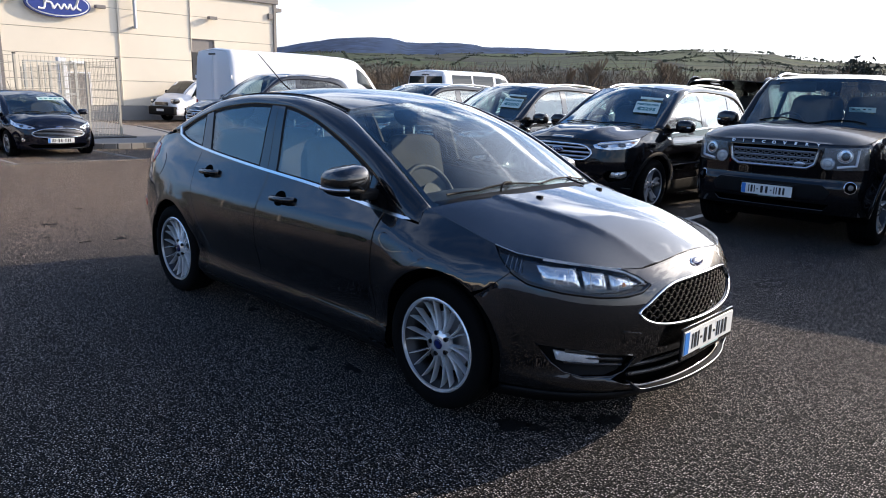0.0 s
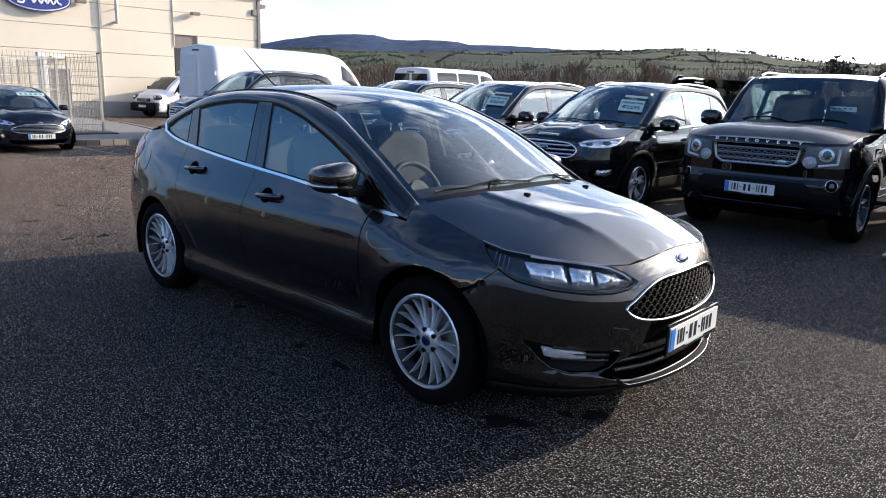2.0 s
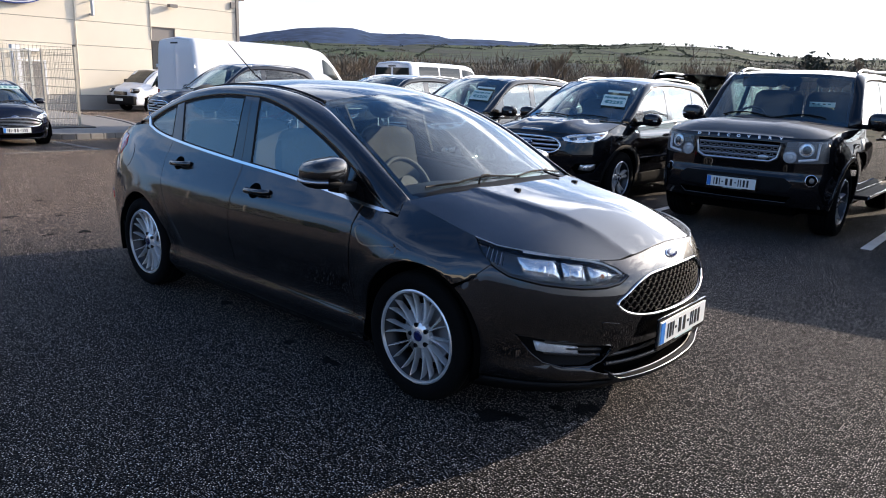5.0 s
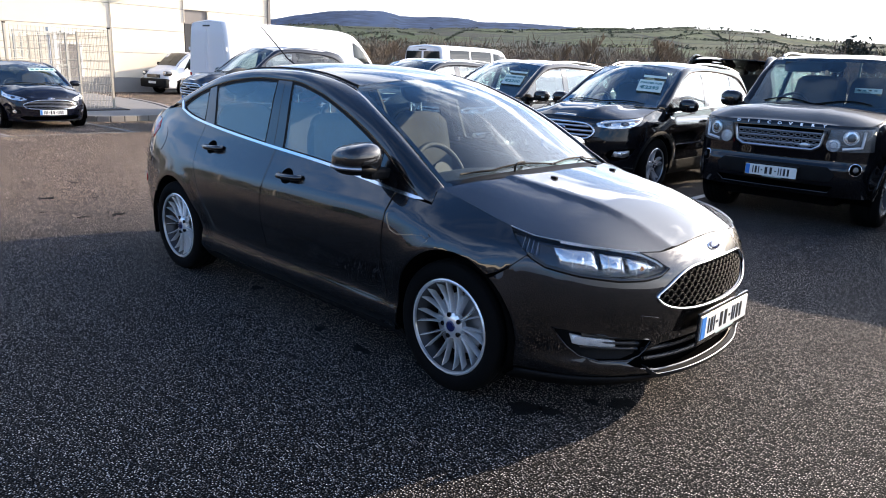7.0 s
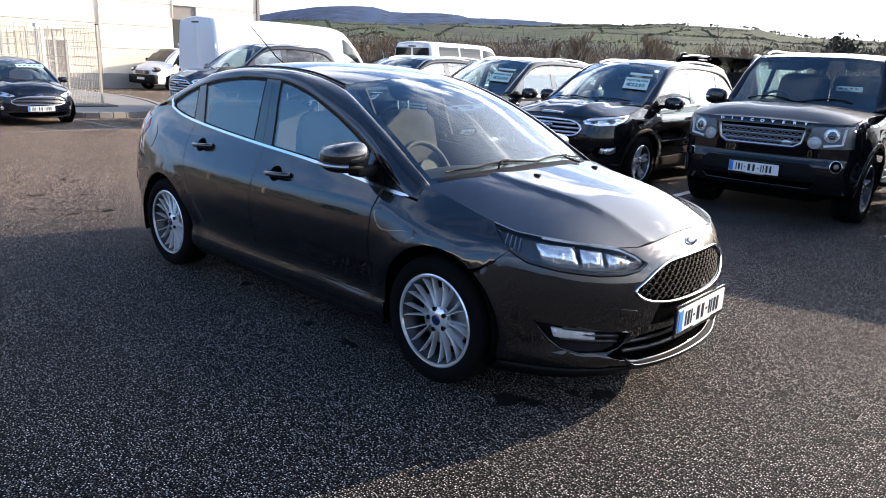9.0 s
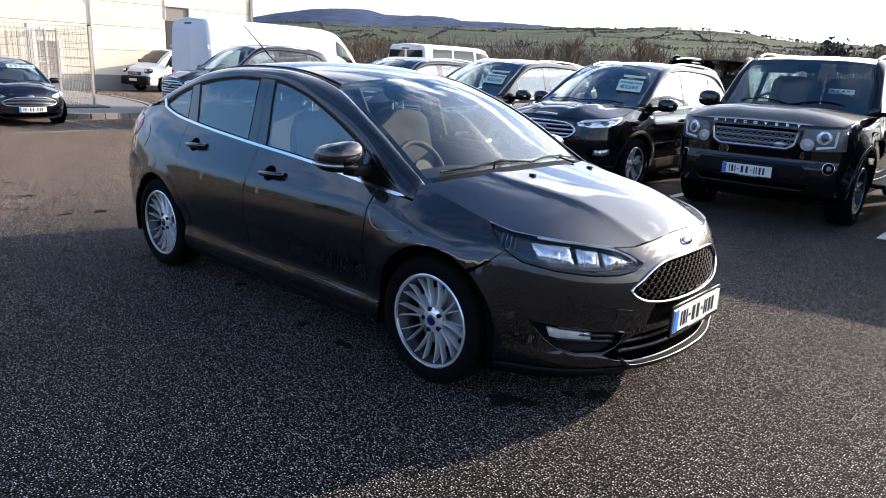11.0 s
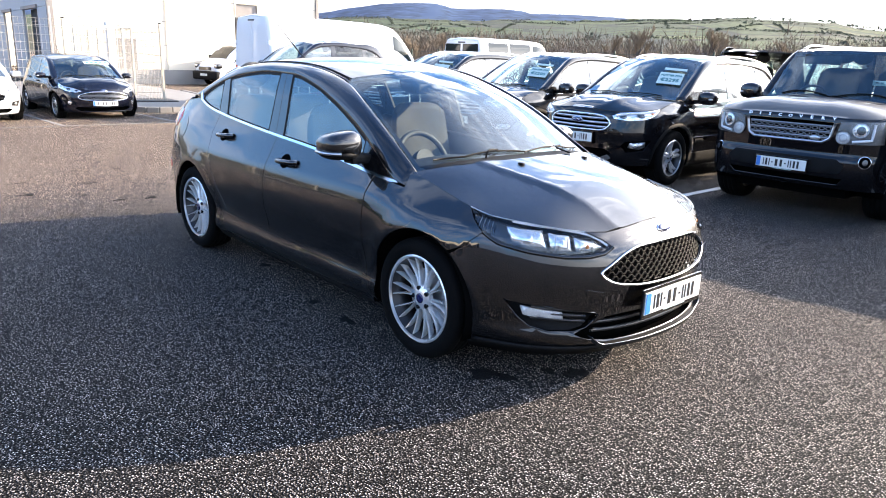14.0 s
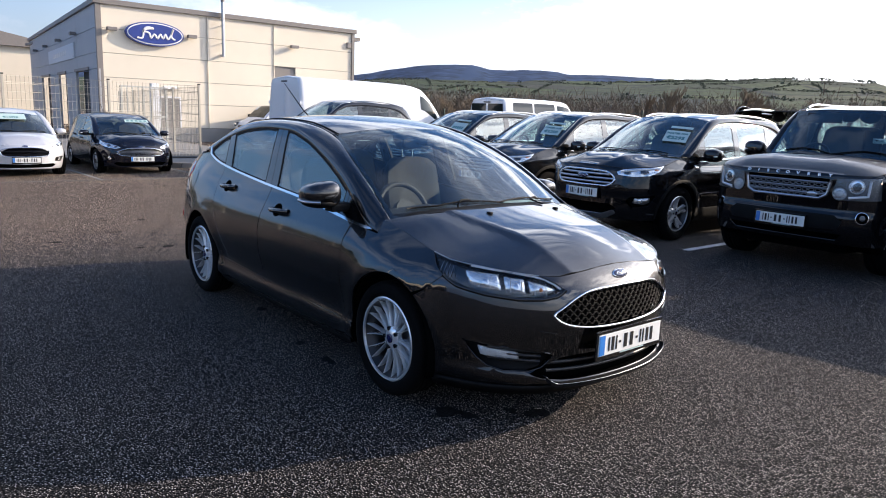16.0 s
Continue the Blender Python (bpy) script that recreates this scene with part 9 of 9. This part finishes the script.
def hill_point(b, d):
    t = (d - 330) / 1170
    x, y = CAM0.x + d * math.cos(radians(b)), CAM0.y + d * math.sin(radians(b))
    h = 1500 * math.tan(radians(float(crest_(b)))) * t ** 1.15 + 12 * t * 0.5 * noise.fractal(Vector((x / 260 + 9, y / 260, 0.3)), 0.9, 2.0, 5)
    return x, y, h + 1.5 * t - 1.4


hv, hf = [], []


def clump(x, y, z, s, n=7):
    for j in range(n):
        q = Vector((x + g.uniform(-s, s), y + g.uniform(-s, s), z + g.uniform(-0.3, 0.9) * s))
        bb = len(hv)
        for k in range(4):
            hv.append(q + Vector((g.uniform(-s, s), g.uniform(-s, s), g.uniform(-s, s))) * 0.6)
        hf.extend([(bb, bb + 1, bb + 2), (bb, bb + 2, bb + 3), (bb + 1, bb + 3, bb + 2)])


for i in range(95):
    b, d = g.uniform(88, 148), 340 + 1120 * g.random()
    along = g.random() < 0.6
    n = g.randint(26, 90)
    drift = g.uniform(-0.5, 0.5)
    for k in range(n):
        if along:
            bb_, dd_ = b + k * 120 / d, d + k * drift * 4.5
        else:
            bb_, dd_ = b + k * drift * 0.10, d + k * 3.6
        if 345 < dd_ < 1490 and bb_ < 149:
            clump(*hill_point(bb_, dd_), g.uniform(0.9, 2.0) * (0.7 + dd_ / 1800), 4)
for i in range(1100):
    b, d = g.uniform(88, 148), 340 + 1140 * g.random()
    if noise.noise(Vector((b * 0.30, d / 170, 4.0))) > 0.30:
        clump(*hill_point(b, d), g.uniform(2.2, 4.2), 7)
for i in range(260):
    b = g.uniform(100, 126)
    if noise.noise(Vector((b * 1.3, 7.0, 4.0))) > -0.1:
        clump(*hill_point(b, 1490), g.uniform(2.5, 4.6), 6)
tagged(link_mesh("hillside_hedge", hv, hf, M_HHEDGE, smooth=False), "dark hedgerows and copses across the hillside", "hedge", kind="stuff")

# continuous belt of bare woodland between the yard and the hill
wv, wf = [], []
for i in range(7000):
    b = g.uniform(84, 150)
    d = 115 + 120 * g.random()
    x, y = CAM0.x + d * math.cos(radians(b)), CAM0.y + d * math.sin(radians(b))
    top = (4.4 + 6.0 * (0.5 + 0.5 * noise.noise(Vector((b * 0.45, d / 40, 1.0))))) * g.uniform(0.5, 1.05)
    z0 = 0.3 + (d - 115) * 0.012
    for k in range(9):
        a = g.uniform(0, 6.283)
        lean = g.uniform(0.1, 1.0) * top * 0.32
        p0 = Vector((x + g.uniform(-0.8, 0.8), y + g.uniform(-0.8, 0.8), z0 + g.uniform(-0.25, 0.72) * top))
        p1 = p0 + Vector((math.cos(a) * lean, math.sin(a) * lean, top * g.uniform(0.10, 0.32)))
        s = Vector((math.cos(a + 1.57), math.sin(a + 1.57), 0)) * g.uniform(0.03, 0.09)
        bb = len(wv)
        wv += [p0 - s, p0 + s, p1 + s * 0.2, p0 - Vector((0, 0, 0)) + Vector((s.y, -s.x, 0))]
        wf += [(bb, bb + 1, bb + 2), (bb + 1, bb + 3, bb + 2), (bb + 3, bb, bb + 2)]
tagged(link_mesh("far_woodland", wv, wf, M_WOOD, smooth=False), "grey brown bare woodland belt below the hill", "woodland", kind="stuff")

# far white cottages among the trees
M_ROOFT = material("slate roof", (0.10, 0.10, 0.11), 0.8, vary=0.15)
for b, d, w in ((117.5, 210, 8), (123, 230, 9), (113.5, 200, 7), (127.5, 240, 8), (137, 230, 7)):
    c = new("cottage")
    tagged(c, "small white rendered cottage with slate roof among trees", "house", "cottages")
    x, y = CAM0.x + d * math.cos(radians(b)), CAM0.y + d * math.sin(radians(b))
    c.matrix_basis = pose(x, y, 0.8, 0, 0, b + 60)
    part("wall", box(0, 0, 1.0, w, 5, 4.0), M_SIGNWH, c)
    bm = bmesh.new()
    for p in ((-w / 2 - 0.2, -2.8, 2.9), (w / 2 + 0.2, -2.8, 2.9), (w / 2 + 0.2, 0, 5.2), (-w / 2 - 0.2, 0, 5.2), (w / 2 + 0.2, 2.8, 2.9), (-w / 2 - 0.2, 2.8, 2.9)):
        bm.verts.new(p)
    bm.verts.ensure_lookup_table()
    for f in ((0, 1, 2, 3), (3, 2, 4, 5), (1, 4, 2), (0, 3, 5)):
        bm.faces.new([bm.verts[i] for i in f])
    part("roof", bm, M_ROOFT, c)
    part("window", box(0, -2.52, 1.4, 1.0, 0.05, 1.1), M_GLOSSB, c)

# boundary fence behind the second row
bf = new("boundary_fence")
tagged(bf, "dark green mesh boundary fence behind the parked cars", "fence", kind="structure")
M_GREENF = material("green fence paint", (0.02, 0.045, 0.03), 0.5, vary=0.1)
for k in range(22):
    x = -32 + k * 2.55
    y = 27.0
    part("post", box(x, y, ground_z(x, y) + 1.1, 0.07, 0.07, 2.3), M_GREENF, bf, bevel=0.006)
bars("mesh_rail", [[(-32, 27.04, ground_z(-32, 27) + z), (-20, 27.04, ground_z(-20, 27) + z), (-4, 27.04, ground_z(-4, 27) + z), (21.5, 27.04, ground_z(21, 27) + z)] for z in (0.2, 0.6, 1.0, 1.4, 1.8, 2.1)], 0.008, M_GREENF, bf, n=4)

# ---- behind the camera: what the paint and glass mirror ----
for i in range(16):
    b = g.uniform(186, 214)
    d = g.uniform(34, 50)
    ob = copy_thing(protos[g.choice((1, 2, 4, 4))], pose(CAM0.x + d * math.cos(radians(b)), CAM0.y + d * math.sin(radians(b)), -0.3, 0, 0, g.uniform(0, 360)))
    s = g.uniform(0.7, 1.0)
    ob.scale = (s * 1.4, s * 1.4, s)
M_HEDGE = material("hedge leaves", (0.030, 0.042, 0.018), 0.8, vary=0.4, vscale=2)
hv, hf = [], []
for i in range(5000):
    b = 180 + 36 * i / 5000 + g.uniform(-0.4, 0.4)
    d = 31 + g.uniform(-0.9, 0.9)
    q = Vector((CAM0.x + d * math.cos(radians(b)), CAM0.y + d * math.sin(radians(b)), g.uniform(-0.3, 1.7) + 0.4 * math.sin(b * 1.3)))
    bb = len(hv)
    for k in range(4):
        hv.append(q + Vector((g.uniform(-1, 1), g.uniform(-1, 1), g.uniform(-1, 1))) * 0.22)
    hf += [(bb, bb + 1, bb + 2), (bb, bb + 2, bb + 3), (bb + 1, bb + 3, bb + 2)]
tagged(link_mesh("hedge", hv, hf, M_HEDGE, smooth=False), "dark green boundary hedge mirrored in the car windows", "hedge", kind="stuff")
# street lamp mirrored in the rear door glass
sl = new("street_lamp")
tagged(sl, "grey steel street lamp with a curved arm", "street lamp")
sl.matrix_basis = pose(-12.5, -15.5, -0.2, 0, 0, 40)
tube("column", spline([(0, 0, 0), (0, 0, 4), (0, 0, 6.8), (0.3, 0, 7.6), (1.2, 0, 7.95), (2.0, 0, 8.0)], 30), np.linspace(0.085, 0.045, 30), M_GALV, sl, n=10)
part("lamp_head", box(2.3, 0, 8.0, 0.75, 0.30, 0.14), M_FLASH, sl, bevel=0.04)

# showroom behind the camera: cream fascia over dark glazing
show = new("showroom_building")
tagged(show, "low showroom with cream fascia and dark glazing behind the yard", "building")
part("fascia", box(-15, -42, 4.5, 24, 8, 2.2), M_CLAD, show, bevel=0.03)
for k in range(7):
    part("glazing", box(-24.9 + k * 3.3, -38.3, 1.5, 3.18, 0.12, 3.7), M_GLOSSB, show)
    part("mullion", box(-26.6 + k * 3.3, -38.2, 1.5, 0.12, 0.16, 3.7), M_FLASH, show)
part("back_wall", box(-15, -43, 1.6, 23.8, 6.0, 4.0), M_DARK, show)
